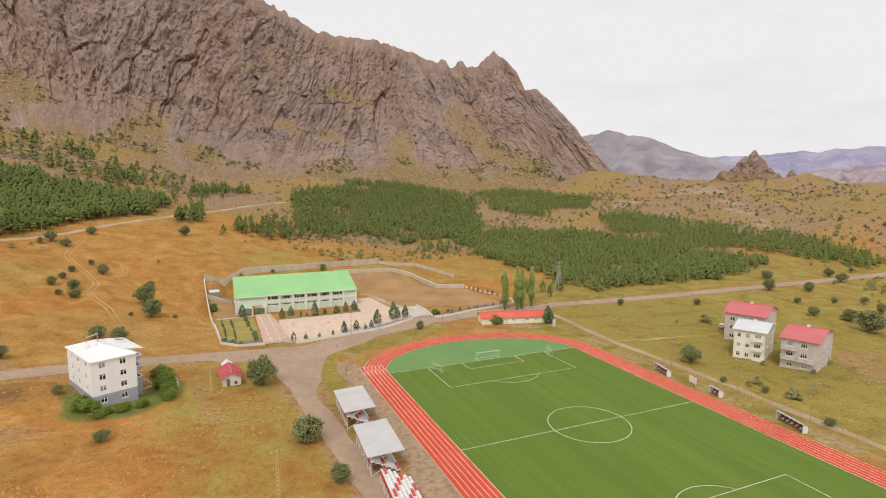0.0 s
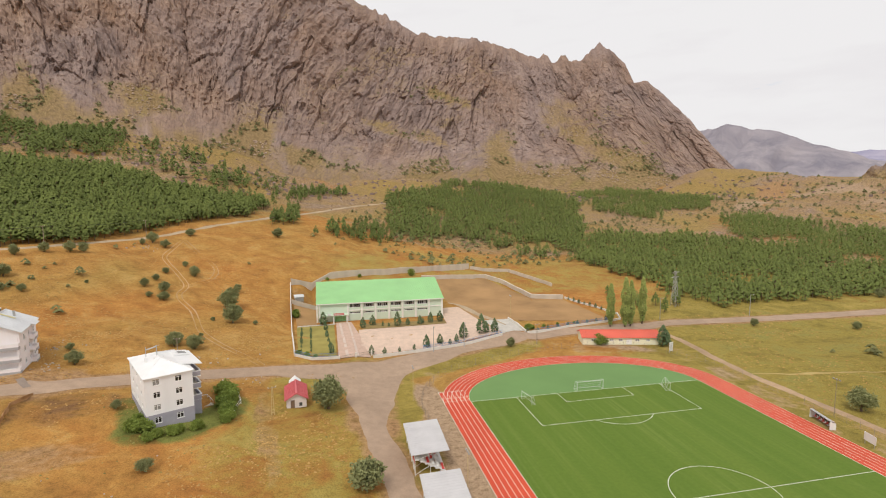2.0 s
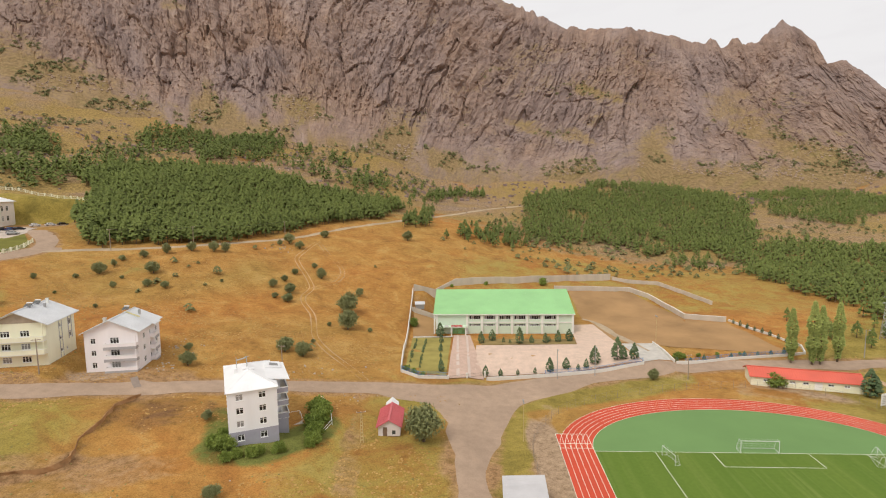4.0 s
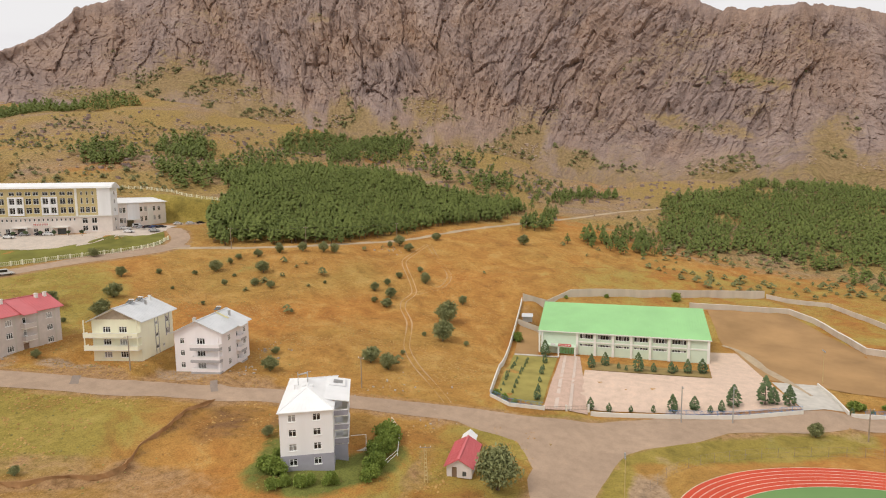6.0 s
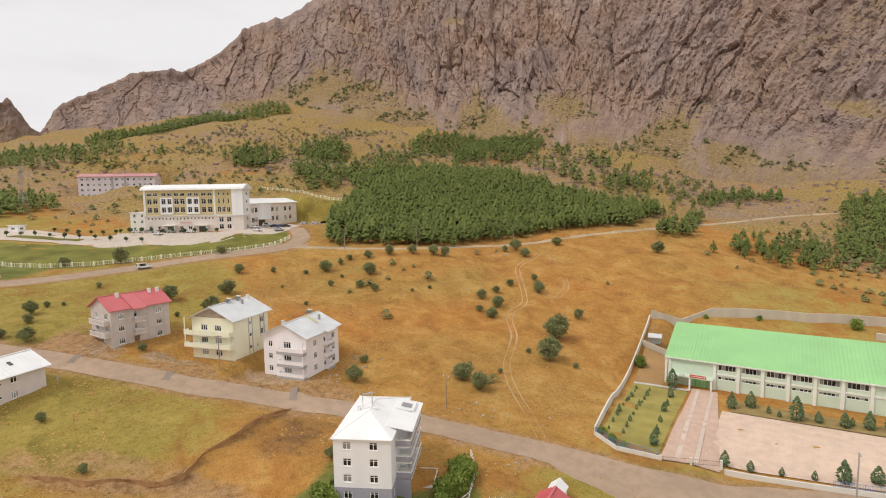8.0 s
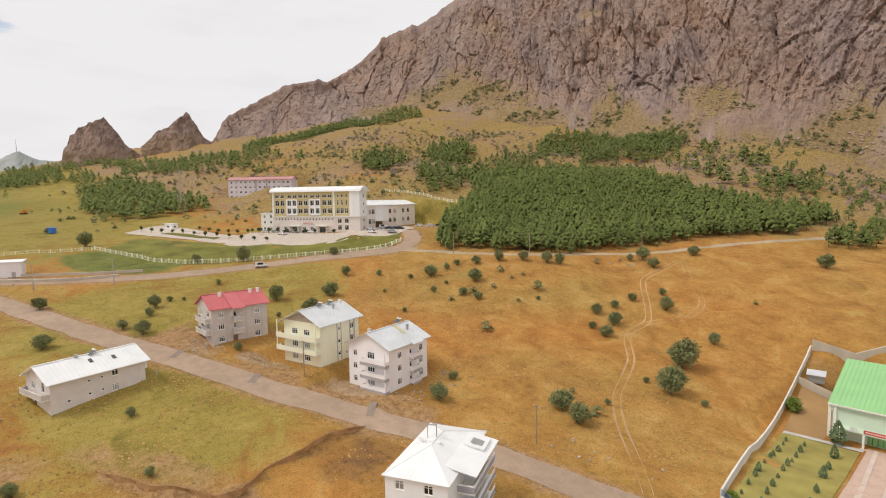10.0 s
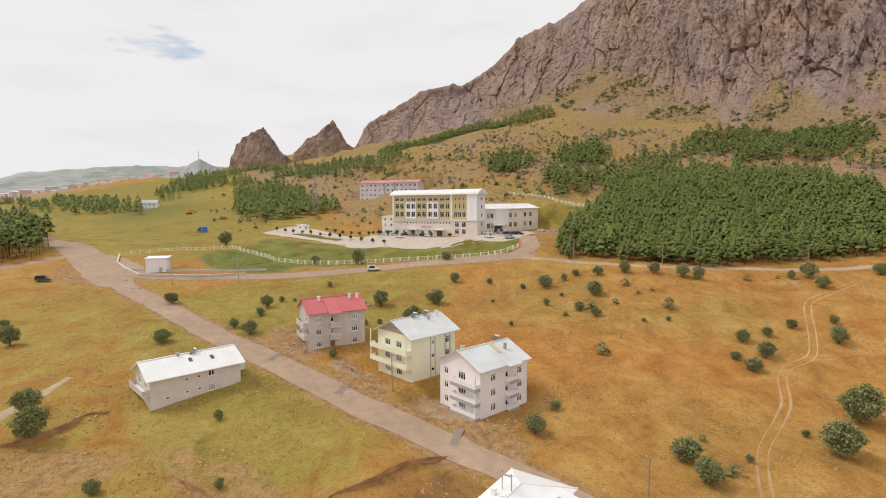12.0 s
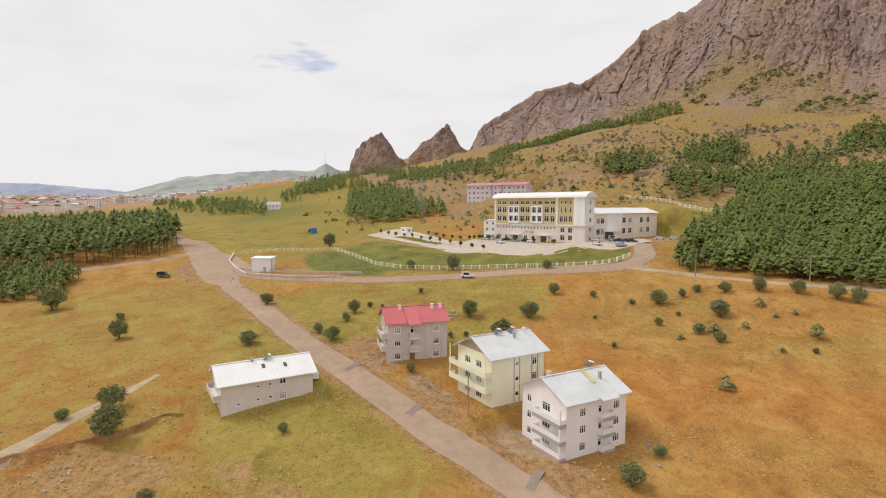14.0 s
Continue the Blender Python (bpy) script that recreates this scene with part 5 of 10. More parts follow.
def balcony(parent, L, D, side, s0, s1, z, depth, panel, height=0.95, solid_ends=True):
    origin, along, _ = SIDE_FRAMES[side](L, D)
    out = -Vector((-along.y, along.x, 0))
    p, q = origin + along * s0, origin + along * s1
    b = new("balcony", None)
    b.parent = parent
    bm = bmesh.new()
    pts = [p, q, q + out * depth, p + out * depth]
    prism(bm, [(v.x, v.y) for v in pts], z - 0.16, z)
    part("slab", bm, PALE_TRIM, b)
    t = 0.1
    pieces = [[p + out * depth, q + out * depth, q + out * (depth - t), p + out * (depth - t)]]
    if solid_ends:
        pieces += [[p, p + along * t, p + along * t + out * (depth - t), p + out * (depth - t)], [q - along * t, q, q + out * (depth - t), q - along * t + out * (depth - t)]]
    for pc in pieces:
        bm = bmesh.new()
        prism(bm, [(v.x, v.y) for v in pc], z + 0.002, z + height)
        part("parapet", bm, panel, b)
    bm = bmesh.new()
    a, c = p + out * depth, q + out * depth
    rod(bm, (a.x, a.y, z + height + 0.06), (c.x, c.y, z + height + 0.06), 0.05)
    part("hand_rail", bm, PVC, b)
    return b


def solar_heater(m, panel_turn=0.0):
    s = thing("solar_water_heater", m, "roof-top solar water heater with a white tank on a steel frame", "water heater", "solar heaters on the roofs")
    s.scale = (0.8, 0.8, 0.62)
    bm = bmesh.new()
    rod(bm, (-0.75, 0.25, 1.25), (0.75, 0.25, 1.25), 0.26, sides=10)
    part("tank", bm, WHITE_METAL, s, smooth=False)
    bm = bmesh.new()
    for x in (-0.7, 0.7):
        rod(bm, (x, 0.25, -0.8), (x, 0.25, 1.1), 0.035, sides=4)
        rod(bm, (x, -1.3, -0.8), (x, -1.3, 0.25), 0.035, sides=4)
        rod(bm, (x, -1.3, 0.2), (x, 0.25, 1.0), 0.035, sides=4)
    part("frame", bm, GREY_METAL, s)
    for x in (-0.5, 0.5):
        bm = bmesh.new()
        slab(bm, [(x - 0.45, -1.4, 0.2), (x + 0.45, -1.4, 0.2), (x + 0.45, 0.05, 0.95), (x - 0.45, 0.05, 0.95)], 0.07)
        part("collector", bm, DARK_GLASS, s, "dark glass collector")
    return s


def chimney(parent, x, y, z, h=1.1, w=0.5, material=None):
    bm = bmesh.new()
    box(bm, x - w / 2, y - w / 2, z - 0.8, x + w / 2, y + w / 2, z + h)
    box(bm, x - w / 2 - 0.07, y - w / 2 - 0.07, z + h - 0.003, x + w / 2 + 0.07, y + w / 2 + 0.07, z + h + 0.1)
    part("chimney", bm, material or CONCRETE, parent)


def house(name, m, L, D, base, eave, walls, windows, label, roof=None, plinth=0.0, plinth_mat=None, group="houses beside the road", doors=(), wall_mats=None, thick=0.25):
    """A house in its own frame: walls with openings on all sides, windows, doors and a gable roof.
    windows: side -> rows of (s, z, w, h, leaves)."""
    h = thing(name, m, label, "house", group)
    for side in "SENW":
        origin, along, turn = SIDE_FRAMES[side](L, D)
        length = L if side in "SN" else D
        holes = [(s - w / 2, s + w / 2, z, z + hh) for s, z, w, hh, *_ in windows.get(side, ())]
        holes += [(s - w / 2, s + w / 2, z, z + hh) for sd, s, z, w, hh, _ in doors if sd == side]
        peak = None
        if roof and ((roof["axis"] == "y") == (side in "SN")):
            mid = length / 2 + (roof.get("shift", 0.0) if side in "SE" else -roof.get("shift", 0.0))
            peak = (mid, roof["ridge"] - 0.16)
        bm = bmesh.new()
        if side in "EW":
            origin2, length2 = origin + along * (thick + 0.003), length - 2 * thick - 0.006
            holes2 = [(a - thick - 0.003, b - thick - 0.003, c, d) for a, b, c, d in holes]
            pk2 = (peak[0] - thick, peak[1]) if peak else None
            wall_mesh(bm, origin2, along, length2, base, eave, thick, holes2, pk2)
        else:
            wall_mesh(bm, origin, along, length, base, eave, thick, holes, peak)
        part("wall", bm, (wall_mats or {}).get(side, walls), h)
        for k, (s, z, w, hh, *rest) in enumerate(windows.get(side, ())):
            place_window(h, origin, along, turn, s, z, w, hh, rest[0] if rest else 2, curtain=(k * 7 + int(z)) % 3 == 0)
        for sd, s, z, w, hh, mat in doors:
            if sd == side:
                inward = Vector((-along.y, along.x, 0))
                a, b = origin + along * (s - w / 2) + inward * 0.12, origin + along * (s + w / 2) + inward * 0.12
                bm = bmesh.new()
                prism(bm, [(v.x, v.y) for v in (a, b, b + inward * 0.06, a + inward * 0.06)], z, z + hh)
                part("door", bm, mat, h)
    storeys = max(int(round((eave - base) / 2.8)), 1)
    for k in range(storeys + 1):
        z = base + (eave - base) * k / storeys
        bm = bmesh.new()
        box(bm, thick + 0.01, thick + 0.01, z - 0.2, L - thick - 0.01, D - thick - 0.01, z - 0.01)
        part("floor_slab", bm, CONCRETE, h)
    bm = bmesh.new()
    box(bm, L / 2 - 0.1, thick + 0.5, base, L / 2 + 0.1, D - thick - 0.5, eave - 0.25)
    box(bm, thick + 0.5, D / 2 - 0.1, base, L / 2 - 0.11, D / 2 + 0.1, eave - 0.25)
    box(bm, L / 2 + 0.11, D / 2 - 0.1, base, L - thick - 0.5, D / 2 + 0.1, eave - 0.25)
    part("inner_wall", bm, DARK_ROOM, h)
    if roof:
        gable_roof(h, L, D, eave, roof["ridge"], roof["over"], roof["axis"], roof["material"], gap=roof.get("gap", 0.9), shift=roof.get("shift", 0.0))
    if plinth:
        bm = bmesh.new()
        box(bm, -0.06, -0.06, base - 2.0, L + 0.06, D + 0.06, base + plinth)
        part("plinth", bm, plinth_mat or CONCRETE, h)
    return h


def grid_windows(cols, rows, w, h, leaves=2):
    return [(s, z, w, h, leaves) for z in rows for s in cols]


# ---- the white house with the grey ground floor ----
def white_house():
    L, D, z0 = 8.9, 16.8, 4.2
    turn = 26
    rows = [5.0 + 0.95, 7.75 + 0.85, 10.3 + 0.85, 12.9 + 0.85]
    win = {"S": grid_windows((2.1, 6.2), [r - z0 for r in rows], 1.3, 1.25), "W": grid_windows((3.5, 8, 13), [r - z0 for r in rows[1:]], 1.2, 1.2), "N": grid_windows((2.5, 6.4), [r - z0 for r in rows[1:]], 1.2, 1.2), "E": grid_windows((1.7,), [r - z0 for r in rows[:1]], 0.7, 1.0, 1)}
    base, eave = 0.0, 15.45 - z0
    h = house("apartment_house", pose(-101.5, -10.2, z0, 0, 0, turn), L, D, base, eave, WHITE_WALL, win, "white four-storey house with grey ground floor in a green garden")
    # grey ground floor, a thin painted coat proud of the wall
    top_z = 3.6
    for side in "SENW":
        origin, along, _ = SIDE_FRAMES[side](L, D)
        length = L if side in "SN" else D
        holes = [(s - w / 2, s + w / 2, z, z + hh) for s, z, w, hh, *_ in win.get(side, ()) if z < top_z]
        bm = bmesh.new()
        out = Vector((-along.y, along.x, 0))
        wall_mesh(bm, origin - out * 0.03 - along * 0.03, along, length + 0.06, -2.5, top_z, 0.026, [(a + 0.03, b + 0.03, c, d) for a, b, c, d in holes])
        part("plinth", bm, GREY_WALL, h, "grey painted ground floor")
    # set-back wing with balconies
    x0, x1, y0, y1 = L + 0.01, L + 1.3, 3.6, 14.2
    bm = bmesh.new()
    box(bm, x0, y0 + 3.2, -2.5, x1, y1 - 0.8, eave)
    part("wing", bm, WHITE_WALL, h)
    bm = bmesh.new()
    box(bm, x0, y0, -2.5, x1 + 1.0, y0 + 0.25, 3.4)
    part("wing_wall", bm, GREY_WALL, h)
    bm = bmesh.new()
    box(bm, x0, y0 + 0.26, -2.5, x1 + 1.0, y0 + 3.1, -0.1)
    part("wing_floor", bm, GREY_WALL, h)
    for k, z in enumerate((3.4, 6.0, 8.6)):
        b = new("balcony", None)
        b.parent = h
        bm = bmesh.new()
        box(bm, x0, y0, z - 0.18, x1 + 1.15, y1, z)
        part("slab", bm, PALE_TRIM, b)
        bm = bmesh.new()
        box(bm, x1 + 1.05, y0 + 0.3, z + 0.002, x1 + 1.15, y1 - 0.3, z + 0.95)
        box(bm, x0, y0, z + 0.002, x1 + 1.04, y0 + 0.1, z + 0.95)
        part("parapet", bm, GREY_WALL, b, "grey painted balcony parapet")
        bm = bmesh.new()
        box(bm, x1 + 1.0, y0 + 0.3, z + 0.953, x1 + 1.2, y1 - 0.3, z + 1.1)
        box(bm, x0, y0 - 0.05, z + 0.953, x1 + 1.2, y0 + 0.15, z + 1.1)
        part("coping", bm, WHITE_WALL, b, "white parapet coping")
        bm = bmesh.new()
        rod(bm, (x1 + 1.1, y0, z + 1.3), (x1 + 1.1, y1, z + 1.3), 0.04)
        part("hand_rail", bm, PVC, b)
        for s in (y0 + 4.4, y0 + 7.4):
            place_window(h, Vector((x1 + 0.02, 0, 0)), Vector((0, 1, 0)), 90, s, z + 0.1, 1.2, 2.0)
    # hipped roof of white sheets, with lower lean-to sheets over the wing
    o, e, r = 0.3, eave + 0.1, eave + 2.0
    c = [(-o, -o, e), (L + o, -o, e), (L + o, D + o, e), (-o, D + o, e)]
    a, b = (L / 2 - 0.3, 6.2, r), (L / 2 - 0.3, 11.0, r)
    for pts in ([c[0], c[1], a], [c[1], c[2], b, a], [c[2], c[3], b], [c[3], c[0], a, b]):
        bm = bmesh.new()
        slab(bm, pts, 0.12)
        part("roof_sheet", bm, WHITE_ROOF, h)
    bm = bmesh.new()
    for p, q in ((c[0], a), (c[1], a), (c[2], b), (c[3], b), (a, b)):
        rod(bm, p, q, 0.12, sides=4)
    for k in range(1, 12):
        u = k / 12
        base_p = Vector(c[0]).lerp(Vector(c[1]), u)
        rod(bm, base_p, base_p.lerp(Vector(a), 0.96 - 1.4 * abs(u - 0.5) ** 1.2), 0.035, sides=3)
        base_p = Vector(c[3]).lerp(Vector(c[0]), u)
        t = Vector(b).lerp(Vector(a), min(max((u - 0.35) / 0.3, 0), 1))
        rod(bm, base_p, base_p.lerp(t, 0.92), 0.035, sides=3)
    part("roof_seam", bm, WHITE_ROOF, h)
    bm = bmesh.new()
    slab(bm, [(L - 1.6, y0 - 0.4, e + 0.75), (x1 + 1.5, y0 - 0.4, e - 0.05), (x1 + 1.5, y1 + 0.5, e - 0.05), (L - 1.6, y1 + 0.5, e + 0.75)], 0.12)
    part("roof_sheet", bm, WHITE_ROOF, h)
    bm = bmesh.new()
    slab(bm, [(L - 1.2, y0 + 6.4, e + 1.0), (x1 + 0.6, y0 + 6.4, e + 0.55), (x1 + 0.6, y1 - 0.6, e + 0.55), (L - 1.2, y1 - 0.6, e + 1.0)], 0.3)
    part("dormer_roof", bm, WHITE_ROOF, h)
    bm = bmesh.new()
    slab(bm, [(L - 0.3, y0 + 7.0, e + 1.06), (x1 + 0.1, y0 + 7.0, e + 0.68), (x1 + 0.1, y0 + 8.6, e + 0.68), (L - 0.3, y0 + 8.6, e + 1.06)], 0.05)
    part("roof_light", bm, GREY_METAL, h, "grey roof hatch")
    # entrance steps with a bent white rail
    bm = bmesh.new()
    box(bm, x1 + 1.16, y0 + 3.4, -2.5, x1 + 4.2, y0 + 8.0, 0.05)
    part("entrance_terrace", bm, CONCRETE, h)
    bm = bmesh.new()
    rod(bm, (x1 + 1.2, y0 + 8.0, 1.0), (x1 + 4.2, y0 + 8.0, 1.0), 0.06)
    rod(bm, (x1 + 4.2, y0 + 8.0, 1.0), (x1 + 4.2, y0 + 3.4, 1.0), 0.06)
    for y in (3.4, 5.7, 8.0):
        rod(bm, (x1 + 4.2, y0 + y, 0), (x1 + 4.2, y0 + y, 1.0), 0.05)
    part("terrace_rail", bm, PVC, h)
    for x, y in ((1.9, 8.2), (3.5, 7.6), (4.9, 7.4)):
        chimney(h, x, y, eave + 1.2, 0.7, 0.5, WHITE_ROOF)
    bm = bmesh.new()
    rod(bm, (2.2, 9.8, eave + 1.0), (2.2, 9.8, eave + 3.8), 0.07)
    rod(bm, (4.1, 8.6, eave + 1.8), (4.1, 8.6, eave + 4.2), 0.09)
    rod(bm, (2.2, 9.8, eave + 3.2), (4.1, 8.6, eave + 3.9), 0.14)
    rod(bm, (3.5, 8.6, eave + 4.0), (4.7, 8.6, eave + 4.1), 0.04)
    part("roof_frame", bm, GREY_METAL, h, "grey pipes and aerial on the roof")
    return h


white_house()


def garden_fence():
    """A bent pipe fence along the garden's east side."""
    f = thing("pipe_fence", pose(0, 0, 0), "white pipe fence round the overgrown garden", "fence")
    line = [(-91.6, 14.6), (-89.6, 12.2), (-87.4, 8.4), (-85.9, 3.8), (-86.6, -1.4)]
    for a, b in zip(line, line[1:]):
        za, zb = level(*a), level(*b)
        bm = bmesh.new()
        rod(bm, (*a, za - 0.3), (*a, za + 1.3), 0.06, sides=6)
        part("post", bm, PVC, f)
        for lift in (0.6, 1.25):
            bm = bmesh.new()
            rod(bm, (*a, za + lift), (*b, zb + lift), 0.045, sides=5)
            part("rail", bm, PVC, f)


garden_fence()


# ---- the three houses above the road, and the long low one below it ----
def pale_house():
    L, D, z0 = 11.8, 13.6, 10.4
    rows = [1.0, 3.95, 6.85]
    win = {"S": grid_windows((1.9,), rows, 1.1, 1.35, 2) + grid_windows((6.6,), [r - 0.1 for r in rows], 2.0, 1.5, 3) + [(1.9 + 0.6, 9.2, 0.8, 0.8, 1)],
           "E": grid_windows((3.6,), rows, 1.3, 1.4, 3) + grid_windows((7.5,), rows, 0.8, 1.2, 1) + grid_windows((11.3,), rows, 1.35, 1.4, 3), "N": grid_windows((3, 8), rows, 1.2, 1.3), "W": grid_windows((4, 9), rows, 1.2, 1.3)}
    eave = 20.2 - z0
    win["S"] = [q for q in win["S"] if q[1] + q[3] < eave - 0.1]
    h = house("apartment_house", pose(-147.2, 14.9, z0, 0, 0, 11.5), L, D, 0.0, eave, PINKISH_WALL, win, "pinkish-white three-storey house with grey balconies and silver roof", roof=dict(axis="y", ridge=eave + 2.7, over=0.7, material=SILVER_ROOF, gap=0.7), plinth=0.12)
    for z in (0.35, 3.2, 6.1):
        balcony(h, L, D, "S", 4.6, 11.8, z, 1.4, PINKISH_WALL, 0.9)
        balcony(h, L, D, "E", 7.0, 9.9, z + 0.05, 1.2, PINKISH_WALL, 0.9)
        origin = Vector((0, 0, 0))
        bm = bmesh.new()
        box(bm, 4.6, -1.43, z - 0.5, 11.83, -1.405, z + 0.18)
        box(bm, 11.805, -1.4, z - 0.5, 11.83, -0.002, z + 0.18)
        part("balcony_panel", bm, GREY_PANEL, h, "grey fascia panel")
        bm = bmesh.new()
        box(bm, L + 1.205, 7.0, z - 0.45, L + 1.23, 9.9, z + 0.2)
        part("balcony_panel", bm, GREY_PANEL, h, "grey fascia panel")
    for z in (3.2, 6.1, 8.9):
        bm = bmesh.new()
        box(bm, 11.55, -1.38, z - 2.85, 11.78, -1.12, z - 0.17)
        part("balcony_post", bm, PINKISH_WALL, h)
    bm = bmesh.new()
    slab(bm, [(L + 0.5, 6.5, eave + 0.25), (L + 1.7, 6.5, eave - 0.25), (L + 1.7, 10.4, eave - 0.25), (L + 0.5, 10.4, eave + 0.25)], 0.12)
    part("roof_sheet", bm, SILVER_ROOF, h)
    bm = bmesh.new()
    slab(bm, [(5.95, 8.2, eave + 2.82), (9.2, 8.2, eave + 1.34), (9.2, 9.0, eave + 1.34), (5.95, 9.0, eave + 2.82)], 0.06)
    part("roof_strip", bm, YELLOW_PAINT, h, "yellow strip on the roof")
    chimney(h, 3.4, 3.2, eave + 2.0, 0.5, 0.6)
    chimney(h, 8.4, 10.6, eave + 1.9, 0.8, 0.45, GREY_METAL)
    return h


pale_house()
solar_heater(pose(-144.6, 27.3, 22.95, 0, 0, 11))


# grey-brown that stands for the roof overhang's shade on the cream gable
GABLE_SHADE = surface("gable_shade_tone", (0.44, 0.36, 0.27), 0.9, spread=0.2, coarse=0.8, fine=6)


def cream_house():
    L, D, z0 = 12.0, 13.0, 13.6
    rows = [1.0, 4.0, 7.0]
    eave = 23.6 - z0
    win = {"S": grid_windows((3.6, 7.6), [r - 0.1 for r in rows], 1.9, 1.4, 3), "E": [(6.2, r + 0.4, 0.9, 0.9, 1) for r in rows] + grid_windows((10.6,), rows[1:], 1.1, 1.5, 2) + [(8.7, 1.2, 0.7, 0.8, 1)], "N": grid_windows((3, 8), rows, 1.2, 1.3), "W": grid_windows((4, 9), rows, 1.2, 1.3)}
    h = house("apartment_house", pose(-164.8, 8.4, z0, 0, 0, 13.5), L, D, 0.0, eave, CREAM_WALL, win, "cream three-storey house with long balconies and silver roof", roof=dict(axis="y", ridge=eave + 2.8, over=0.9, material=SILVER_ROOF, gap=0.7), plinth=0.1)
    for z in (3.1, 6.1):
        balcony(h, L, D, "S", -1.2, 12.0, z, 1.5, CREAM_WALL, 0.95)
    for s in (5.45, 6.75):
        bm = bmesh.new()
        box(bm, L + 0.002, s - 0.08, 0.2, L + 0.09, s + 0.08, eave - 0.3)
        part("grey_band", bm, GREY_PANEL, h, "grey vertical band round the stair windows")
    for a, b in ((9.7, 10.0), (11.2, 11.5)):
        bm = bmesh.new()
        box(bm, L + 0.002, a, 3.6, L + 0.06, b, eave - 0.3)
        part("grey_band", bm, GREY_PANEL, h)
    for x in (-1.05, 11.8):
        bm = bmesh.new()
        box(bm, x, -1.45, 3.1, x + 0.18, -1.27, eave + 0.1)
        part("balcony_post", bm, CREAM_WALL, h)
    # thin triangle added over the gable wall, its colour standing for shade
    bm = bmesh.new()
    gable = [bm.verts.new((x, y, z)) for y in (-0.05, -0.01) for x, z in ((0.5, eave + 0.05), (L - 0.5, eave + 0.05), (L / 2, eave + 2.4))]
    bm.faces.new(gable[:3])
    bm.faces.new(gable[:2:-1])
    for i in range(3):
        j = (i + 1) % 3
        bm.faces.new((gable[i], gable[3 + i], gable[3 + j], gable[j]))
    part("gable_board", bm, GABLE_SHADE, h, "thin grey-brown panel painted as the shade in the gable")
    chimney(h, 8.0, 8.5, eave + 2.2, 0.6, 0.4, GREY_METAL)
    chimney(h, 7.0, 11.8, eave + 2.6, 0.8, 0.5, PALE_TRIM)
    return h


cream_house()
solar_heater(pose(-161.1, 19.0, 26.35, 0, 0, 13))
solar_heater(pose(-160.3, 15.6, 26.35, 0, 0, 13))


def unfinished_house():
    L, D, z0 = 10.0, 13.8, 16.8
    rows = [1.1, 4.1, 7.0]
    eave = 26.4 - z0
    win = {"E": grid_windows((2.3,), rows, 1.4, 1.35, 3) + grid_windows((11.2,), rows, 1.4, 1.35, 3) + [(5.6, r - 0.1, 0.8, 1.4, 1) for r in rows[1:]], "S": grid_windows((3.0, 7.6), rows[1:], 1.5, 1.4, 3) + [(5.0, rows[0], 1.2, 1.2, 2)], "N": grid_windows((3, 8), rows, 1.2, 1.3), "W": grid_windows((4, 9, 13), rows, 1.2, 1.3)}
    h = house("apartment_house", pose(-186.5, -3.9, z0, 0, 0, -2), L, D, 0.0, eave, RAW_WALL, win, "unfinished grey plastered house with a red sheet roof", roof=dict(axis="y", ridge=eave + 2.6, over=0.6, material=RED_ROOF, gap=0.6), plinth=0.15, doors=(("E", 5.6, 0.1, 1.2, 2.2, BROWN_WOOD),))
    for z in (3.05, 5.95):
        balcony(h, L, D, "E", 4.8, 7.3, z, 1.3, RAW_WALL, 0.95)
        balcony(h, L, D, "S", 1.6, 9.2, z, 1.2, RAW_WALL, 0.95)
    bm = bmesh.new()
    slab(bm, [(L * 0.5, 4.5, eave + 2.62), (L + 1.7, 4.5, eave - 0.45), (L + 1.7, 7.6, eave - 0.45), (L * 0.5, 7.6, eave + 2.62)], 0.13)
    part("roof_sheet", bm, RED_ROOF, h)
    for y in (3.5, 11.2, 13.2):
        chimney(h, 6.0, y, eave + 2.3, 0.7, 0.6, PALE_TRIM)
    for y in (1.6, 6.6, 10.6):
        bm = bmesh.new()
        box(bm, L + 0.002, y + 1.7, 0, L + 0.03, y + 2.0, eave)
        part("column", bm, CONCRETE, h)
    return h


unfinished_house()


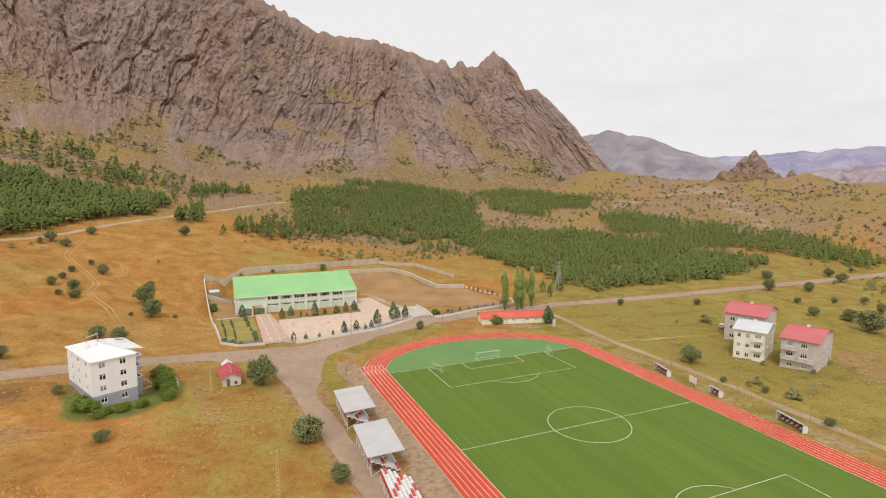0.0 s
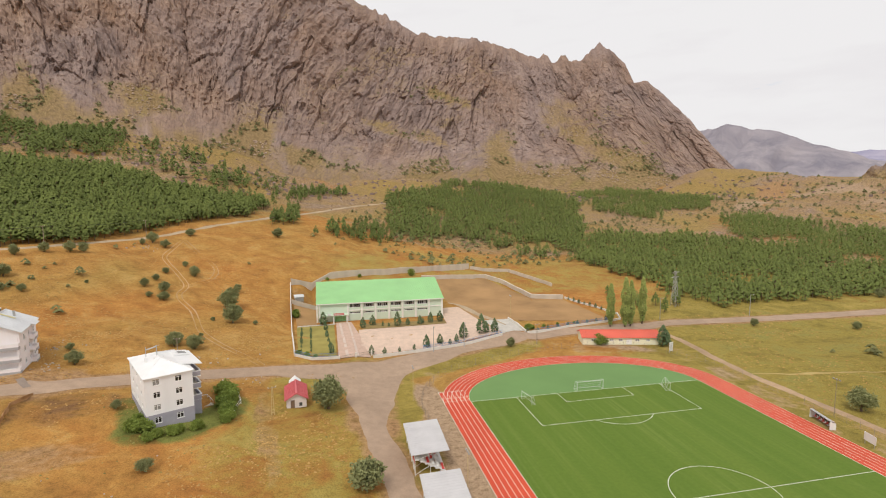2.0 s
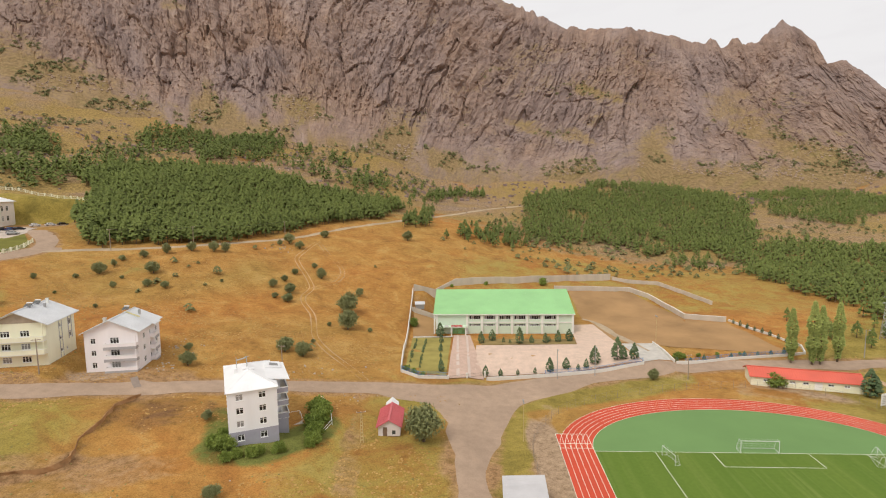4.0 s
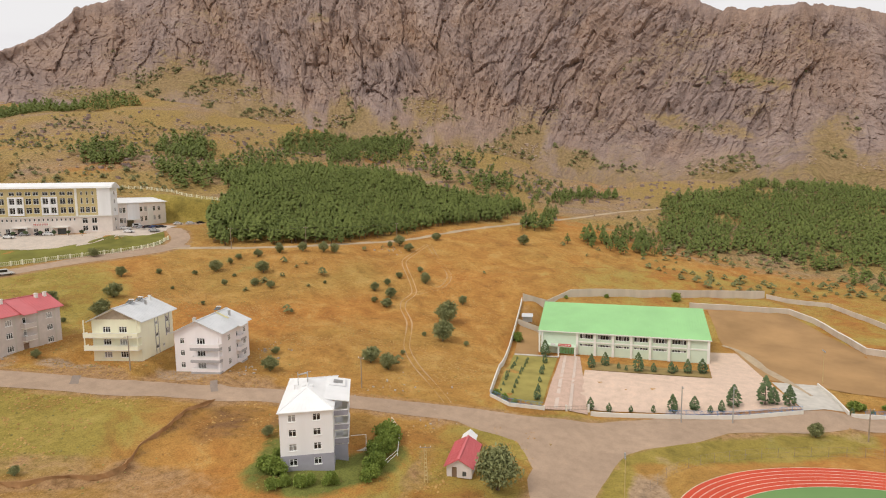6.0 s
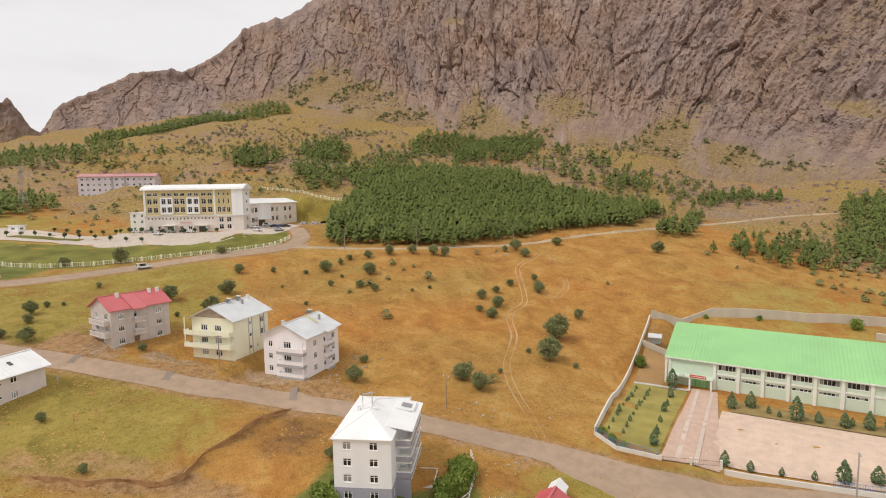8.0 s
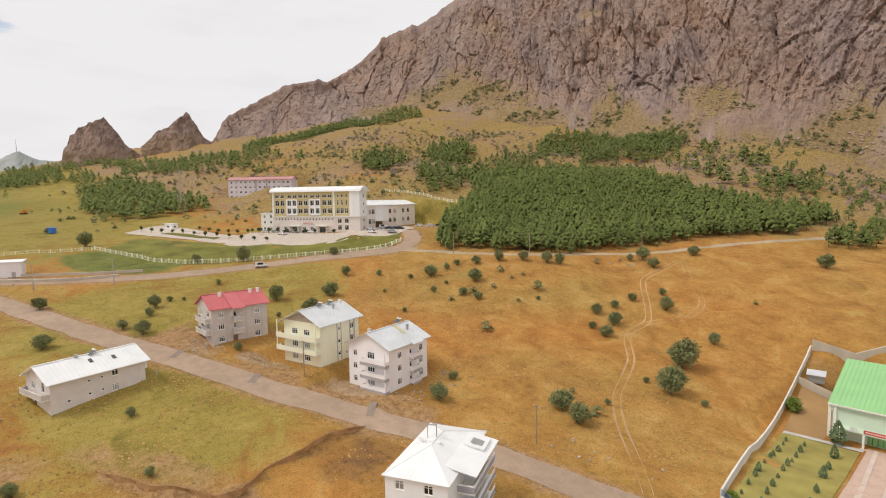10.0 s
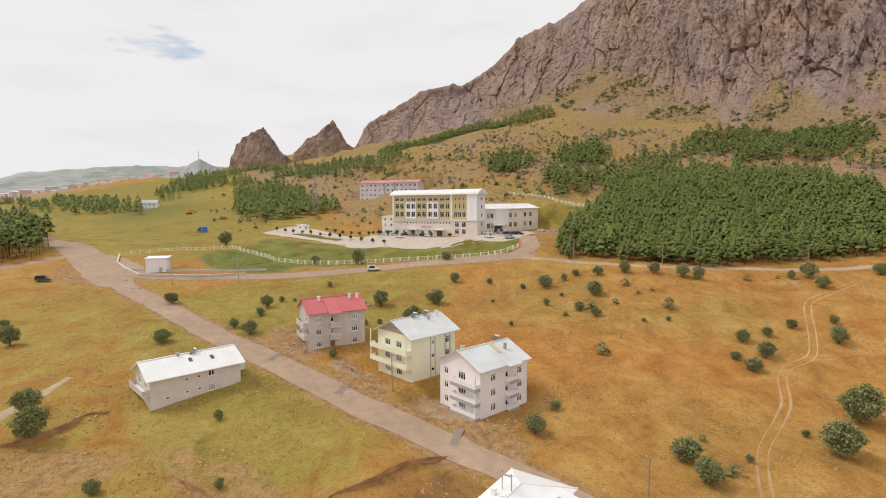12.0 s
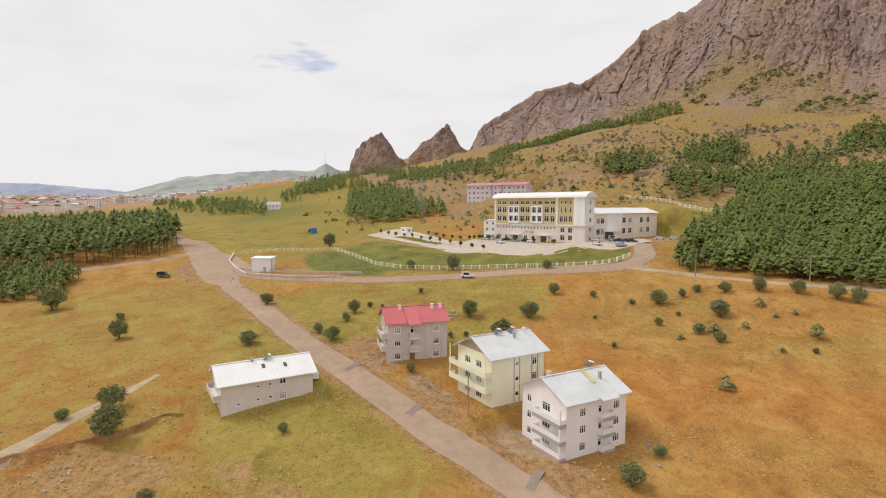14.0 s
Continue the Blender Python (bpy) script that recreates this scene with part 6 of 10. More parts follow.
def long_house():
    L, D, z0 = 9.8, 17.2, 13.4
    eave = 19.7 - z0
    win = {"E": [(3.0, 1.6, 0.6, 0.6, 1), (6.6, 1.9, 0.6, 0.6, 1), (8.9, 2.0, 0.6, 0.6, 1), (6.6, 4.4, 0.6, 0.6, 1), (8.9, 4.5, 0.6, 0.6, 1), (11.3, 1.4, 1.3, 1.4, 3), (11.3, 4.4, 1.2, 1.3, 2)], "S": [(3.0, 3.9, 1.5, 1.3, 2), (7.0, 3.9, 1.0, 1.9, 1), (3.5, 0.9, 1.2, 1.2, 2)], "N": [(3.0, 4.0, 1.2, 1.3, 2)], "W": grid_windows((4, 12), (4.0,), 1.2, 1.2)}
    h = house("long_house", pose(-173.6, -40.2, z0, 0, 0, 14), L, D, 0.0, eave, PALE_PLASTER, win, "long low pale grey plastered house with a pale sheet roof", roof=dict(axis="y", ridge=eave + 2.3, over=0.8, material=WHITE_ROOF, gap=0.8), plinth=0.2)
    balcony(h, L, D, "S", 0.3, 9.6, 3.1, 1.3, RAW_WALL, 0.95)
    balcony(h, L, D, "N", 4.0, 9.8, 3.1, 2.6, PALE_TRIM, 0.9)
    for x in (4.3, 9.5):
        bm = bmesh.new()
        box(bm, x - 0.12, D + 2.35, -0.6, x + 0.12, D + 2.6, 2.93)
        part("balcony_post", bm, CONCRETE, h)
    for y, x in ((8.3, 7.0), (12.4, 7.4)):
        bm = bmesh.new()
        z = eave + 2.3 * (1 - (x - L / 2) / (L / 2))
        slab(bm, [(x - 0.45, y - 0.3, z + 0.42), (x + 0.45, y - 0.3, z - 0.02), (x + 0.45, y + 0.3, z - 0.02), (x - 0.45, y + 0.3, z + 0.42)], 0.2)
        part("roof_light", bm, DARK_GLASS, h, "dark roof light")
    chimney(h, 5.2, 6.5, eave + 2.2, 0.5, 0.4, GREY_METAL)
    return h


long_house()
solar_heater(pose(-171.2, -29.5, 21.85, 0, 0, 14))


# ---- red-roofed hut ----
def hut():
    L, D = 4.5, 8.6
    h = house("hut", at(-75.7, 1.6, 4, -0.1), L, D, 0.0, 2.3, PALE_PLASTER, {"E": [(3.5, 0.9, 0.8, 0.8, 2)]}, "small pale plastered hut with a red sheet roof", roof=dict(axis="y", ridge=3.6, over=0.45, material=RED_ROOF, gap=0.3), group="small outbuildings", doors=(("S", 1.4, 0.0, 0.9, 1.9, BROWN_WOOD), ("S", 3.2, 0.3, 0.7, 0.9, DARK_GLASS)))
    bm = bmesh.new()
    box(bm, 0.9, 9.0, -0.5, 3.4, 11.6, 2.5)
    part("white_annex", bm, WHITE_WALL, h, "white annex behind the hut")
    for x0, x1 in ((0.7, 2.15), (3.6, 2.15)):
        bm = bmesh.new()
        slab(bm, [(x0, 8.8, 2.5), (x1, 8.8, 3.7), (x1, 11.8, 3.7), (x0, 11.8, 2.5)], 0.08)
        part("annex_roof", bm, WHITE_ROOF, h)
    bm = bmesh.new()
    prism(bm, [(0.95, 9.0), (3.35, 9.0), (2.15, 9.05)], 2.5, [2.52, 2.52, 3.6])
    part("gable", bm, WHITE_WALL, h)


hut()


# ---- low changing-room building with an orange roof ----
def low_building():
    L, D = 25.0, 7.0
    win = {"S": [(s, 1.4, 1.3, 0.7, 2) for s in (3.5, 6.5, 9.5, 12.5, 18.0, 21.5)]}
    h = house("changing_rooms", pose(17.0, 37.4, level(25, 36) - 0.15, 0, 0, -14.5), L, D, 0.0, 2.9, CREAM_WALL, win, "long single-storey cream building with an orange-red roof", roof=dict(axis="x", ridge=4.3, over=0.5, material=ORANGE_ROOF, gap=0.6), group="", doors=(("S", 15.3, 0.0, 1.8, 2.2, PVC),), plinth=0.1)
    bm = bmesh.new()
    box(bm, 14.0, -2.2, -0.4, 16.6, -0.07, 0.05)
    part("door_step", bm, CONCRETE, h)


low_building()


# ---- the gymnasium ----
def gymnasium():
    L, D, z0, eave, ridge = 47.4, 34.0, 2.0, 7.1, 12.4
    m = pose(-69.0, 80.2, z0)
    h = thing("gymnasium", m, "pale mint gymnasium with a bright green sheet roof", "sports hall")
    bays = [11.0 + k * (L - 11.0) / 7 for k in range(8)]
    holes = []
    for a, b in zip(bays[:6], bays[1:7]):
        holes += [(a + 0.75, b - 0.55, 5.05, 6.5), (a + 0.75, b - 0.55, 2.75, 3.45)]
    holes.append((5.9, 10.2, 0.0, 2.6))
    bm = bmesh.new()
    wall_mesh(bm, Vector((0, 0, 0)), Vector((1, 0, 0)), L, -0.5, eave, 0.3, holes)
    part("wall", bm, MINT_WALL, h)
    for (p, d, ln) in ((Vector((L, 0.31, 0)), Vector((0, 1, 0)), D - 0.62), (Vector((L, D, 0)), Vector((-1, 0, 0)), L), (Vector((0, D - 0.31, 0)), Vector((0, -1, 0)), D - 0.62)):
        bm = bmesh.new()
        wall_mesh(bm, p, d, ln, -0.5, eave, 0.3, [], (ln / 2, ridge - 0.2) if abs(d.y) > 0.5 else None)
        part("wall", bm, MINT_WALL, h)
    # window bands: frames with many narrow lights
    for s0, s1, za, zb in holes[:-1]:
        w = new("window", None)
        w.parent = h
        n = int((s1 - s0) / 0.72)
        bm = bmesh.new()
        box(bm, s0, 0.08, za, s1, 0.16, za + 0.09)
        box(bm, s0, 0.08, zb - 0.09, s1, 0.16, zb)
        for k in range(n + 1):
            x = s0 + (s1 - s0 - 0.08) * k / n
            box(bm, x, 0.085, za + 0.09, x + 0.08, 0.155, zb - 0.09)
        part("window_frame", bm, PVC, w)
        for k in range(n):
            x = s0 + (s1 - s0) * k / n
            bm = bmesh.new()
            box(bm, x + 0.08, 0.11, za + 0.09, x + (s1 - s0) / n - 0.01, 0.13, zb - 0.09)
            part("pane", bm, CURTAIN if (k * 5 + int(s0)) % 4 == 0 else GLASS, w)
    for x in bays:
        bm = bmesh.new()
        box(bm, x - 0.35, -0.45, -0.5, x + 0.35, -0.003, eave)
        part("pilaster", bm, PALE_TRIM, h)
    for a, b in zip(bays, bays[1:]):
        bm = bmesh.new()
        box(bm, a + 0.36, -0.16, 3.85, b - 0.36, -0.004, 4.25)
        part("string_course", bm, PALE_TRIM, h)
    for x in (-0.4, 0.5):
        bm = bmesh.new()
        box(bm, x - 0.25, -0.45, -0.5, x + 0.25, -0.003, eave)
        part("pilaster", bm, PALE_TRIM, h)
    # entrance: canopy, glazed doors, sign
    bm = bmesh.new()
    box(bm, 1.0, -2.6, 2.75, 10.8, -0.02, 3.0)
    part("canopy", bm, MINT_WALL, h)
    for x in (5.6, 10.5):
        bm = bmesh.new()
        box(bm, x - 0.2, -2.5, -0.3, x + 0.2, -2.1, 2.75)
        part("canopy_post", bm, PALE_TRIM, h)
    bm = bmesh.new()
    for k in range(5):
        box(bm, 5.9 + k * 0.86, 0.1, 0.0, 6.68 + k * 0.86, 0.14, 2.6)
    part("door", bm, GREEN_ROOF, h, "green entrance doors")
    bm = bmesh.new()
    box(bm, 5.6, -2.66, 3.02, 9.4, -2.6, 3.75)
    part("sign", bm, RED_PAINT, h, "red and white sign board over the entrance")
    bm = bmesh.new()
    for k in range(8):
        box(bm, 5.9 + k * 0.42, -2.68, 3.28, 6.2 + k * 0.42, -2.661, 3.5)
    part("sign_text", bm, WHITE_METAL, h)
    bm = bmesh.new()
    box(bm, 3.4, -2.65, 3.02, 4.6, -2.6, 3.75)
    part("sign", bm, WHITE_METAL, h)
    bm = bmesh.new()
    for k in range(3):
        box(bm, 5.2, -3.0 - 0.32 * (k + 1), -0.5, 10.9, -3.0 - 0.32 * k + 0.5, 0.0 - 0.16 * k)
    part("entrance_steps", bm, PAVING, h)
    # roof in two slopes with seams
    o = 0.7
    slope = (ridge - eave) / (D / 2)
    for ya, za, yb, zb in ((-o, eave - slope * o, D / 2, ridge), (D / 2, ridge, D + o, eave - slope * o)):
        bm = bmesh.new()
        slab(bm, [(-o, ya, za + 0.12), (L + o, ya, za + 0.12), (L + o, yb, zb + 0.12), (-o, yb, zb + 0.12)], 0.25)
        sheet = part("roof_sheet", bm, GREEN_ROOF, h)
        bm = bmesh.new()
        n = 60
        for k in range(n + 1):
            x = -o + (L + 2 * o) * k / n
            slab(bm, [(x - 0.03, ya, za + 0.19), (x + 0.03, ya, za + 0.19), (x + 0.03, yb, zb + 0.19), (x - 0.03, yb, zb + 0.19)], 0.07)
        part("roof_seam", bm, GREEN_ROOF, sheet)
    bm = bmesh.new()
    box(bm, -o, -o - 0.12, eave - 0.32, L + o, -o - 0.004, eave - 0.02)
    part("gutter", bm, PALE_TRIM, h)
    # air unit and dish on the west wall
    bm = bmesh.new()
    box(bm, -0.9, 4.0, 4.2, -0.01, 5.2, 5.1)
    part("air_unit", bm, WHITE_METAL, h)
    bm = bmesh.new()
    box(bm, 0.2, 9, 0, L - 1, D - 1, 0.1)
    part("hall_floor", bm, BROWN_WOOD, h)


gymnasium()


# ---- the walled yard of the gymnasium ----
YARD_WALL = surface("weathered_yard_wall", (0.58, 0.50, 0.41), 0.9, spread=0.14, coarse=0.3, fine=3, streak=True)
WALL_CAP = surface("pale_wall_cap", (0.74, 0.70, 0.63), 0.85, spread=0.08)


def wall_run(name, line, height, width, material, label, cap=0.0, sunk=0.6, piece=6.0):
    """A free-standing wall that follows the ground in level panels, with an optional cap."""
    w = thing(name, pose(0, 0, 0), label, "wall", kind="structure")
    for (xa, ya), (xb, yb) in zip(line, line[1:]):
        ln = math.hypot(xb - xa, yb - ya)
        n = max(int(ln / piece), 1)
        ux, uy = (xb - xa) / ln, (yb - ya) / ln
        for k in range(n):
            a, b = ln * k / n, ln * (k + 1) / n
            p, q = (xa + ux * a, ya + uy * a), (xa + ux * b, ya + uy * b)
            za, zb = level(*p), level(*q)
            corners = [(p[0] + uy * width / 2, p[1] - ux * width / 2), (q[0] + uy * width / 2, q[1] - ux * width / 2), (q[0] - uy * width / 2, q[1] + ux * width / 2), (p[0] - uy * width / 2, p[1] + ux * width / 2)]
            bm = bmesh.new()
            prism(bm, corners, min(za, zb) - sunk, [za + height, zb + height, zb + height, za + height])
            part("wall_panel", bm, material, w)
            if cap:
                e = width / 2 + 0.05
                cc = [(p[0] + uy * e, p[1] - ux * e, za + height + cap), (q[0] + uy * e, q[1] - ux * e, zb + height + cap), (q[0] - uy * e, q[1] + ux * e, zb + height + cap), (p[0] - uy * e, p[1] + ux * e, za + height + cap)]
                bm = bmesh.new()
                slab(bm, cc, cap - 0.002)
                part("wall_cap", bm, WALL_CAP, w)
    return w


def railing(name, line, lift, label):
    f = thing(name, pose(0, 0, 0), label, "railing")
    for (xa, ya), (xb, yb) in zip(line, line[1:]):
        ln = math.hypot(xb - xa, yb - ya)
        n = max(int(ln / 2.2), 1)
        for k in range(n):
            p, q = (xa + (xb - xa) * k / n, ya + (yb - ya) * k / n), (xa + (xb - xa) * (k + 1) / n, ya + (yb - ya) * (k + 1) / n)
            za, zb = level(*p) + lift, level(*q) + lift
            bm = bmesh.new()
            rod(bm, (*p, za - 0.1), (*p, za + 1.1), 0.05, sides=4)
            part("post", bm, BLUE_PAINT, f)
            bm = bmesh.new()
            rod(bm, (*p, za + 0.15), (*q, zb + 0.15), 0.035, sides=4)
            rod(bm, (*p, za + 1.0), (*q, zb + 1.0), 0.035, sides=4)
            for j in range(1, 9):
                u = j / 9
                x, y, z = p[0] + (q[0] - p[0]) * u, p[1] + (q[1] - p[1]) * u, za + (zb - za) * u
                rod(bm, (x, y, z + 0.15), (x, y, z + 1.0), 0.028, sides=3)
            tagged(part("rail_panel", bm, BLUE_PAINT, f), kind="stuff")


wall_run("yard_wall", [(-75.6, 37.2), (-77.6, 62), (-79.4, 90), (-80.9, 117.5)], 1.6, 0.3, WALL_CAP, "pale wall along the west side of the gymnasium yard")
wall_run("yard_wall", [(-80.6, 118.2), (-63.4, 129), (-45, 136.5), (-28.1, 143.3), (-8, 152), (10.9, 158.8)], 3.0, 0.45, YARD_WALL, "tall weathered concrete wall behind the gymnasium", piece=8)
wall_run("yard_wall", [(11.6, 158.8), (31.9, 154), (39.1, 138), (43, 121)], 1.7, 0.4, YARD_WALL, "lower weathered wall stepping down the slope")
wall_run("yard_wall", [(-20, 133.6), (-13.1, 134.2), (14.4, 139.4), (19.6, 130), (22, 118), (24, 100.5), (37.4, 96.2)], 1.9, 0.45, YARD_WALL, "weathered retaining wall across the upper yard", cap=0.12)
wall_run("yard_wall", [(-79.6, 100.5), (-70.2, 101.5)], 1.7, 0.3, YARD_WALL, "short wall between gymnasium and yard wall")
wall_run("yard_wall", [(38.6, 97), (43.3, 79), (47.4, 67.5), (44.6, 60.6), (38.4, 59.2), (20.1, 56.6), (3.4, 52.6)], 0.75, 0.32, WALL_CAP, "low white wall round the sports yard")
wall_run("yard_wall", [(3.0, 53.0), (2.4, 60), (1.6, 68)], 0.9, 0.32, WALL_CAP, "low white wall beside the yard ramp")
FRONT_A = [(-75.4, 36.8), (-70.5, 33.9), (-62.8, 35.3)]
FRONT_B = [(-52.4, 39.0), (-40, 41.6), (-25, 44.9), (-7.2, 48.6)]
wall_run("yard_wall", FRONT_A, 0.8, 0.32, WALL_CAP, "low white front wall of the gymnasium yard", sunk=1.2)
wall_run("yard_wall", FRONT_B, 0.95, 0.32, WALL_CAP, "low white front wall of the gymnasium yard", sunk=1.2)
railing("railing", FRONT_A, 0.8, "blue steel railing on the white yard wall")
railing("railing", [(-36, 42.5), (-25, 44.9), (-7.2, 48.6)], 0.95, "blue steel railing on the white yard wall")
railing("railing", [(40, 59.6), (20.1, 56.7), (6, 53.3)], 0.75, "blue steel railing on the low white wall")


def paved(name, outline, material, lift, label, category="paving", step=3.0):
    """A paved area draped over the ground inside a plan outline of four corners."""
    a, b, c, d = (np.array(p, float) for p in outline)
    nu, nv = max(int(np.hypot(*(b - a)) / step), 2), max(int(np.hypot(*(d - a)) / step), 2)
    u, v = np.meshgrid(np.linspace(0, 1, nu), np.linspace(0, 1, nv))
    u, v = u.ravel()[:, None], v.ravel()[:, None]
    p = a * (1 - u) * (1 - v) + b * u * (1 - v) + c * u * v + d * (1 - u) * v
    z = top(p[:, 0], p[:, 1]) + lift
    ob = mesh_object(name, np.column_stack([p, z]), grid_faces(nv, nu), material, True)
    return tagged(ob, label, category, kind="structure")


PAVING_PINK = asphalt_material("pink_paving", (0.68, 0.51, 0.40), 0.04)
PAVING_DRIVE = asphalt_material("dusky_pink_paving", (0.60, 0.425, 0.335), 0.05)
KERB_STONE = surface("pale_kerb_stone", (0.62, 0.50, 0.42), 0.85, spread=0.1)
YARD_EARTH = surface("bare_yard_earth", (0.40, 0.24, 0.11), 0.95, spread=0.26, coarse=0.07, fine=1.2, spec=0.2)
LAWN_DRY = surface("dry_lawn", (0.34, 0.285, 0.085), 0.95, spread=0.2, coarse=0.25, fine=2.0, spec=0.2)
BED_EARTH = surface("planted_bed", (0.31, 0.225, 0.09), 0.95, spread=0.25, coarse=0.4, fine=2.5, spec=0.2)
paved("yard_paving", [(-55.6, 41.5), (-6.9, 50.6), (-9.4, 67.6), (-55.0, 65.6)], PAVING_PINK, 0.16, "pale pink paved forecourt of the gymnasium")
paved("yard_paving", [(-22.6, 67.0), (-9.4, 67.6), (-12.0, 92.5), (-20.6, 91.5)], PAVING_PINK, 0.15, "pale pink paved strip beside the gymnasium")
paved("yard_paving", [(-62.9, 35.2), (-53.0, 38.6), (-57.0, 77.6), (-62.6, 77.6)], PAVING_DRIVE, 0.22, "pink paved drive up to the entrance")
paved("yard_ramp", [(-6.6, 50.0), (2.6, 54.0), (1.6, 68.5), (-8.6, 68.0)], CONCRETE, 0.14, "grey concrete ramp into the yard")
for x0, x1 in ((-61.6, -60.9), (-58.4, -57.8)):
    paved("drive_edge", [(x0 + 1.0, 37.0), (x1 + 1.2, 37.2), (x1, 77.4), (x0, 77.4)], KERB_STONE, 0.27, "grey kerb line along the drive", "kerb")
paved("sports_yard", [(-10.5, 70.0), (40.5, 60.5), (37.0, 95.0), (-14.0, 132.0)], YARD_EARTH, 0.10, "bare brown earth sports yard", "bare yard")
paved("sports_yard", [(-14.0, 100.0), (24.0, 99.0), (14.0, 138.4), (-14.0, 133.6)], YARD_EARTH, 0.12, "bare brown earth in the upper yard", "bare yard")
ribbon("footpath", [(-14, 101), (-10.5, 95), (-7.5, 80), (-4, 68), (-2, 60)], 1.3, DIRT_ROAD, 0.2, "pale trodden path across the bare yard", "path", 0.4, 5, seed=37)
paved("lawn", [(-74.6, 38.2), (-63.4, 37.0), (-63.4, 74.8), (-76.6, 74.6)], LAWN_DRY, 0.12, "dry lawn planted with rows of saplings", "lawn")
paved("planting_bed", [(-53.2, 66.0), (-22.8, 67.4), (-22.4, 72.6), (-54.0, 73.4)], BED_EARTH, 0.2, "dry planted bed in front of the gymnasium", "bed")
paved("planting_bed", [(-76.6, 76.0), (-69.6, 76.0), (-69.8, 100), (-78.8, 100)], YARD_EARTH, 0.1, "bare brown earth beside the gymnasium", "bed")
paved("footpath", [(-76.4, 74.6), (-63.0, 75.2), (-63.0, 76.6), (-76.4, 76.0)], CONCRETE, 0.16, "narrow concrete path along the front", "path")


def yard_shed():
    h = thing("lean_to", at(-78.4, 103.5, 8), "small grey sheet-metal lean-to against the wall", "shed")
    bm = bmesh.new()
    box(bm, 0, 0, 0, 3.4, 3.0, 1.9)
    part("wall", bm, GREY_METAL, h)
    bm = bmesh.new()
    slab(bm, [(-0.3, -0.4, 2.05), (3.7, -0.4, 2.05), (3.7, 3.3, 2.5), (-0.3, 3.3, 2.5)], 0.08)
    part("roof", bm, SILVER_ROOF, h)


yard_shed()


def yard_gate():
    g = thing("yard_gate", at(-57.8, 37.0, 19), "low dark steel sliding gate across the drive", "gate")
    for k in range(2):
        bm = bmesh.new()
        x0 = -5.0 + k * 5.1
        for z in (0.25, 1.1):
            rod(bm, (x0, 0, z), (x0 + 4.9, 0, z), 0.04, sides=4)
        for j in range(15):
            rod(bm, (x0 + j * 0.35, 0, 0.25), (x0 + j * 0.35, 0, 1.1), 0.02, sides=3)
        part("gate_leaf", bm, RUST_METAL, g)
    for x in (-5.2, 0.05, 5.2):
        bm = bmesh.new()
        box(bm, x - 0.2, -0.2, -0.4, x + 0.2, 0.2, 1.4)
        part("gate_post", bm, WALL_CAP, g)


yard_gate()


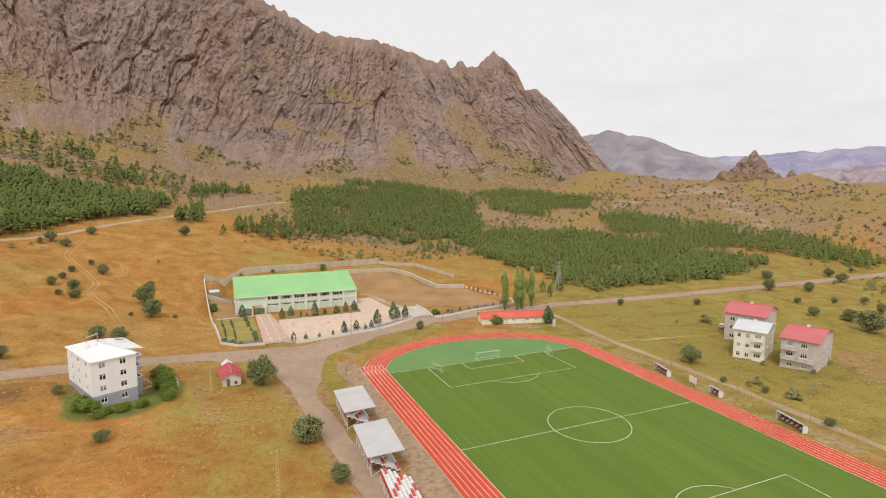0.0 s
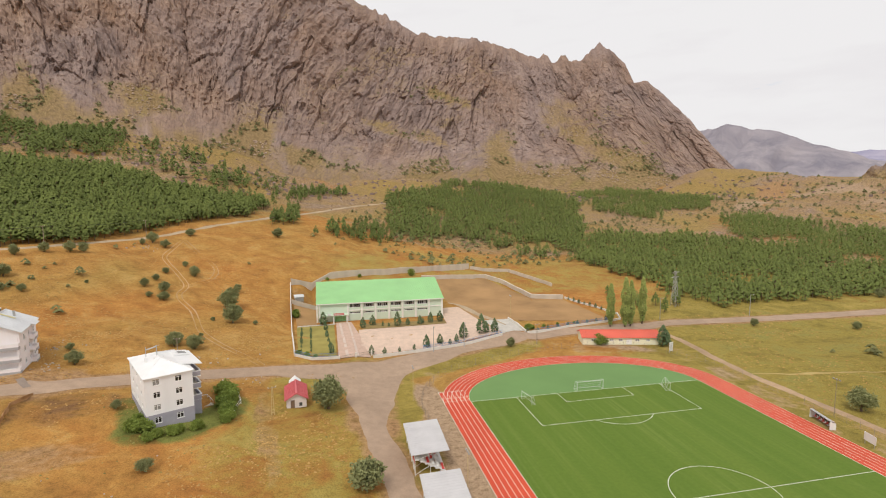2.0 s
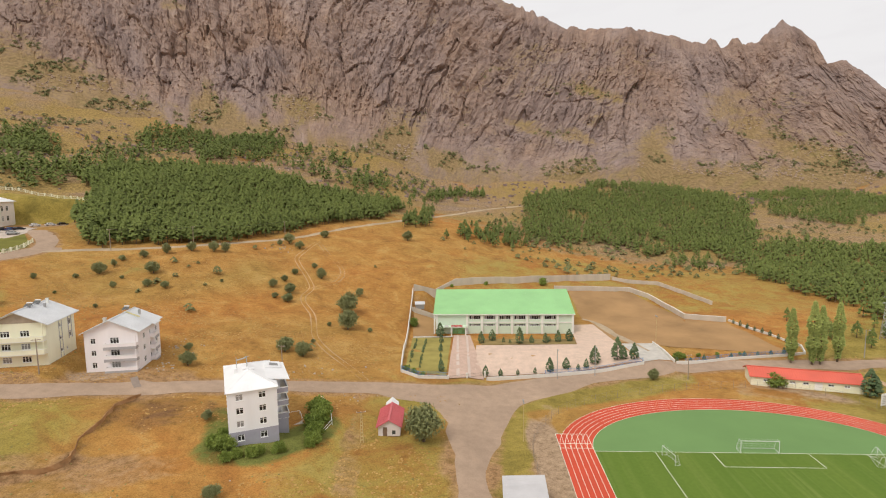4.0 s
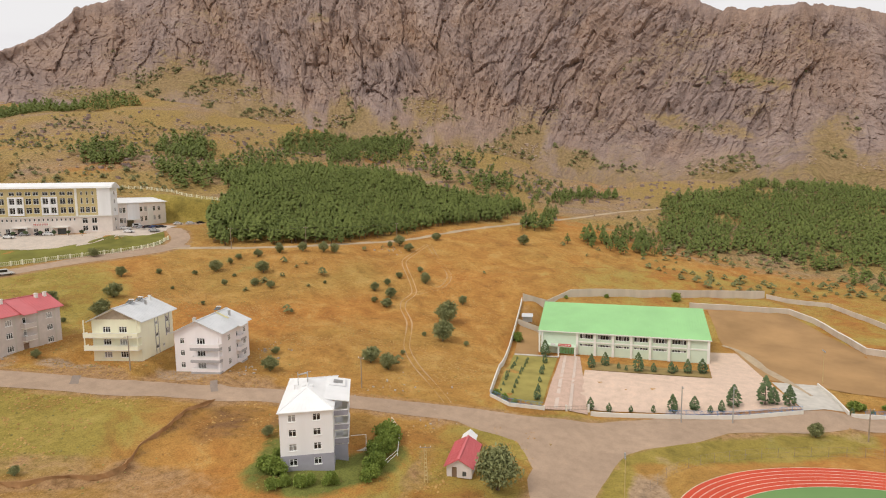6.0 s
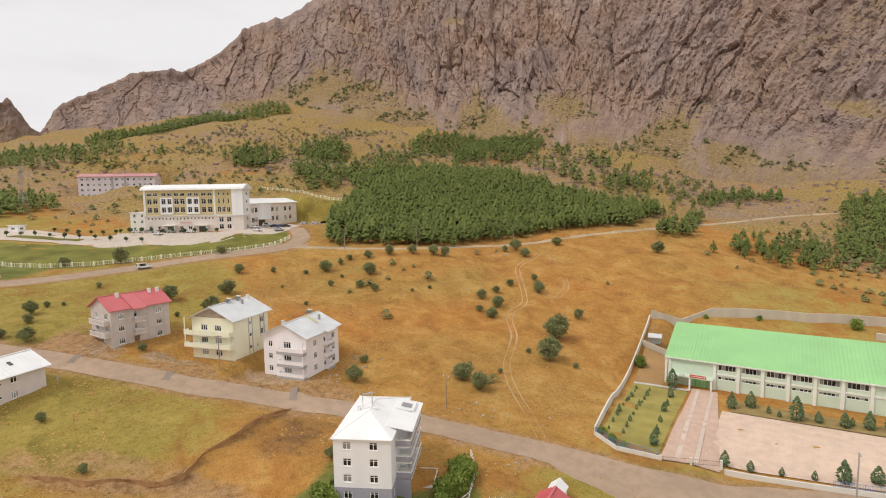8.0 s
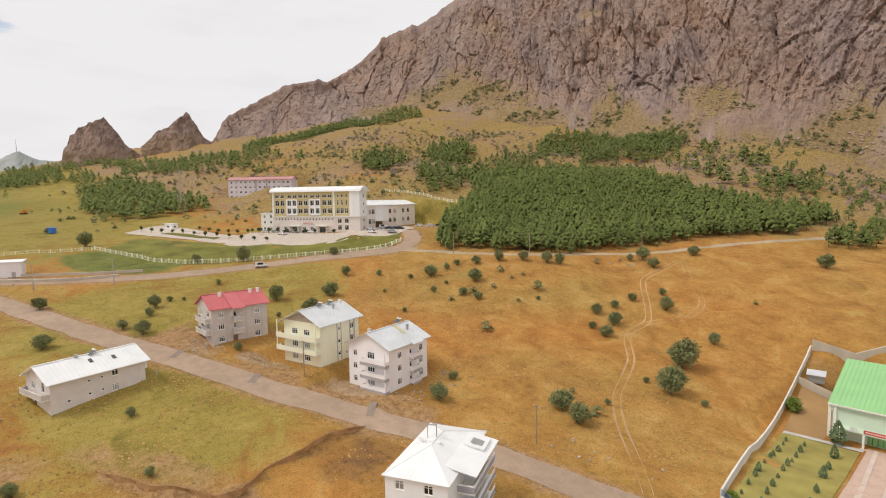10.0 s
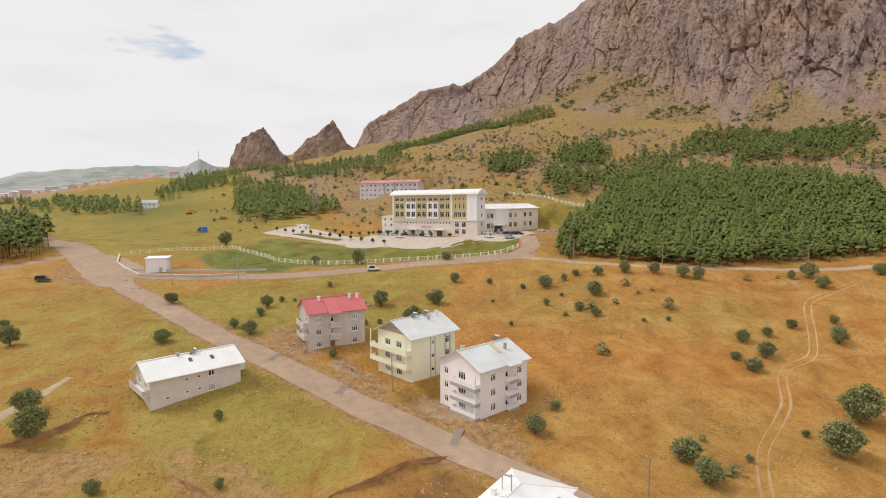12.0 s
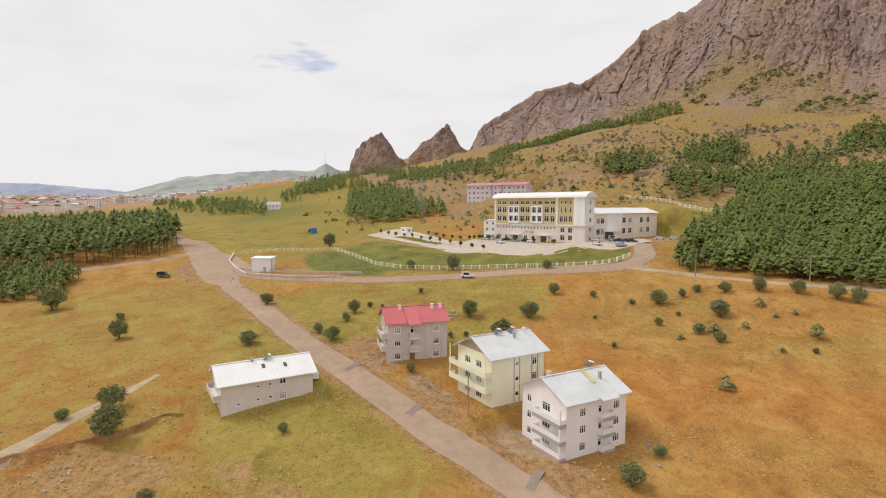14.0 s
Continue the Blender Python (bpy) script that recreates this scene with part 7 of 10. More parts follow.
# ---- the school and its grounds ----
def school():
    turn, z0 = 30.7, 36.7
    L, D, eave = 46.0, 8.0, 19.3
    m = pose(-293.5, 70.0, z0, 0, 0, turn)
    h = thing("school", m, "five-storey beige and ochre school with a pale barrel-edged roof", "school building")
    rows = [1.3, 5.0, 9.0, 12.8, 16.5]
    cols = [2.6, 5.4, 15.2, 18.0, 27.8, 30.7]
    bay = [9.3, 12.1, 21.5, 24.4]
    win = {"S": [], "E": [], "N": [], "W": []}
    for k, z in enumerate(rows):
        tall = 2.5 if k in (2, 3) else (1.5 if k == 4 else 1.8)
        if k >= 2:
            win["S"] += [(s, z, 2.1, tall, 2) for s in cols] + [(s, z, 2.05, tall, 2) for s in bay]
            win["S"] += [(s, z, 0.8 if k > 2 else 1.6, tall, 1 if k > 2 else 2) for s in (34.9, 37.0, 39.2)]
        elif k == 1:
            win["S"] += [(1.8 + j * 1.66, z + 0.7, 0.7, 1.1, 1) for j in range(19)] + [(s, z - 0.5, 2.0, 2.2, 2) for s in (35.6, 39.2)]
        else:
            win["S"] += [(s, z, 1.7, 1.5, 2) for s in (2.6, 6.8, 17.0, 21.0)] + [(s, z, 2.0, 2.2, 2) for s in (35.6, 39.2)]
        win["E"] += [(s, z, 1.5, min(tall, 1.7), 2) for s in (4.6,)]
    doors = (("S", 11.8, 0.0, 2.8, 2.6, DARK_GLASS), ("S", 26.6, 0.0, 3.2, 2.6, DARK_GLASS))
    for side in "SENW":
        origin, along, t = SIDE_FRAMES[side](L, D)
        length = L if side in "SN" else D
        holes = [(s - w / 2, s + w / 2, z, z + hh) for s, z, w, hh, *_ in win[side]] + [(s - w / 2, s + w / 2, z, z + hh) for sd, s, z, w, hh, _ in doors if sd == side]
        o2, l2 = (origin, length) if side in "SN" else (origin + along * 0.305, length - 0.61)
        if side in "EW":
            holes = [(a - 0.305, b - 0.305, c, d) for a, b, c, d in holes]
        for za, zb, mat in ((-2.0, 7.6, BEIGE_STONE), (7.602, eave, OCHRE_WALL if side == "S" else WHITE_WALL)):
            bm = bmesh.new()
            cut = [(a, b, max(c, za), min(d, zb)) for a, b, c, d in holes if d > za and c < zb]
            wall_mesh(bm, o2, along, l2, za, zb, 0.3, cut)
            part("wall", bm, mat, h)
        for k, (s, z, w, hh, lv) in enumerate(win[side]):
            place_window(h, origin, along, t, s, z, w, hh, lv, rail=hh > 1.2)
    for sd, s, z, w, hh, mat in doors:
        bm = bmesh.new()
        box(bm, s - w / 2, 0.12, z, s + w / 2, 0.18, z + hh)
        part("door", bm, mat, h)
    # white bays, projecting a little, round the paired windows
    for s0, s1 in ((7.8, 13.6), (20.0, 25.9)):
        holes = [(s - w / 2, s + w / 2, z, z + hh) for s, z, w, hh, *_ in win["S"] if s0 < s < s1 and 8 < z < 15.5]
        bm = bmesh.new()
        wall_mesh(bm, Vector((s0, -0.45, 0)), Vector((1, 0, 0)), s1 - s0, 8.2, 15.9, 0.44, [(a - s0, b - s0, c, d) for a, b, c, d in holes])
        part("bay", bm, WHITE_WALL, h, "white projecting window bay")
    for s0, s1 in ((0.0, 0.9), (32.4, 33.3)):
        bm = bmesh.new()
        box(bm, s0, -0.2, 7.7, s1, -0.003, eave)
        part("pilaster", bm, PALE_TRIM, h)
    bm = bmesh.new()
    box(bm, 41.0, -0.5, 7.6, 46.1, -0.003, eave + 0.2)
    part("stair_tower", bm, WHITE_WALL, h)
    bm = bmesh.new()
    box(bm, 33.5, -0.35, 7.3, 46.1, -0.004, 7.9)
    box(bm, 0.0, -0.3, 7.45, 33.4, -0.004, 7.75)
    part("string_course", bm, PALE_TRIM, h)
    bm = bmesh.new()
    box(bm, L + 0.004, 0.4, 7.5, L + 0.3, 2.8, eave + 0.2)
    part("corner_bay", bm, WHITE_WALL, h, "plain white corner bay")
    for s in (11.8, 26.6):
        bm = bmesh.new()
        box(bm, s - 3.2, -2.4, 3.0, s + 3.2, -0.02, 3.25)
        part("canopy", bm, PALE_TRIM, h)
        for x in (s - 2.9, s + 2.9):
            bm = bmesh.new()
            box(bm, x - 0.15, -2.3, -1.5, x + 0.15, -2.0, 3.0)
            part("canopy_post", bm, PALE_TRIM, h)
    bm = bmesh.new()
    box(bm, 16.0, -0.08, 3.9, 22.0, -0.01, 4.9)
    part("sign", bm, PALE_TRIM, h)
    bm = bmesh.new()
    for j in range(9):
        box(bm, 16.3 + j * 0.62, -0.11, 4.45, 16.75 + j * 0.62, -0.081, 4.75)
        box(bm, 16.3 + j * 0.62, -0.11, 4.05, 16.7 + j * 0.62, -0.081, 4.3)
    part("sign_text", bm, RED_PAINT, h, "red lettering above the entrance")
    for k in range(6):
        z = eave * k / 5
        bm = bmesh.new()
        box(bm, 0.32, 0.32, z - 0.25, L - 0.32, D - 0.32, z - 0.01)
        part("floor_slab", bm, CONCRETE, h)
    bm = bmesh.new()
    box(bm, 0.6, 4.0, -1, L - 0.6, 4.2, eave - 0.3)
    part("inner_wall", bm, DARK_ROOM, h)
    # roof: low hipped sheet with wide rounded eaves
    o = 1.0
    prof = [(-o, 0.0), (-o + 0.3, 0.8), (0.8, 1.7), (D / 2, 2.5), (D - 0.8, 1.7), (D + o - 0.3, 0.8), (D + o, 0.0)]
    bm = bmesh.new()
    ends = []
    for x in (-o, L + o):
        ends.append([bm.verts.new((x, y, eave + z)) for y, z in prof])
    n = len(prof)
    for i in range(n - 1):
        bm.faces.new((ends[0][i], ends[1][i], ends[1][i + 1], ends[0][i + 1]))
    bm.faces.new((ends[0][0], ends[0][n - 1], ends[1][n - 1], ends[1][0]))
    bm.faces.new(ends[0])
    bm.faces.new(ends[1][::-1])
    part("roof_sheet", bm, WHITE_ROOF, h)
    bm = bmesh.new()
    for k in range(40):
        x = -o + (L + 2 * o) * k / 39
        for (ya, za), (yb, zb) in zip(prof, prof[1:]):
            rod(bm, (x, ya, eave + za + 0.02), (x, yb, eave + zb + 0.02), 0.04, sides=3)
    part("roof_seam", bm, WHITE_ROOF, h)
    # west annex
    bm = bmesh.new()
    box(bm, -8.0, 2.0, -2.0, -0.01, 14.0, 9.0)
    part("annex", bm, PALE_TRIM, h)
    bm = bmesh.new()
    box(bm, -8.3, 1.7, 9.002, -0.01, 14.3, 9.3)
    part("annex_roof", bm, WHITE_ROOF, h)
    for z in (1.0, 4.2, 7.0):
        for x in (-6.0, -2.4):
            place_window(h, Vector((0, 2.0 - 0.13, 0)), Vector((1, 0, 0)), 0, x, z, 1.2, 1.4, 2)
    return h


school()


def school_wing():
    L, D, eave = 13.0, 54.0, 11.4
    rows = [1.0, 4.6]
    win = {"E": [(s, z, 2.7, 2.4, 2) for z in (2.0, 6.7) for s in (4.0, 7.2, 24.5, 29.5, 39.5, 45.5)], "S": [(s, z, 1.4, 1.6, 2) for z in (1.5, 5.4) for s in (4, 9)]}
    h = house("school_wing", pose(-271.4, 95.6, 38.1, 0, 0, 23.5), L, D, -1.5, eave, LIGHT_STONE, win, "two-storey pale school wing with a pale sheet roof", roof=dict(axis="y", ridge=eave + 2.2, over=0.8, material=WHITE_ROOF, gap=1.2), group="", doors=(("E", 12.6, 0.0, 7.0, 3.2, DARK_GLASS),))
    bm = bmesh.new()
    box(bm, L + 0.003, 10.3, 3.4, L + 0.35, 22.0, eave)
    part("bay", bm, WHITE_WALL, h, "plain white panel on the wing")
    bm = bmesh.new()
    box(bm, L + 0.003, 31.6, -1.5, L + 0.3, 37.4, 8.2)
    part("bay", bm, PALE_TRIM, h)
    bm = bmesh.new()
    box(bm, L + 0.01, 8.6, 3.2, L + 3.4, 17.0, 3.45)
    part("canopy", bm, PALE_TRIM, h)


school_wing()


DORM_WALL = surface("pale_lilac_render", (0.74, 0.67, 0.70), 0.85, spread=0.08, coarse=0.3, streak=True)
DORM_ROOF = surface("faded_red_roof", (0.55, 0.27, 0.27), 0.7, spread=0.12, coarse=0.2)


def dormitory():
    L, D, eave = 47.0, 13.0, 14.8
    win = {"S": [(2.4 + j * 3.52, z, 1.5, 1.6, 2) for z in (1.4, 4.9, 8.4, 11.9) for j in range(13)], "E": [(s, z, 1.4, 1.6, 2) for z in (1.4, 4.9, 8.4, 11.9) for s in (3.2, 9.6)]}
    h = house("dormitory", pose(-438, 107.5, 53.0, 0, 0, 42), L, D, -2.0, eave, DORM_WALL, win, "far pale lilac four-storey dormitory with a faded red roof", roof=dict(axis="x", ridge=eave + 2.0, over=0.8, material=DORM_ROOF, gap=1.5), group="")
    for s0, s1 in ((20.2, 21.4), (28.2, 29.4)):
        bm = bmesh.new()
        box(bm, s0, -0.25, -2, s1, -0.003, eave)
        part("pilaster", bm, GREY_PANEL, h)


dormitory()

FORECOURT = asphalt_material("grey_beige_paving", (0.57, 0.485, 0.41), 0.08)
SCHOOL_LAWN = surface("school_lawn", (0.19, 0.182, 0.04), 0.95, spread=0.42, coarse=0.1, fine=1.5, spec=0.2)
for k, outline in enumerate(([(-352, 19), (-275, 41), (-272, 62), (-366, 40)], [(-275, 41), (-246, 70), (-249, 92), (-302, 62)], [(-246, 70), (-234, 102), (-257, 101), (-262, 84)], [(-257, 97), (-234, 102), (-243, 118), (-262, 128)])):
    paved("school_forecourt", outline, FORECOURT, 0.15 + 0.03 * k, "pale grey-beige paved school forecourt and car park", "car park", 4)
for k, outline in enumerate(([(-303, 0), (-264, 12.5), (-274, 41.5), (-322, 19)], [(-264, 12.5), (-247, 31), (-252, 65), (-274, 42)], [(-247, 31), (-226.5, 74), (-242, 86), (-252, 65)], [(-226.5, 74), (-224.5, 92), (-234, 101), (-242, 86)])):
    paved("lawn", outline, SCHOOL_LAWN, 0.16 + 0.02 * k, "green lawn in front of the school", "lawn", 4)
paved("car_park_island", [(-334, 30), (-296, 42), (-298, 46), (-336, 35)], SCHOOL_LAWN, 0.34, "narrow green island in the school car park", "lawn", 3)


def picket_fence(name, line, label, height=1.5, gap=0.55, bay=3.0):
    f = thing(name, pose(0, 0, 0), label, "fence")
    p = smooth_line(line, bay)
    bm_post, bm_bar = None, None
    for i, (x, y) in enumerate(p):
        z = level(x, y)
        bm = bmesh.new()
        box(bm, -0.19, -0.19, -0.4, 0.19, 0.19, height + 0.2)
        ob = part("post", bm, CREAM_WALL, f)
        ob.location = (x, y, z)
        if i + 1 < len(p):
            x2, y2 = p[i + 1]
            z2 = level(x2, y2)
            bm = bmesh.new()
            for h in (0.25, height - 0.1):
                rod(bm, (x, y, z + h), (x2, y2, z2 + h), 0.06, sides=4)
            n = int(bay / gap)
            for j in range(1, n + 1):
                u = j / (n + 1)
                xx, yy, zz = x + (x2 - x) * u, y + (y2 - y) * u, z + (z2 - z) * u
                rod(bm, (xx, yy, zz + 0.1), (xx, yy, zz + height), 0.055, sides=4)
            part("rail_panel", bm, CREAM_WALL, f)
    return f


picket_fence("school_fence", [(-304, -3), (-285, 4), (-265.5, 11), (-250, 27), (-238, 48), (-226, 72), (-222.6, 84), (-225, 94)], "cream concrete post-and-rail fence along the school lawn")
picket_fence("school_fence", [(-312, -42), (-311, -28), (-308, -14), (-304, -4)], "cream concrete fence at the road corner", 1.3)
picket_fence("school_fence", [(-322, 161), (-308, 165), (-293, 168), (-276, 168.5), (-256, 168), (-246, 160)], "cream fence on the bank behind the school", 1.5)
wall_run("roadside_wall", [(-288, -45), (-281, -42), (-271, -27), (-262, -12), (-256, 2)], 0.9, 0.4, YARD_WALL, "low stone wall along the road bend")


def transformer_hut():
    h = house("transformer_hut", pose(-275.2, -37.0, level(-271, -32) - 0.2, 0, 0, 72), 7.4, 5.0, -1.0, 5.6, PINKISH_WALL, {"E": [(2.4, 1.6, 0.7, 0.7, 1)]}, "small whitewashed utility building with a flat pale roof", group="small outbuildings", doors=(("S", 5.0, 0.2, 1.1, 2.1, GREY_METAL),))
    bm = bmesh.new()
    slab(bm, [(-0.4, -0.4, 5.75), (7.8, -0.4, 5.75), (7.8, 5.4, 6.15), (-0.4, 5.4, 6.15)], 0.16)
    part("roof", bm, WHITE_ROOF, h)


transformer_hut()
wall_run("low_wall", [(-313, -46), (-296, -46.5), (-283, -43.5), (-271, -39), (-264, -29), (-258.5, -21), (-253.5, -6)], 0.9, 0.35, YARD_WALL, "low weathered stone wall along the road corner", 0.1)


# ---- three houses east of the sports ground ----
def east_houses():
    rows = [1.0, 4.0, 7.0]

    def make(x, y, turn, L, D, eave, ridge, wall, roof_mat, axis, label, win, bal=()):
        h = house("apartment_house", at(x, y, turn, -0.2), L, D, 0.0, eave, wall, win, label, roof=dict(axis=axis, ridge=ridge, over=0.6, material=roof_mat, gap=0.7), group="houses beside the meadow", plinth=0.25)
        for side, s0, s1, z in bal:
            balcony(h, L, D, side, s0, s1, z, 1.2, wall, 0.95)
        chimney(h, L * 0.5, D * 0.5, ridge - 0.3, 0.7, 0.7, PALE_TRIM)
        return h

    make(73.6, -26.0, -64, 8.6, 14.8, 9.6, 11.0, IVORY_WALL, SILVER_ROOF, "x", "ivory three-storey house with a silver roof in the meadow",
         {"S": grid_windows((1.4, 3.8), rows, 1.1, 1.3, 2) + grid_windows((6.6,), rows, 1.8, 1.5, 3), "E": grid_windows((4, 11), rows, 1.0, 1.3, 2), "W": grid_windows((4, 11), rows, 1.0, 1.3)}, [("S", 5.4, 8.2, z) for z in (0.7, 3.7, 6.7)])
    make(77.6, -38.6, -70, 9.2, 18.0, 9.4, 11.6, RAW_WALL, RED_ROOF, "x", "unfinished grey plastered house with a red roof in the meadow",
         {"S": grid_windows((2.2, 5.8), rows[1:], 1.7, 1.4, 3) + grid_windows((2.4, 6.0), rows[:1], 1.4, 1.0, 2), "E": grid_windows((3.5, 7.5), rows, 1.0, 1.3, 1) + grid_windows((13,), rows, 0.9, 1.3, 1), "W": grid_windows((4, 11), rows, 1.0, 1.3)}, [("S", 0.2, 4.2, 3.2), ("S", 0.2, 4.2, 6.2), ("S", 4.4, 8.6, 3.2)])
    make(87.6, -11.2, -66, 12.4, 16.5, 10.0, 12.4, RAW_WALL, RED_ROOF, "x", "grey plastered house with a red roof behind the meadow",
         {"S": grid_windows((2.4, 6.0, 9.6), rows, 1.5, 1.4, 2), "E": grid_windows((4, 11), rows, 1.2, 1.3), "W": grid_windows((4, 11), rows, 1.2, 1.3)}, [("S", 7.6, 11.6, z) for z in (3.2, 6.2)])


east_houses()


# ---- crags, far ridges and the town ----
def crag(name, start, end, base, profile, depth, seed, label, grass=0.3, nu=150, nv=91):
    """A rock tooth along a short ridge line: crest heights along it, steep ribbed flanks to both sides."""
    p = np.array(profile, float)
    u, w = np.linspace(0, 1, nu), np.linspace(-1, 1, nv)
    U, Wd = np.meshgrid(u, w, indexing="ij")
    length = math.hypot(end[0] - start[0], end[1] - start[1])
    shift = 0.035 * fractal(U * 5, Wd * 2.5, 0, 3, seed + 2)
    ridge = np.interp(np.clip(U + shift * (np.abs(Wd) > 0.04), 0, 1) * p[-1, 0], p[:, 0], p[:, 1])
    fall = 1 - np.abs(Wd) ** 1.15
    ribs = np.abs(fractal(U * length / 14, Wd * 1.1, 0, 4, seed, 0.6))
    z = ridge * fall - 26 * np.abs(Wd) ** 2.5 - ridge * 0.17 * ribs * np.clip(np.abs(Wd) * 4, 0, 1) * fall + 3.2 * fractal(U * length / 9, Wd * depth / 12, 0, 4, seed + 5, 0.6) * np.clip(ridge / 20, 0.2, 1)
    ax, ay = (end[0] - start[0]) / length, (end[1] - start[1]) / length
    off = Wd * depth * (0.45 + 0.55 * np.clip(ridge / p[:, 1].max(), 0, 1)) + 3.0 * fractal(U * length / 11, z / 15, 0, 4, seed + 9, 0.6)
    x, y = start[0] + ax * length * U + ay * off, start[1] + ay * length * U - ax * off
    P = np.stack([x, y, base + z], -1).reshape(-1, 3)
    ob = mesh_object(name, P, grid_faces(nu, nv)[:, ::-1], ROCK)
    low = (grass * (1 - ease(0.1, 0.45, z / p[:, 1].max())) + 0.15).ravel()
    ob.data.attributes.new("ledge", "FLOAT", "POINT").data.foreach_set("value", low.astype(np.float32))
    ob.data.attributes.new("face", "FLOAT_VECTOR", "POINT").data.foreach_set("vector", np.stack([U * length + 0.4 * off, base + z + 0.6 * np.abs(off), z * 0], -1).astype(np.float32).ravel())
    return tagged(ob, label, "rock", kind="structure")


crag("crag", (-923, 78), (-901, 198), 103, [(0, 0), (6, 8), (10, 20), (17, 37), (27, 46), (41, 58), (58, 68), (61, 69), (68, 57), (80, 41), (92, 26), (110, 12), (132, -4)], 38, 3, "brown rock tooth rising from the ridge")
crag("crag", (-914, 178), (-886, 272), 138, [(0, -8), (10, 2), (18, 8), (28, 18), (42, 27), (58, 38), (70, 44), (76, 43), (80, 34), (87, 22), (95, 12), (114, 0)], 28, 7, "brown rock tooth rising from the ridge")
crag("crag", (528, 383), (582, 312), 58, [(0, -4), (14, 3), (26, 12), (40, 17), (57, 31), (70, 36), (79, 28), (85, 16), (101, 9), (112, -3)], 26, 12, "reddish rock pinnacle above the valley", 0.55)
crag("crag", (581, 316), (593, 296), 50, [(0, 4), (6, 16), (11, 22), (17, 16), (24, 6)], 14, 15, "small rock pinnacle beside the gorge", nu=40, nv=31)
crag("crag", (592, 299), (609, 271), 46, [(0, 10), (8, 16), (16, 15), (26, 15), (33, 2)], 15, 17, "small rock pinnacle beside the gorge", nu=40, nv=31)


# mottled hill surface whose base colour carries the haze of distance
def haze_surface(name, low, high, scale):
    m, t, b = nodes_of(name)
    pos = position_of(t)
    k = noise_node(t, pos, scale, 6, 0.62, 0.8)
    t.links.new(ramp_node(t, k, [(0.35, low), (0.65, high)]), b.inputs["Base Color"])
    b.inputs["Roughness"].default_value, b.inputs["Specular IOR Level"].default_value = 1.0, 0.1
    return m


# blue, violet, mauve and pale tints: aerial haze put into the base colours
HAZE_BLUE = haze_surface("haze_blue_hills", (0.30, 0.33, 0.42), (0.42, 0.445, 0.53), 0.006)
EAST_HAZE_BLUE = haze_surface("haze_violet_hills", (0.25, 0.245, 0.36), (0.40, 0.37, 0.46), 0.006)
HAZE_GREY = haze_surface("haze_grey_hills", (0.215, 0.20, 0.235), (0.36, 0.325, 0.345), 0.008)
HAZE_GREEN = haze_surface("haze_green_hills", (0.24, 0.27, 0.25), (0.42, 0.42, 0.40), 0.008)
HAZE_MAUVE = haze_surface("haze_mauve_hills", (0.27, 0.215, 0.25), (0.45, 0.37, 0.385), 0.01)


def far_ridge(name, crest, depth, foot, material, rough, seed, label):
    """A distant hill range: a crest line with slopes falling to both sides."""
    p = np.array(crest, float)
    s = np.linspace(0, 1, len(p))
    u = np.linspace(0, 1, 220)
    c = np.stack([np.interp(u, s, p[:, k]) for k in range(3)], 1)
    kernel = np.hanning(25)
    kernel /= kernel.sum()
    c = np.stack([np.convolve(np.pad(c[:, k], 12, "edge"), kernel, "valid") for k in range(3)], 1)
    d = np.gradient(c[:, :2], axis=0)
    n = np.stack([d[:, 1], -d[:, 0]], 1) / np.hypot(d[:, 0], d[:, 1])[:, None]
    w = np.linspace(-1, 1, 41)
    fall = np.abs(w) ** 0.85
    run = np.arange(220) / 9.0
    U, Wd = np.meshgrid(run, w, indexing="ij")
    spur = fractal(U + 3 * Wd, Wd * 2.5, 0, 5, seed)
    z = c[:, None, 2] * (1 - fall)[None] + foot * fall[None] + rough * spur * (0.35 + 0.65 * np.sin(np.clip(fall, 0, 1) * np.pi))[None]
    x = c[:, None, 0] + n[:, None, 0] * w[None] * depth
    y = c[:, None, 1] + n[:, None, 1] * w[None] * depth
    ob = mesh_object(name, np.stack([x, y, z], -1).reshape(-1, 3), grid_faces(220, 41), material, True)
    return tagged(ob, label, "hills", kind="structure")


# east: dome and long ranges beyond the gorge, haze-tinted grey-blue and blue
far_ridge("backdrop", [(1240, 2000, 90), (1390, 1890, 235), (1453, 1836, 262), (1526, 1777, 288), (1657, 1660, 245), (1838, 1467, 148), (1960, 1340, 90)], 420, 30, HAZE_GREY, 16, 5, "distant rounded hill beyond the gorge, painted haze-grey")
far_ridge("backdrop", [(2150, 2450, 180), (2500, 2000, 210), (2720, 1800, 215), (2900, 1560, 240), (3080, 1300, 250), (3250, 1050, 240), (3350, 700, 220)], 600, 30, EAST_HAZE_BLUE, 22, 9, "distant mountain range tinted blue for haze")
far_ridge("backdrop", [(1500, 1150, 60), (1620, 980, 90), (1700, 850, 112), (1760, 720, 110), (1850, 560, 100)], 330, 30, HAZE_MAUVE, 18, 11, "distant gorge wall tinted mauve for haze")
# west: a long hill with a cone and mast, haze-paled green-grey
far_ridge("backdrop", [(-2600, -1000, 70), (-2520, -640, 105), (-2540, -400, 178), (-2560, -200, 200), (-2560, -49, 212), (-2551, 120, 214), (-2500, 300, 214), (-2450, 500, 200)], 700, 50, HAZE_GREEN, 7, 21, "distant green hill above the town, greyed for haze")
far_ridge("backdrop", [(-3700, -2500, 190), (-3900, -2000, 205), (-3980, -1500, 200), (-3950, -1100, 165), (-3900, -600, 110)], 500, 40, HAZE_BLUE, 12, 23, "distant hills on the horizon tinted blue for haze")
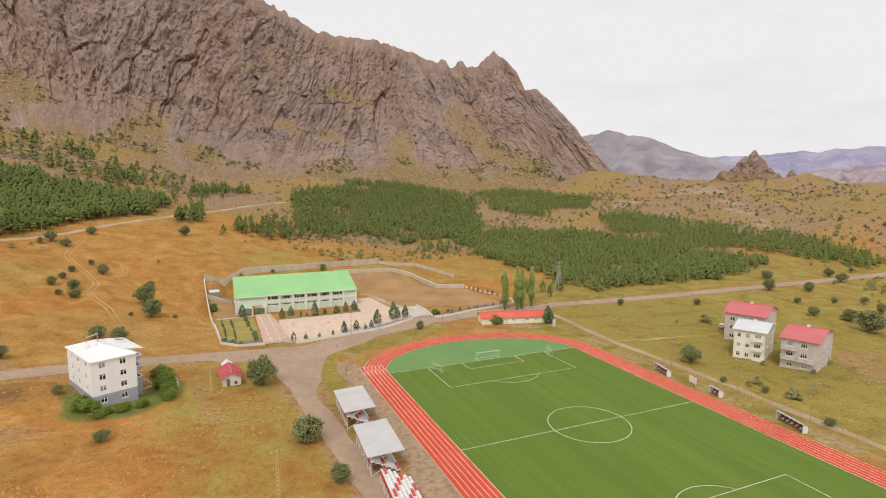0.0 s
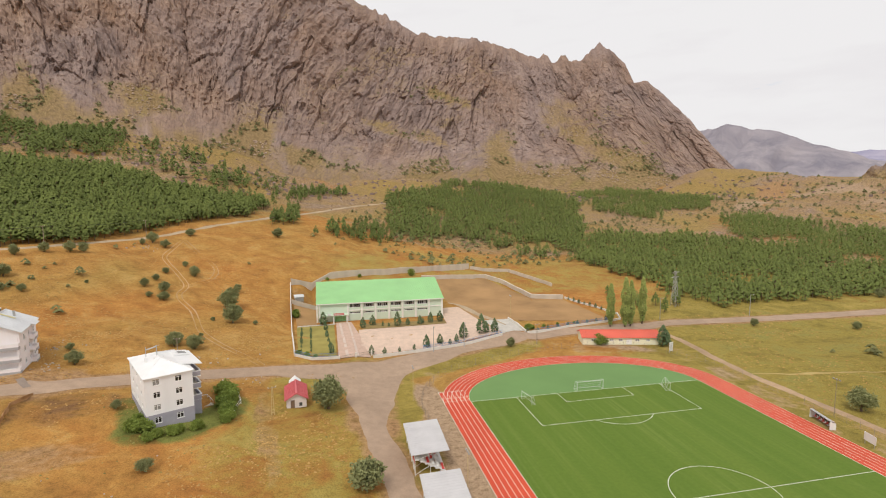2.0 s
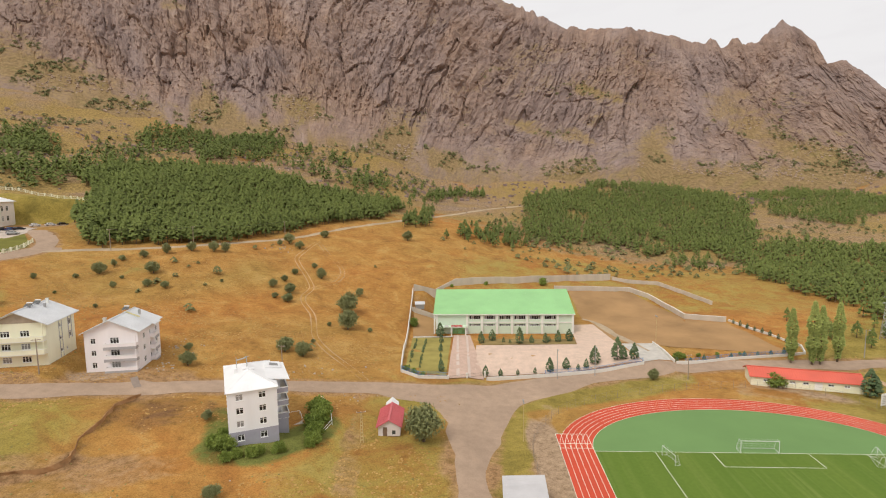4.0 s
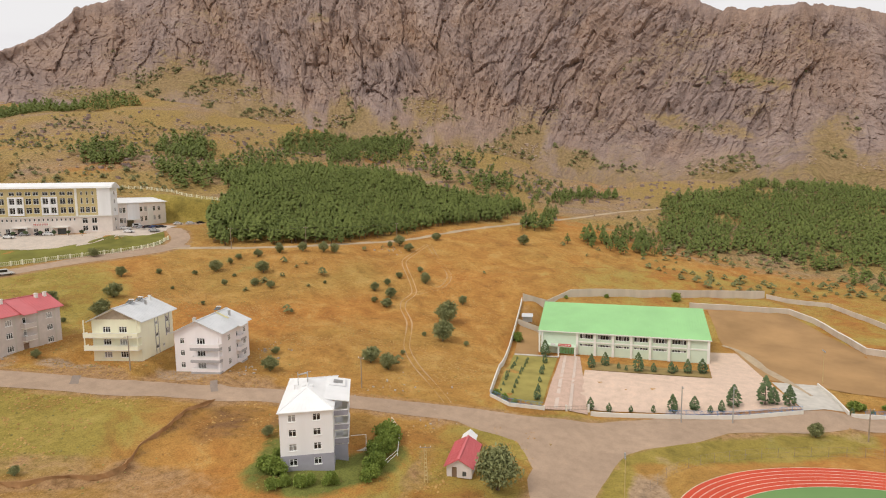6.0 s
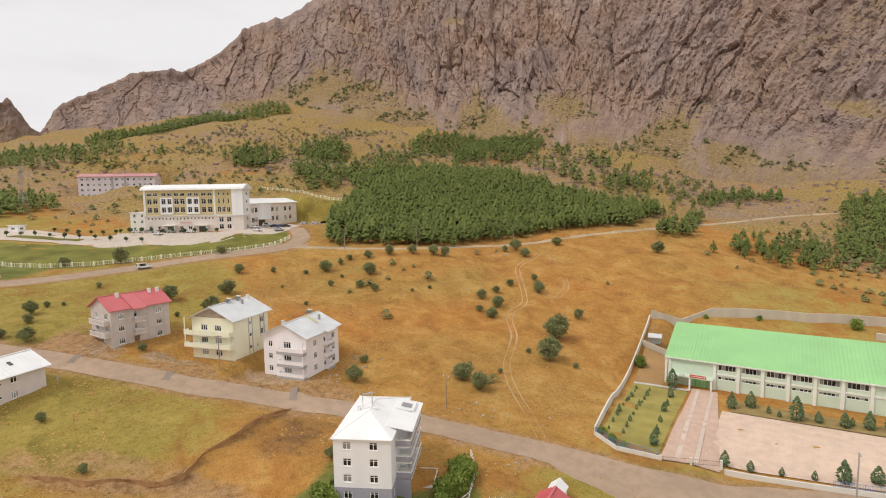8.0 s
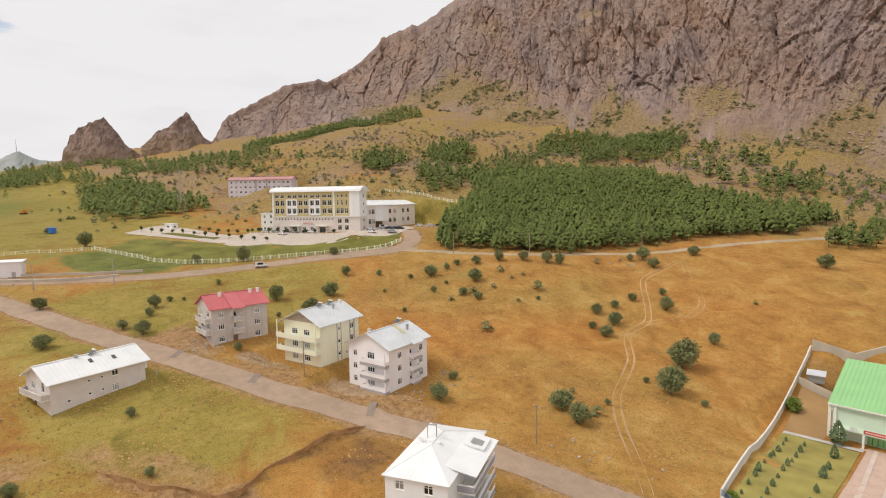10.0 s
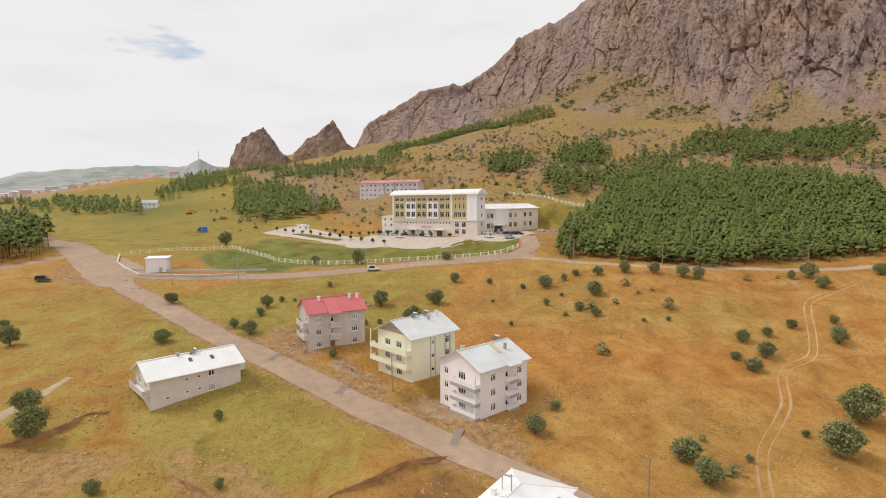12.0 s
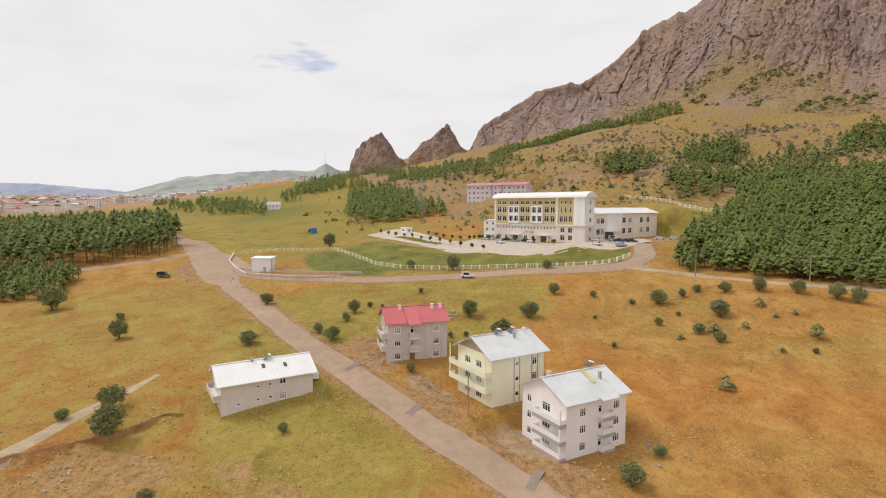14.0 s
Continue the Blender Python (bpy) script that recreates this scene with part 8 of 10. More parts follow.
far_ridge("backdrop", [(-1600, 20, 128), (-1575, 65, 147), (-1556, 100, 170), (-1552, 130, 153), (-1545, 190, 136)], 110, 110, HAZE_GREEN, 3, 25, "green cone-shaped hill with a mast, paled for haze")


def mast():
    m = thing("radio_mast", pose(-1556, 99, 168), "thin steel radio mast on the cone hill", "mast")
    for k in range(3):
        bm = bmesh.new()
        rod(bm, (0, 0, k * 9 - 2), (0, 0, k * 9 + 9), 0.9 - 0.25 * k, 0.7 - 0.25 * k, 5)
        part("mast_section", bm, GREY_METAL, m)


mast()

# the town: plain blocks of flats with window rows and shallow roofs
TOWN_WALLS = [surface("town_render_" + n, c, 0.9, spread=0.08, coarse=0.1) for n, c in (("white", (0.84, 0.82, 0.80)), ("cream", (0.80, 0.74, 0.64)), ("pink", (0.70, 0.52, 0.46)), ("grey", (0.56, 0.53, 0.50)))]
TOWN_ROOFS = [surface("town_roof_" + n, c, 0.8, spread=0.12, coarse=0.1) for n, c in (("red", (0.52, 0.22, 0.17)), ("grey", (0.50, 0.48, 0.47)), ("brown", (0.42, 0.27, 0.2)), ("pale", (0.70, 0.66, 0.63)))]


TOWN_GLASS = surface("far_window_glass", (0.17, 0.165, 0.17), 0.2, spread=0.2)


def town_block(x, y, turn, w, d, storeys, wall, roof, z):
    h = thing("apartment_block", pose(x, y, z, 0, 0, turn), "distant apartment block of the town with rows of windows", "building", "apartment blocks of the town")
    ht = storeys * 3.0
    bm = bmesh.new()
    box(bm, -w / 2, -d / 2, -8, w / 2, d / 2, ht)
    part("wall", bm, wall, h)
    bm = bmesh.new()
    prism(bm, [(-w / 2 - 0.5, -d / 2 - 0.5), (w / 2 + 0.5, -d / 2 - 0.5), (w / 2 + 0.5, d / 2 + 0.5), (-w / 2 - 0.5, d / 2 + 0.5)], ht + 0.003, ht + 0.4)
    slab(bm, [(-w / 2 - 0.5, -d / 2 - 0.5, ht + 0.5), (w / 2 + 0.5, -d / 2 - 0.5, ht + 0.5), (w / 2 - 2, 0, ht + 2.2), (-w / 2 + 2, 0, ht + 2.2)], 0.08)
    slab(bm, [(w / 2 + 0.5, d / 2 + 0.5, ht + 0.5), (-w / 2 - 0.5, d / 2 + 0.5, ht + 0.5), (-w / 2 + 2, 0, ht + 2.2), (w / 2 - 2, 0, ht + 2.2)], 0.08)
    part("roof", bm, roof, h)
    n, m2 = max(int(w / 3.4), 2), max(int(d / 4), 2)
    bm = bmesh.new()
    for k in range(storeys):
        for j in range(n):
            s = -w / 2 + (j + 0.5) * w / n
            box(bm, s - 0.6, -d / 2 - 0.04, k * 3 + 1.0, s + 0.6, -d / 2 - 0.003, k * 3 + 2.2)
        for j in range(m2):
            s = -d / 2 + (j + 0.5) * d / m2
            box(bm, w / 2 + 0.003, s - 0.55, k * 3 + 1.0, w / 2 + 0.04, s + 0.55, k * 3 + 2.2)
    tagged(part("window_panes", bm, TOWN_GLASS, h), kind="stuff")
    return h


town_rand = random.Random(8)
for k in range(150):
    # streets of the town climb the far hillside; a few large blocks stand on the ridge beyond
    far = town_rand.random()
    x = -1450 - 620 * far - town_rand.random() * 60
    y = (-x - 60) * (0.10 + 0.36 * town_rand.random()) * -1 - 20
    if k % 3 == 0:
        x = -930 - 420 * far
        y = (x + 60) * (0.32 + 0.2 * town_rand.random())
    if k > 138:
        x, y = -1500 - town_rand.random() * 250, -170 + (k - 139) * 30
    big = k > 138 or town_rand.random() < 0.12
    town_block(x, y, 80 + town_rand.uniform(-25, 25), town_rand.uniform(16, 30) if big else town_rand.uniform(9, 16), town_rand.uniform(9, 14), town_rand.choice((3, 4, 5) if big else (1, 2, 2, 3, 3, 4)), TOWN_WALLS[town_rand.choice((0, 0, 0, 1, 1, 2, 3))], TOWN_ROOFS[town_rand.choice((0, 0, 1, 3, 3, 2))], level(x, y))


# the nearer quarter and the taller blocks up the ridge road
for k in range(120):
    bearing = 0.08 + 0.42 * town_rand.random()
    x = -1080 - 420 * town_rand.random() if bearing > 0.3 else -1450 - 750 * town_rand.random()
    y = (x + 60) * bearing
    town_block(x, y, 80 + town_rand.uniform(-30, 30), town_rand.uniform(11, 21), town_rand.uniform(10, 15), town_rand.choice((2, 3, 4, 4, 5)), TOWN_WALLS[town_rand.choice((0, 0, 1, 1, 2, 3))], TOWN_ROOFS[town_rand.choice((0, 1, 1, 3, 3, 2))], level(x, y))


def farm_house():
    h = house("farm_house", pose(-556, -36, level(-548, -30) - 0.4, 0, 0, 80), 11, 10, 0, 6.2, WHITE_WALL, {"S": grid_windows((2.5, 5.5, 8.5), (0.9, 3.8), 1.2, 1.3), "E": grid_windows((3, 7), (0.9, 3.8), 1.2, 1.3)}, "lone white two-storey house among trees", roof=dict(axis="x", ridge=8.6, over=0.5, material=TOWN_ROOFS[1], gap=1.0), group="")


farm_house()


# ---- plants ----
def pine_arrays(seed, height=8.0, radius=2.1, tufts=95, low=0.16, column=False, leaf=0.85):
    """Triangles of a pine: whorls of drooping tufts round a leader, denser and wider below."""
    r = np.random.RandomState(seed)
    u = low + (1 - low) * r.rand(tufts) ** 0.85
    ang = r.rand(tufts) * 2 * np.pi
    prof = np.where(u < 0.3, 0.75 + 0.25 * (u - low) / max(0.3 - low, 0.01), (1 - np.clip((u - 0.3) / 0.7, 0, 1) ** 1.5 * 0.93))
    if column:
        prof = np.minimum(np.minimum(0.45 + (u - low) * 2.2, 1.0), (1.02 - u) * 3.2 + 0.12) * (0.85 + 0.15 * np.sin(u * 19 + seed))
    rad = radius * prof * (0.62 + 0.38 * r.rand(tufts) ** 0.5)
    z = u * height
    c = np.stack([np.cos(ang) * rad, np.sin(ang) * rad, z], 1)
    out = np.stack([np.cos(ang), np.sin(ang), 0 * ang], 1)
    side = np.stack([-np.sin(ang), np.cos(ang), 0 * ang], 1)
    size = leaf * (0.65 + 0.7 * r.rand(tufts)) * (0.55 + 0.45 * prof)
    up = np.array([0, 0, 1.0])
    tip = c + out * (size * 0.75)[:, None] + up * (size * (0.25 - 0.55 * r.rand(tufts)))[:, None]
    inn = c - out * (size * 0.8)[:, None] + up * (size * (0.35 + 0.4 * r.rand(tufts)))[:, None]
    s1 = c + side * (size * 0.72)[:, None] - up * (size * 0.22 * r.rand(tufts))[:, None]
    s2 = c - side * (size * 0.72)[:, None] - up * (size * 0.22 * r.rand(tufts))[:, None]
    crest = c + up * (size * (0.45 + 0.3 * r.rand(tufts)))[:, None]
    v = np.stack([tip, s1, inn, s2, crest], 1).reshape(-1, 3)
    k = np.arange(tufts)[:, None] * 5
    f = np.concatenate([k + np.array([[0, 1, 4]]), k + np.array([[1, 2, 4]]), k + np.array([[2, 3, 4]]), k + np.array([[3, 0, 4]])])
    # leader
    top_v = np.array([[0, 0, height * 1.04], [0.28, 0, height * 0.86], [-0.14, 0.24, height * 0.86], [-0.14, -0.24, height * 0.86]])
    n = len(v)
    f = np.concatenate([f, n + np.array([[0, 1, 2], [0, 2, 3], [0, 3, 1]])])
    return np.concatenate([v, top_v]), f


def trunk_arrays(height, r0=0.16, sides=5):
    a = np.arange(sides) * 2 * np.pi / sides
    lo = np.stack([np.cos(a) * r0, np.sin(a) * r0, 0 * a - 0.4], 1)
    hi = np.stack([np.cos(a) * r0 * 0.35, np.sin(a) * r0 * 0.35, 0 * a + height * 0.9], 1)
    f = [(i, (i + 1) % sides, sides + (i + 1) % sides) for i in range(sides)] + [(i, sides + (i + 1) % sides, sides + i) for i in range(sides)]
    return np.concatenate([lo, hi]), np.array(f)


def inside(px, py, poly):
    ok = np.zeros(px.shape, bool)
    n = len(poly)
    for i in range(n):
        (x1, y1), (x2, y2) = poly[i], poly[(i + 1) % n]
        hit = ((y1 > py) != (y2 > py)) & (px < (x2 - x1) * (py - y1) / (y2 - y1 + 1e-12) + x1)
        ok ^= hit
    return ok


def scatter(poly, gap, seed, cover=1.0, jitter=0.42, ragged=1.0):
    """Uneven places inside an outline, with clearings."""
    p = np.array(poly, float)
    xs, ys = np.arange(p[:, 0].min(), p[:, 0].max(), gap), np.arange(p[:, 1].min(), p[:, 1].max(), gap)
    X, Y = np.meshgrid(xs, ys)
    r = np.random.RandomState(seed)
    X = X.ravel() + (r.rand(X.size) - 0.5) * 2 * jitter * gap
    Y = Y.ravel() + (r.rand(Y.size) - 0.5) * 2 * jitter * gap
    wx = 5 * value_noise(X / 13, Y / 13, 0, seed) + 13 * value_noise(X / 42, Y / 42, 0, seed + 1) + 3 * r.randn(X.size)
    wy = 5 * value_noise(X / 13, Y / 13, 0, seed + 2) + 13 * value_noise(X / 42, Y / 42, 0, seed + 3) + 3 * r.randn(X.size)
    wx, wy = wx * ragged, wy * ragged
    ok = inside(X + wx, Y + wy, poly) & (value_noise(X / 22, Y / 22, 0, seed + 5) * 0.5 + 0.5 < cover + 0.08 * r.randn(X.size))
    return X[ok], Y[ok]


PINES = [pine_arrays(s, 8.0, rad, 74, leaf=0.95) for s, rad in ((1, 1.9), (2, 2.2), (3, 2.0), (4, 1.7), (5, 2.4))]
FAR_PINES = [pine_arrays(s, 8.0, 2.3, 34, low=0.14, leaf=1.25) for s in (11, 12, 13)]
TALL_PINES = [pine_arrays(s, 8.0, 1.7, 40, low=0.45, leaf=1.0) for s in (14, 15, 16)]
SHRUBS = [pine_arrays(s, 1.6, 1.1, 17, low=0.05, leaf=0.68) for s in (21, 22, 23)]


def wood(name, places, kinds, size, label, material, category="pine wood", trunks=True, seed=3, heights=None, uneven=False):
    """A wood too thick to count: many trees joined into one mesh, and their trunks in another."""
    r = np.random.RandomState(seed)
    V, F, TV, TF, n, tn = [], [], [], [], 0, 0
    x, y = places
    z = top(x, y) if heights is None else heights
    for k in range(len(x)):
        v, f = kinds[r.randint(len(kinds))]
        s = size * (0.45 + 0.85 * r.rand() ** 2 if uneven else 0.72 + 0.5 * r.rand())
        a = r.rand() * 6.28
        c, sn = math.cos(a) * s, math.sin(a) * s
        w = np.stack([v[:, 0] * c - v[:, 1] * sn + x[k], v[:, 0] * sn + v[:, 1] * c + y[k], v[:, 2] * s * (0.9 + 0.2 * r.rand()) + z[k] + 0.05], 1)
        V.append(w)
        F.append(f + n)
        n += len(w)
        if trunks:
            tv, tf = trunk_arrays(8.0 * s)
            TV.append(tv + np.array([x[k], y[k], z[k]]))
            TF.append(tf + tn)
            tn += len(tv)
    ob = mesh_object(name, np.concatenate(V), np.concatenate(F), material, category == "pine wood")
    tagged(ob, label, category, kind="stuff")
    if trunks:
        t = mesh_object("trunk", np.concatenate(TV), np.concatenate(TF), BARK)
        t.parent = ob
    return ob


def merged(*sets):
    return np.concatenate([s[0] for s in sets]), np.concatenate([s[1] for s in sets])


WEST_WOOD = [(-226, 117), (-214.5, 98.5), (-203, 98.5), (-190, 107.5), (-174, 121), (-150, 160), (-135, 188), (-108, 226), (-97, 262), (-120, 261), (-150, 254), (-174, 261), (-205, 264), (-240, 265), (-282, 246), (-290, 222), (-258, 171), (-234, 128)]
WEST_MIXED = [(-312, 178), (-272, 236), (-235, 262), (-190, 275), (-128, 290), (-165, 370), (-228, 392), (-286, 420), (-330, 390), (-322, 335), (-308, 269), (-335, 205)]
WEST_CLUMPS = [[(-345, 345), (-335, 385), (-305, 396), (-288, 372), (-312, 350)], [(-252, 276), (-228, 276), (-246, 330), (-262, 395), (-285, 420), (-278, 350)], [(-247, 325), (-226, 300), (-218, 340), (-232, 400), (-250, 428), (-270, 420)], [(-185, 290), (-160, 290), (-168, 325), (-190, 318)], [(-150, 300), (-125, 300), (-120, 340), (-145, 335)]]
CENTRE_WOOD = [(-20, 283), (5, 363), (50, 432), (125, 480), (190, 440), (166, 318), (124, 248), (72, 230), (26, 248), (-10, 237)]
EAST_WOOD = [(91, 187), (137, 250), (170, 258), (192, 227), (244, 184), (249, 95), (215, 80), (173, 72), (125, 76), (97, 68), (84, 76), (89, 102), (84, 131)]
FAR_EAST_WOOD = [(271, 281), (307, 291), (331, 208), (343, 138), (322, 64), (284, 44), (278, 102), (250, 162), (235, 222)]
NORTH_WOOD = [(221, 453), (300, 500), (333, 422), (340, 376), (299, 334), (259, 340), (218, 300), (190, 340)]

wood("pine_wood", scatter(WEST_WOOD, 3.5, 1, 0.98, ragged=0.35), PINES, 0.98, "dense dark green pine plantation on the slope", PINE_LEAF)
wood("pine_wood", merged(*(scatter(c, 5.2, 70 + i, 0.85, ragged=0.6) for i, c in enumerate(WEST_CLUMPS)), scatter(WEST_MIXED, 9.5, 2, 0.42), scatter([(-401, 276), (-384, 311), (-343, 263), (-371, 245)], 5, 3), scatter([(-400, 188), (-405, 240), (-355, 199), (-372, 175)], 5, 4)), FAR_PINES, 1.0, "scattered pines above the plantation", PINE_LEAF, seed=5)
wood("pine_wood", merged(scatter(CENTRE_WOOD, 4.1, 6, 0.84), scatter([(104, 296), (128, 246), (102, 196), (77, 219)], 4.6, 7, 0.8)), FAR_PINES, 0.8, "dense pine wood at the foot of the mountain", PINE_LEAF, seed=7)
wood("pine_wood", scatter(EAST_WOOD, 3.5, 8, 0.84), FAR_PINES, 0.72, "pine wood on the valley floor", PINE_LEAF, seed=9)
wood("pine_wood", merged(scatter(FAR_EAST_WOOD, 3.9, 10, 0.88), scatter(NORTH_WOOD, 4.4, 11, 0.75)), FAR_PINES, 0.68, "far pine belts below the cliffs", PINE_LEAF, trunks=False, seed=11)
wood("pine_wood", merged(scatter([(-95, 344), (-43, 395), (-47, 354), (-94, 319)], 5, 12), scatter([(-77, 214), (-31, 250), (-19, 232), (-34, 199), (-60, 197), (-77, 203)], 5.0, 13, 0.8), scatter([(-95, 208), (-80, 214), (-80, 245), (-94, 240)], 4.0, 14)), PINES, 0.85, "young pines beside the dirt track", PINE_LEAF, seed=13)
wood("pine_wood", merged(scatter([(-560, -235), (-545, -186), (-482, -100), (-318, -72), (-309, -101), (-306, -132), (-400, -190)], 5.0, 15, 0.98, ragged=0.3), scatter([(-560, -235), (-545, -186), (-482, -100), (-318, -72), (-309, -101), (-306, -132), (-400, -190)], 9, 16, 0.3, ragged=0.4)), TALL_PINES, 1.45, "tall pine wood with bare trunks beside the road", PINE_LEAF, seed=15)
wood("pine_wood", merged(scatter([(-495, 24), (-575, 52), (-575, 85), (-456, 84), (-395, 73), (-392, 43), (-407, 20)], 5.5, 17, 0.9), scatter([(-880, 96), (-654, 180), (-511, 200), (-459, 165), (-543, 141), (-549, 110)], 7, 18, 0.6), scatter([(-850, 90), (-657, 62), (-677, 2), (-598, -18), (-700, -20), (-900, 20)], 8, 19, 0.75),
     scatter([(-690, 235), (-655, 340), (-585, 400), (-540, 395), (-530, 370), (-569, 318), (-568, 240), (-631, 205)], 6.5, 20, 0.95), scatter([(-386, 181), (-393, 232), (-359, 206), (-366, 173)], 5, 21), scatter([(-411, 288), (-397, 318), (-365, 286), (-384, 265)], 5, 22), scatter([(-337, 190), (-314, 214), (-290, 250), (-261, 225), (-284, 182), (-305, 175)], 5.5, 23, 0.9), scatter([(-900, -200), (-760, -90), (-623, -33), (-505, -32), (-640, -120)], 8, 24, 0.6)), FAR_PINES, 1.0, "pine belts on the slopes behind the school", PINE_LEAF, trunks=False, seed=17)

wood("pine_wood", scatter([(-300, -150), (-307, -111), (-291, -97), (-273, -96), (-256, -118), (-262, -160)], 3.6, 16, ragged=0.3), PINES, 0.8, "young bushy pines in front of the tall wood", PINE_LEAF, seed=27)

LOOSE = merged(scatter([(-340, 260), (-330, 410), (-220, 440), (-90, 410), (-60, 300), (-100, 285), (-200, 290), (-290, 270)], 15, 61, 0.4), scatter([(-42, 212), (-25, 262), (0, 262), (80, 232), (88, 195), (40, 200), (0, 205)], 8, 62, 0.5),
               scatter([(-104, 240), (-98, 275), (-84, 275), (-82, 250)], 5, 63, 0.8), scatter([(-430, 200), (-420, 330), (-345, 330), (-340, 210)], 16, 64, 0.4), scatter([(-140, 300), (-120, 345), (-80, 330), (-98, 296)], 8, 65, 0.5), scatter([(60, 60), (86, 70), (84, 185), (60, 195)], 11, 66, 0.4))
wood("pine_wood", LOOSE, PINES, 0.72, "loose young pines between the woods", PINE_LEAF, seed=29, uneven=False)

# low scrub on the slopes and in the fields
SCRUB = merged(scatter([(-330, 110), (-520, 140), (-520, 300), (-330, 400), (-150, 430), (-60, 400), (-100, 300), (-230, 255)], 6.5, 31, 0.6), scatter([(0, 172), (60, 165), (200, 250), (330, 300), (420, 430), (300, 520), (60, 430), (-30, 330), (-60, 190)], 7, 32, 0.55),
               scatter([(150, -20), (330, 30), (520, 120), (640, 300), (600, 450), (420, 450), (300, 300), (270, 60)], 8, 33, 0.55), scatter([(-140, 40), (-95, 40), (-90, 120), (-95, 190), (-120, 190), (-155, 135), (-190, 60)], 10, 34, 0.34), scatter([(-85, 155), (-20, 190), (-90, 200)], 13, 37, 0.25), scatter([(-420, -20), (-330, 10), (-330, 120), (-540, 160), (-640, 60)], 10, 35, 0.45), scatter([(50, -90), (130, -90), (140, 40), (60, 40)], 11, 36, 0.25))
wood("scrub", SCRUB, SHRUBS, 1.4, "low grey-green scrub dotted over the dry slopes", SCRUB_LEAF, "scrub", trunks=False, seed=19, uneven=True)

high_places = SLOPE_PLACES[0][np.random.RandomState(5).permutation(len(SLOPE_PLACES[0]))[:4200]]
high_places = high_places[value_noise(high_places[:, 0] / 26, high_places[:, 2] / 14, 0, 77) > 0.12]
wood("scrub", (high_places[:, 0], high_places[:, 1]), SHRUBS, 1.5, "shrubs clinging to the grassy ledges of the mountain", SCRUB_LEAF, "scrub", trunks=False, seed=23, heights=high_places[:, 2] - 0.3, uneven=True)


def stone_arrays(seed):
    """A rough boulder: an uneven eight-sided lump, cut flat below."""
    r = np.random.RandomState(seed)
    a = np.arange(7) * 2 * np.pi / 7
    rings = [np.stack([np.cos(a + 0.3 * k) * rad, np.sin(a + 0.3 * k) * rad * 0.8, 0 * a + h], 1) * (1 + 0.22 * r.randn(7, 1)) for k, (rad, h) in enumerate(((1.0, -0.25), (1.1, 0.3), (0.6, 0.75)))]
    v = np.concatenate([*rings, [[0.05, 0, 0.85]]])
    f = [(k * 7 + i, k * 7 + (i + 1) % 7, k * 7 + 7 + (i + 1) % 7) for k in (0, 1) for i in range(7)] + [(k * 7 + i, k * 7 + 7 + (i + 1) % 7, k * 7 + 7 + i) for k in (0, 1) for i in range(7)]
    f += [(14 + i, 14 + (i + 1) % 7, 21) for i in range(7)]
    return v, np.array(f)


SLOPE_STONE = surface("slope_boulder_rock", (0.44, 0.33, 0.25), 0.9, spread=0.3, coarse=0.2, fine=1.5, spec=0.2)
STONES = [stone_arrays(s) for s in (1, 2, 3, 4)]
stony_places = merged(scatter([(-330, 130), (-520, 160), (-520, 330), (-330, 410), (-150, 425), (-60, 400), (-100, 300), (-230, 270)], 7, 41, 0.42), scatter([(-20, 230), (60, 440), (300, 500), (420, 430), (330, 300), (240, 300), (150, 500), (-10, 420), (-60, 300)], 9, 42, 0.35), scatter([(280, 60), (520, 120), (600, 300), (560, 430), (380, 440), (330, 300)], 9, 43, 0.42))
wood("boulders", stony_places, STONES, 0.85, "pale brown boulders strewn over the slopes", SLOPE_STONE, "boulders", trunks=False, seed=43, uneven=True)
low_places = SLOPE_PLACES[0][np.random.RandomState(8).permutation(len(SLOPE_PLACES[0]))[:5200]]
low_places = low_places[value_noise(low_places[:, 0] / 30, low_places[:, 2] / 18, 0, 83) > 0.0]
wood("boulders", (low_places[:, 0], low_places[:, 1]), STONES, 1.15, "fallen rocks below the cliffs", SLOPE_STONE, "boulders", trunks=False, seed=47, heights=low_places[:, 2], uneven=True)


def crown_mesh(seed, clumps, leaves, spread, squash, leaf, material, name, clump=0.46):
    """A crown of many small leaf sprays, bunched in clumps, with gaps between."""
    r = np.random.RandomState(seed)
    ctr = r.randn(clumps, 3)
    ctr /= np.linalg.norm(ctr, axis=1)[:, None]
    ctr *= (spread * (0.2 + (1.01 - clump - 0.2) * r.rand(clumps) ** 0.6))[:, None]
    ctr[:, 2] *= squash
    n = clumps * leaves
    base = np.repeat(ctr, leaves, 0)
    off = r.randn(n, 3)
    off /= np.linalg.norm(off, axis=1)[:, None]
    p = base + off * (spread * clump * (0.25 + 0.95 * r.rand(n) ** 0.7))[:, None] * np.array([1, 1, 0.85])
    a = r.randn(n, 3) + 0.5 * off
    a /= np.linalg.norm(a, axis=1)[:, None]
    b = np.cross(a, r.randn(n, 3))
    b /= np.linalg.norm(b, axis=1)[:, None] + 1e-6
    s = (leaf * (0.6 + 0.8 * r.rand(n)))[:, None]
    v = np.stack([p + a * s * 1.15, p + b * s * 0.55, p - a * s, p - b * s * 0.55], 1).reshape(-1, 3)
    me = bpy.data.meshes.new(name)
    me.from_pydata(v.tolist(), [], np.arange(n * 4).reshape(n, 4).tolist())
    me.materials.append(material)
    return me


